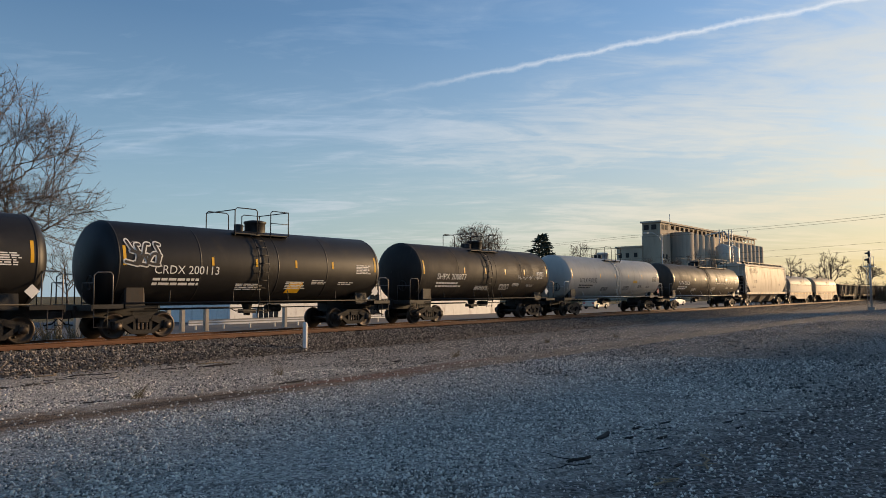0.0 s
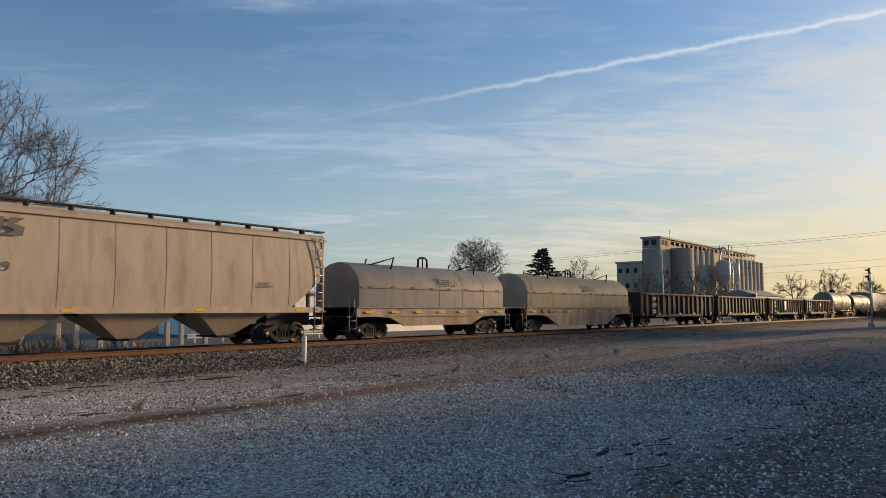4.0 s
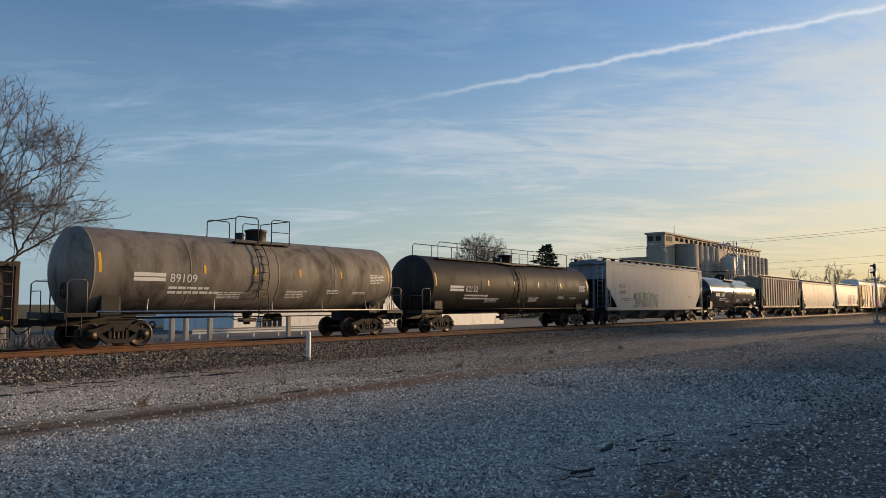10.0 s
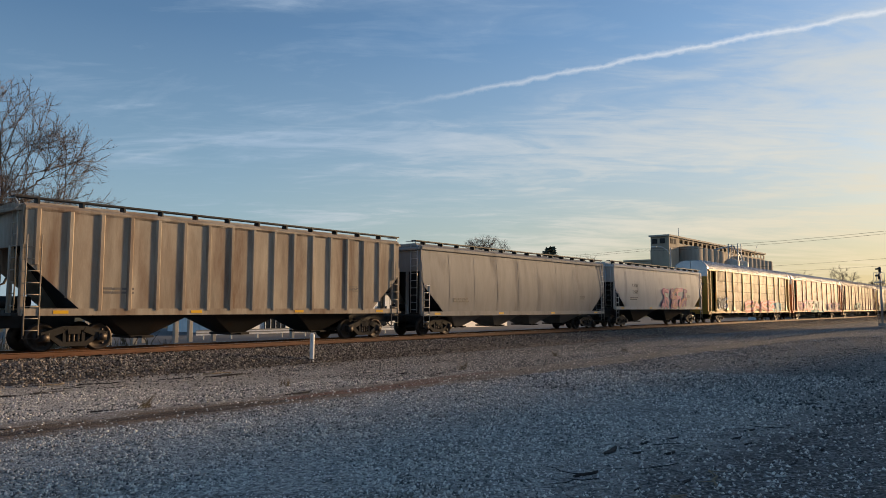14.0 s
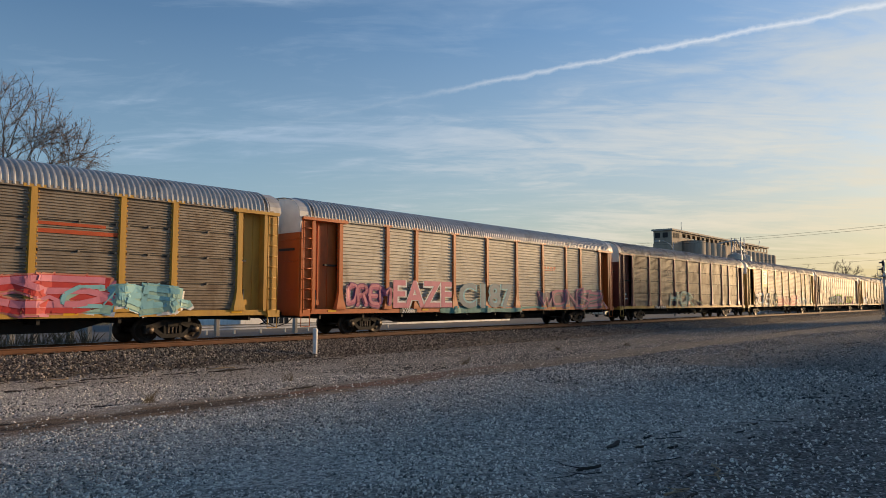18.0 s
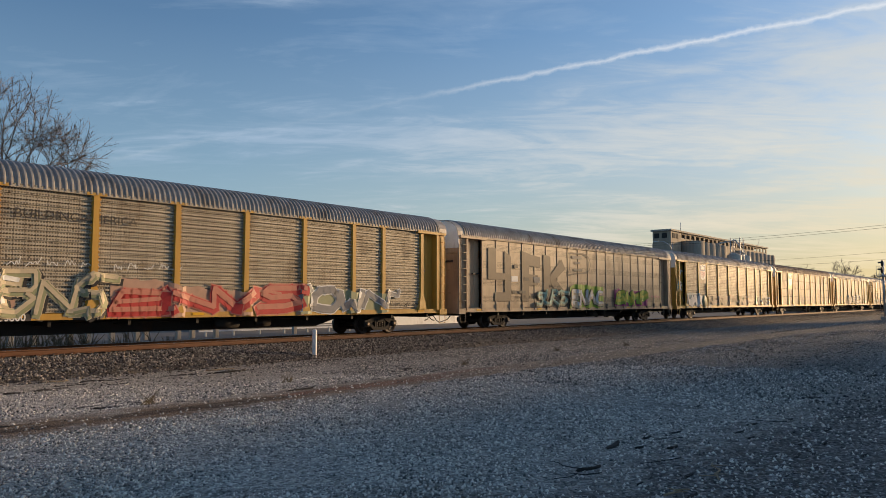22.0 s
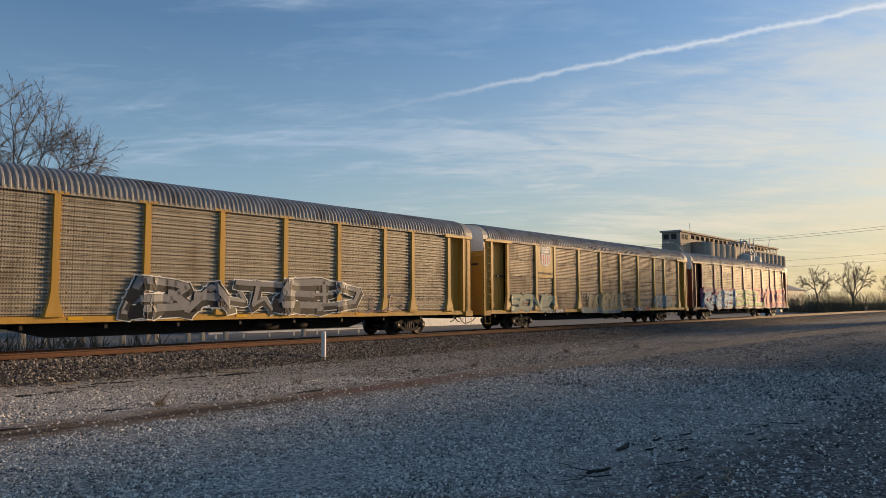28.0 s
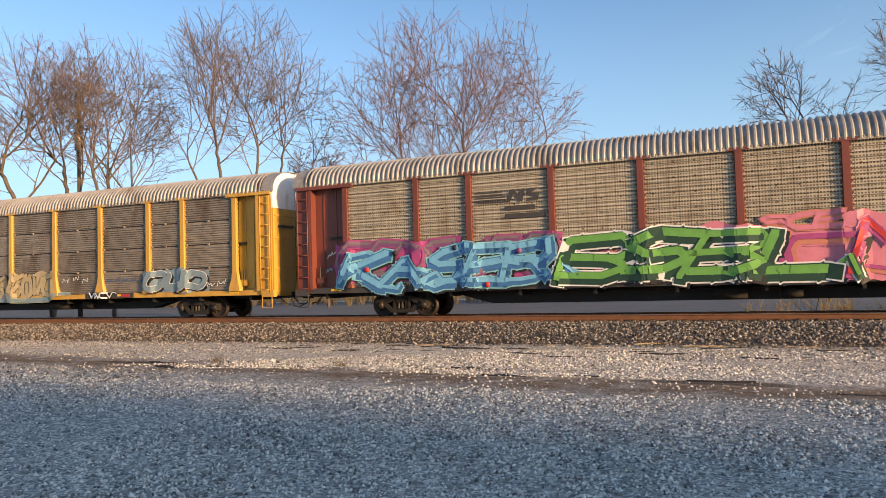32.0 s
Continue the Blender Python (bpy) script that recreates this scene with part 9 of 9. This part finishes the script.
        piece(c, p, "jhtcj", p[3] + 0.15, p[6] + 0.1, 1.0, 2.6, "salmon", "pink", "pink", None, "magenta", 0.24, 0.05, 85)
        piece(c, p, "ztzb", p[3] + 0.4, p[6] - 0.15, 0.93, 2.75, "dark_green", "white", None, "black", "leaf", 0.24, 0.05, 86, 0.3, proud=0.05, label="large green graffiti lettering with white outline")
        piece(c, p, "tjv", p[5] + 0.6, p[6] - 0.2, 2.45, 2.95, "pink", "salmon", None, None, None, 0.22, 0.04, 87)
        piece(c, p, "fhjtv", p[6] + 0.0, p[9] - 0.1, 0.95, 2.85, "magenta", "pink", "pink", "black", "red", 0.24, 0.05, 88, 0.2, proud=0.03, label="large pink and red graffiti lettering")
        tags(c, 77, -h + 1.75, -h + 2.4, 2.2, 0.4, -1.335, "white")
        tags(c, 78, -h + 1.7, -h + 2.5, 1.7, 0.3, -1.335, "cyan")
        for k, col in enumerate(("red", "black", "red", "black", "red", "purple")):
            part("paint_spot", Build().lathe([(-1.69, 0.0), (-1.69, 0.09), (-1.6, 0.09)], (p[0] + 0.9 + 1.15 * k, 0, (1.75, 2.3, 1.35, 2.4, 1.1, 2.2)[k]), "y", 14), "spray_" + col, c)
    auto_rack(f + 257.4, "rack_red", "panel_mesh", "roof_grey", "red-brown autorack with tan panels and large bright graffiti", mark="TTGX", number="981621", rows=1, ribs=24, seed=39, extra=x_red, sill="mark_dark")


def stencil_number(car, txt, x, z, y, size):
    me = letters(txt, size)
    me.transform(Matrix.Translation((x, y, z)))
    part("stencil", me, "mark_grey", car, "stencilled car number")


def gon_load(car, b2, n):
    for x, w in ((-b2 * 0.3, 0.4), (-b2 * 0.18, 0.3), (b2 * 0.62, 0.3)):
        part("bent_scrap", Build().box(x, x + w, -1.55, -1.2, 2.66, 2.86, 0.04), "gon_black", car)


def rust_plate(car, x0, x1):
    bars_part(car, [(x0, x1, 3.55, 3.68), (x0, x1 * 0.5 + x0 * 0.5 + 0.8, 3.8, 3.9)], "logo_orange", y=-1.532)


def word(car, txt, x, z, h, y, fill, line, width):
    """Readable block letters of a painted piece, fitted to a width."""
    for k, (mat, bold) in enumerate(((line, 0.06), (fill, 0.025))):
        if mat is None:
            continue
        me = letters(txt, 1.0, 0.0, bold)
        xs, zs = [v.co.x for v in me.vertices], [v.co.z for v in me.vertices]
        a, b = width / (max(xs) - min(xs)), h / (max(zs) - min(zs))
        me.transform(Matrix.Translation((x, y - 0.006 * k, z)) @ Matrix.Diagonal((a, 1, b, 1)) @ Matrix.Translation((-min(xs), 0, -min(zs))))
        part("painted_letters", me, mat, car, "block letters sprayed on the panels")


def word_ring(car, x):
    part("paint_ring", Build().lathe([(-1.605, 0.46), (-1.61, 0.46), (-1.61, 0.56), (-1.605, 0.56)], (x, 0, 1.85), "y", 28), "spray_white", car)
    part("paint_disc", Build().lathe([(-1.602, 0.0), (-1.606, 0.46), (-1.60, 0.46)], (x, 0, 1.85), "y", 24), "spray_salmon", car)


def wordmark(car, x, z, mat):
    b = Build()
    for k in range(4):
        b.prism_y([(x + 0.36 * k, z), (x + 0.36 * k + 0.28, z), (x + 0.36 * k + 0.34, z + 0.17), (x + 0.36 * k + 0.06, z + 0.17)], -1.536, -1.532)
    b.box(x - 0.05, x + 1.35, -1.536, -1.532, z - 0.09, z - 0.04)
    part("emblem", b, mat, car, "orange railway emblem bars")


def yellow_panel(car, a, b, z0, mat="rack_yellow"):
    part("emblem_panel", Build().box(a + 0.1, b - 0.1, -1.568, -1.535, z0 + 0.1, EAVE - 0.12), mat, car, "flat painted emblem panel")


def slogan(car, txt, x, z, size):
    me = letters(txt, size)
    me.transform(Matrix.Translation((x, -1.574, z)))
    part("stencil", me, "mark_dark", car, "dark slogan lettering")


def mural(car, p):
    """Huge letters in darker tan, their shaded sides, and a framed badge of unreadable lines."""
    y, z0, z1 = -1.572, 1.5, 4.45
    b = Build()

    def slab(*pts):
        b.prism_y(list(pts), y, y + 0.008)
    x = p[0] + 0.5
    slab((x, z1), (x, 2.7), (x + 2.2, 2.7), (x + 2.2, 3.1), (x + 0.75, 3.1), (x + 0.75, z1))
    slab((x + 1.55, 3.104), (x + 1.55, z1 - 0.1), (x + 2.2, z1 - 0.4), (x + 2.2, 3.104))
    slab((x + 0.6, 2.0), (x + 1.55, 2.0), (x + 1.55, 2.696), (x + 2.2, 2.696), (x + 2.2, z0), (x + 0.6, z0))
    x = p[3] - 0.1
    slab((x, z0), (x, z1), (x + 0.75, z1 - 0.15), (x + 0.75, z0))
    slab((x + 0.754, z1 - 0.15), (x + 2.0, z1 - 0.3), (x + 2.0, z1 - 0.95), (x + 0.754, z1 - 0.85))
    slab((x + 0.754, 3.1), (x + 1.7, 3.05), (x + 1.7, 2.45), (x + 0.754, 2.45))
    x = p[4] + 0.95
    slab((x, z0), (x, z1 - 0.1), (x + 0.8, z1 - 0.2), (x + 0.8, z0))
    slab((x + 0.804, 3.1), (x + 2.1, z1 - 0.3), (x + 2.6, z1 - 0.9), (x + 0.804, 2.5))
    slab((x + 0.904, 2.55), (x + 1.35, 2.9), (x + 3.3, z0 + 0.05), (x + 2.2, z0))
    root = part("mural", b, "spray_umber", car, "huge dark tan mural lettering")
    root["kind"] = "stuff"
    steps = count_up()
    fr = Build()
    u, v = p[7] + 0.2, 3.3
    ribbon(fr, [(u, v + 1.3), (u + 2.6, v + 1.35), (u + 2.75, v + 0.1), (u + 0.5, v), (u - 0.4, v - 0.2), (u, v + 0.3), (u, v + 1.3)], 0.10, y - 0.004, steps)
    part("mural_frame", fr, "spray_umber", root)["kind"] = "stuff"
    bars_part(car, [(u + 0.3, u + 1.5, v + 0.95, v + 1.15), (u + 0.6, u + 1.3, v + 0.62, v + 0.78), (u + 0.5, u + 1.6, v + 0.15, v + 0.33)], "mark_grey", y=y - 0.004)
    part("repaint_patch", Build().box(p[2] + 0.1, p[2] + 0.75, y - 0.016, y - 0.010, 2.62, 2.95), "mark_white", car, "pale repaint patch")
    part("repaint_patch", Build().box(p[4] - 0.2, p[4] + 0.5, y - 0.016, y - 0.010, 2.62, 2.95), "concrete_light", car, "pale repaint patch")
    bars_part(car, [(p[2] + 0.2, p[2] + 0.65, 1.95, 2.12), (p[3] - 0.4, p[3] + 0.25, 1.95, 2.12), (p[2] + 0.4, p[2] + 0.75, 3.4, 3.62), (p[3] + 0.1, p[3] + 0.6, 2.7, 2.9)], "mark_dark", y=y - 0.012)


build_ground()
build_train()
PICKUP = build_surroundings()
build_litter()
build_track()
build_gravel()


def motions():
    # the train eases off a little at the end
    late = ((0.0, 0.1), (4.5, 0.25), (9.0, 0.3), (14.0, 0.42), (20.0, 0.42), (26.0, 0.52), (28.5, 0.66), (30.0, 0.93), (32.0, 0.97))
    for car, s0 in CARS:
        walk(car, [(t, pose(*at(s0 - SPEED * t + d, TRACK_DIST, RAIL_Z), 0, 0, TRACK_YAW)) for t, d in late])
    # one rolling wheelset leads, all others keep step with it
    turn = math.degrees(SPEED / 0.44 / FPS)
    lead = WHEELSETS[0]
    walk(lead, [(k / FPS, pose(0, 0, 0, 0, -turn * k, 0)) for k in range(32 * FPS + 1)])
    act, slot = lead.animation_data.action, lead.animation_data.action_slot
    for w in WHEELSETS[1:]:
        w.rotation_mode = "QUATERNION"
        w.animation_data_create()
        w.animation_data.action, w.animation_data.action_slot = act, slot
    walk(PICKUP, [(t, pose(*at(10.4 + 2.3 * t, 60, -0.44), 0, 0, TRACK_YAW)) for t in (0.0, 16.0, 32.0)])


motions()
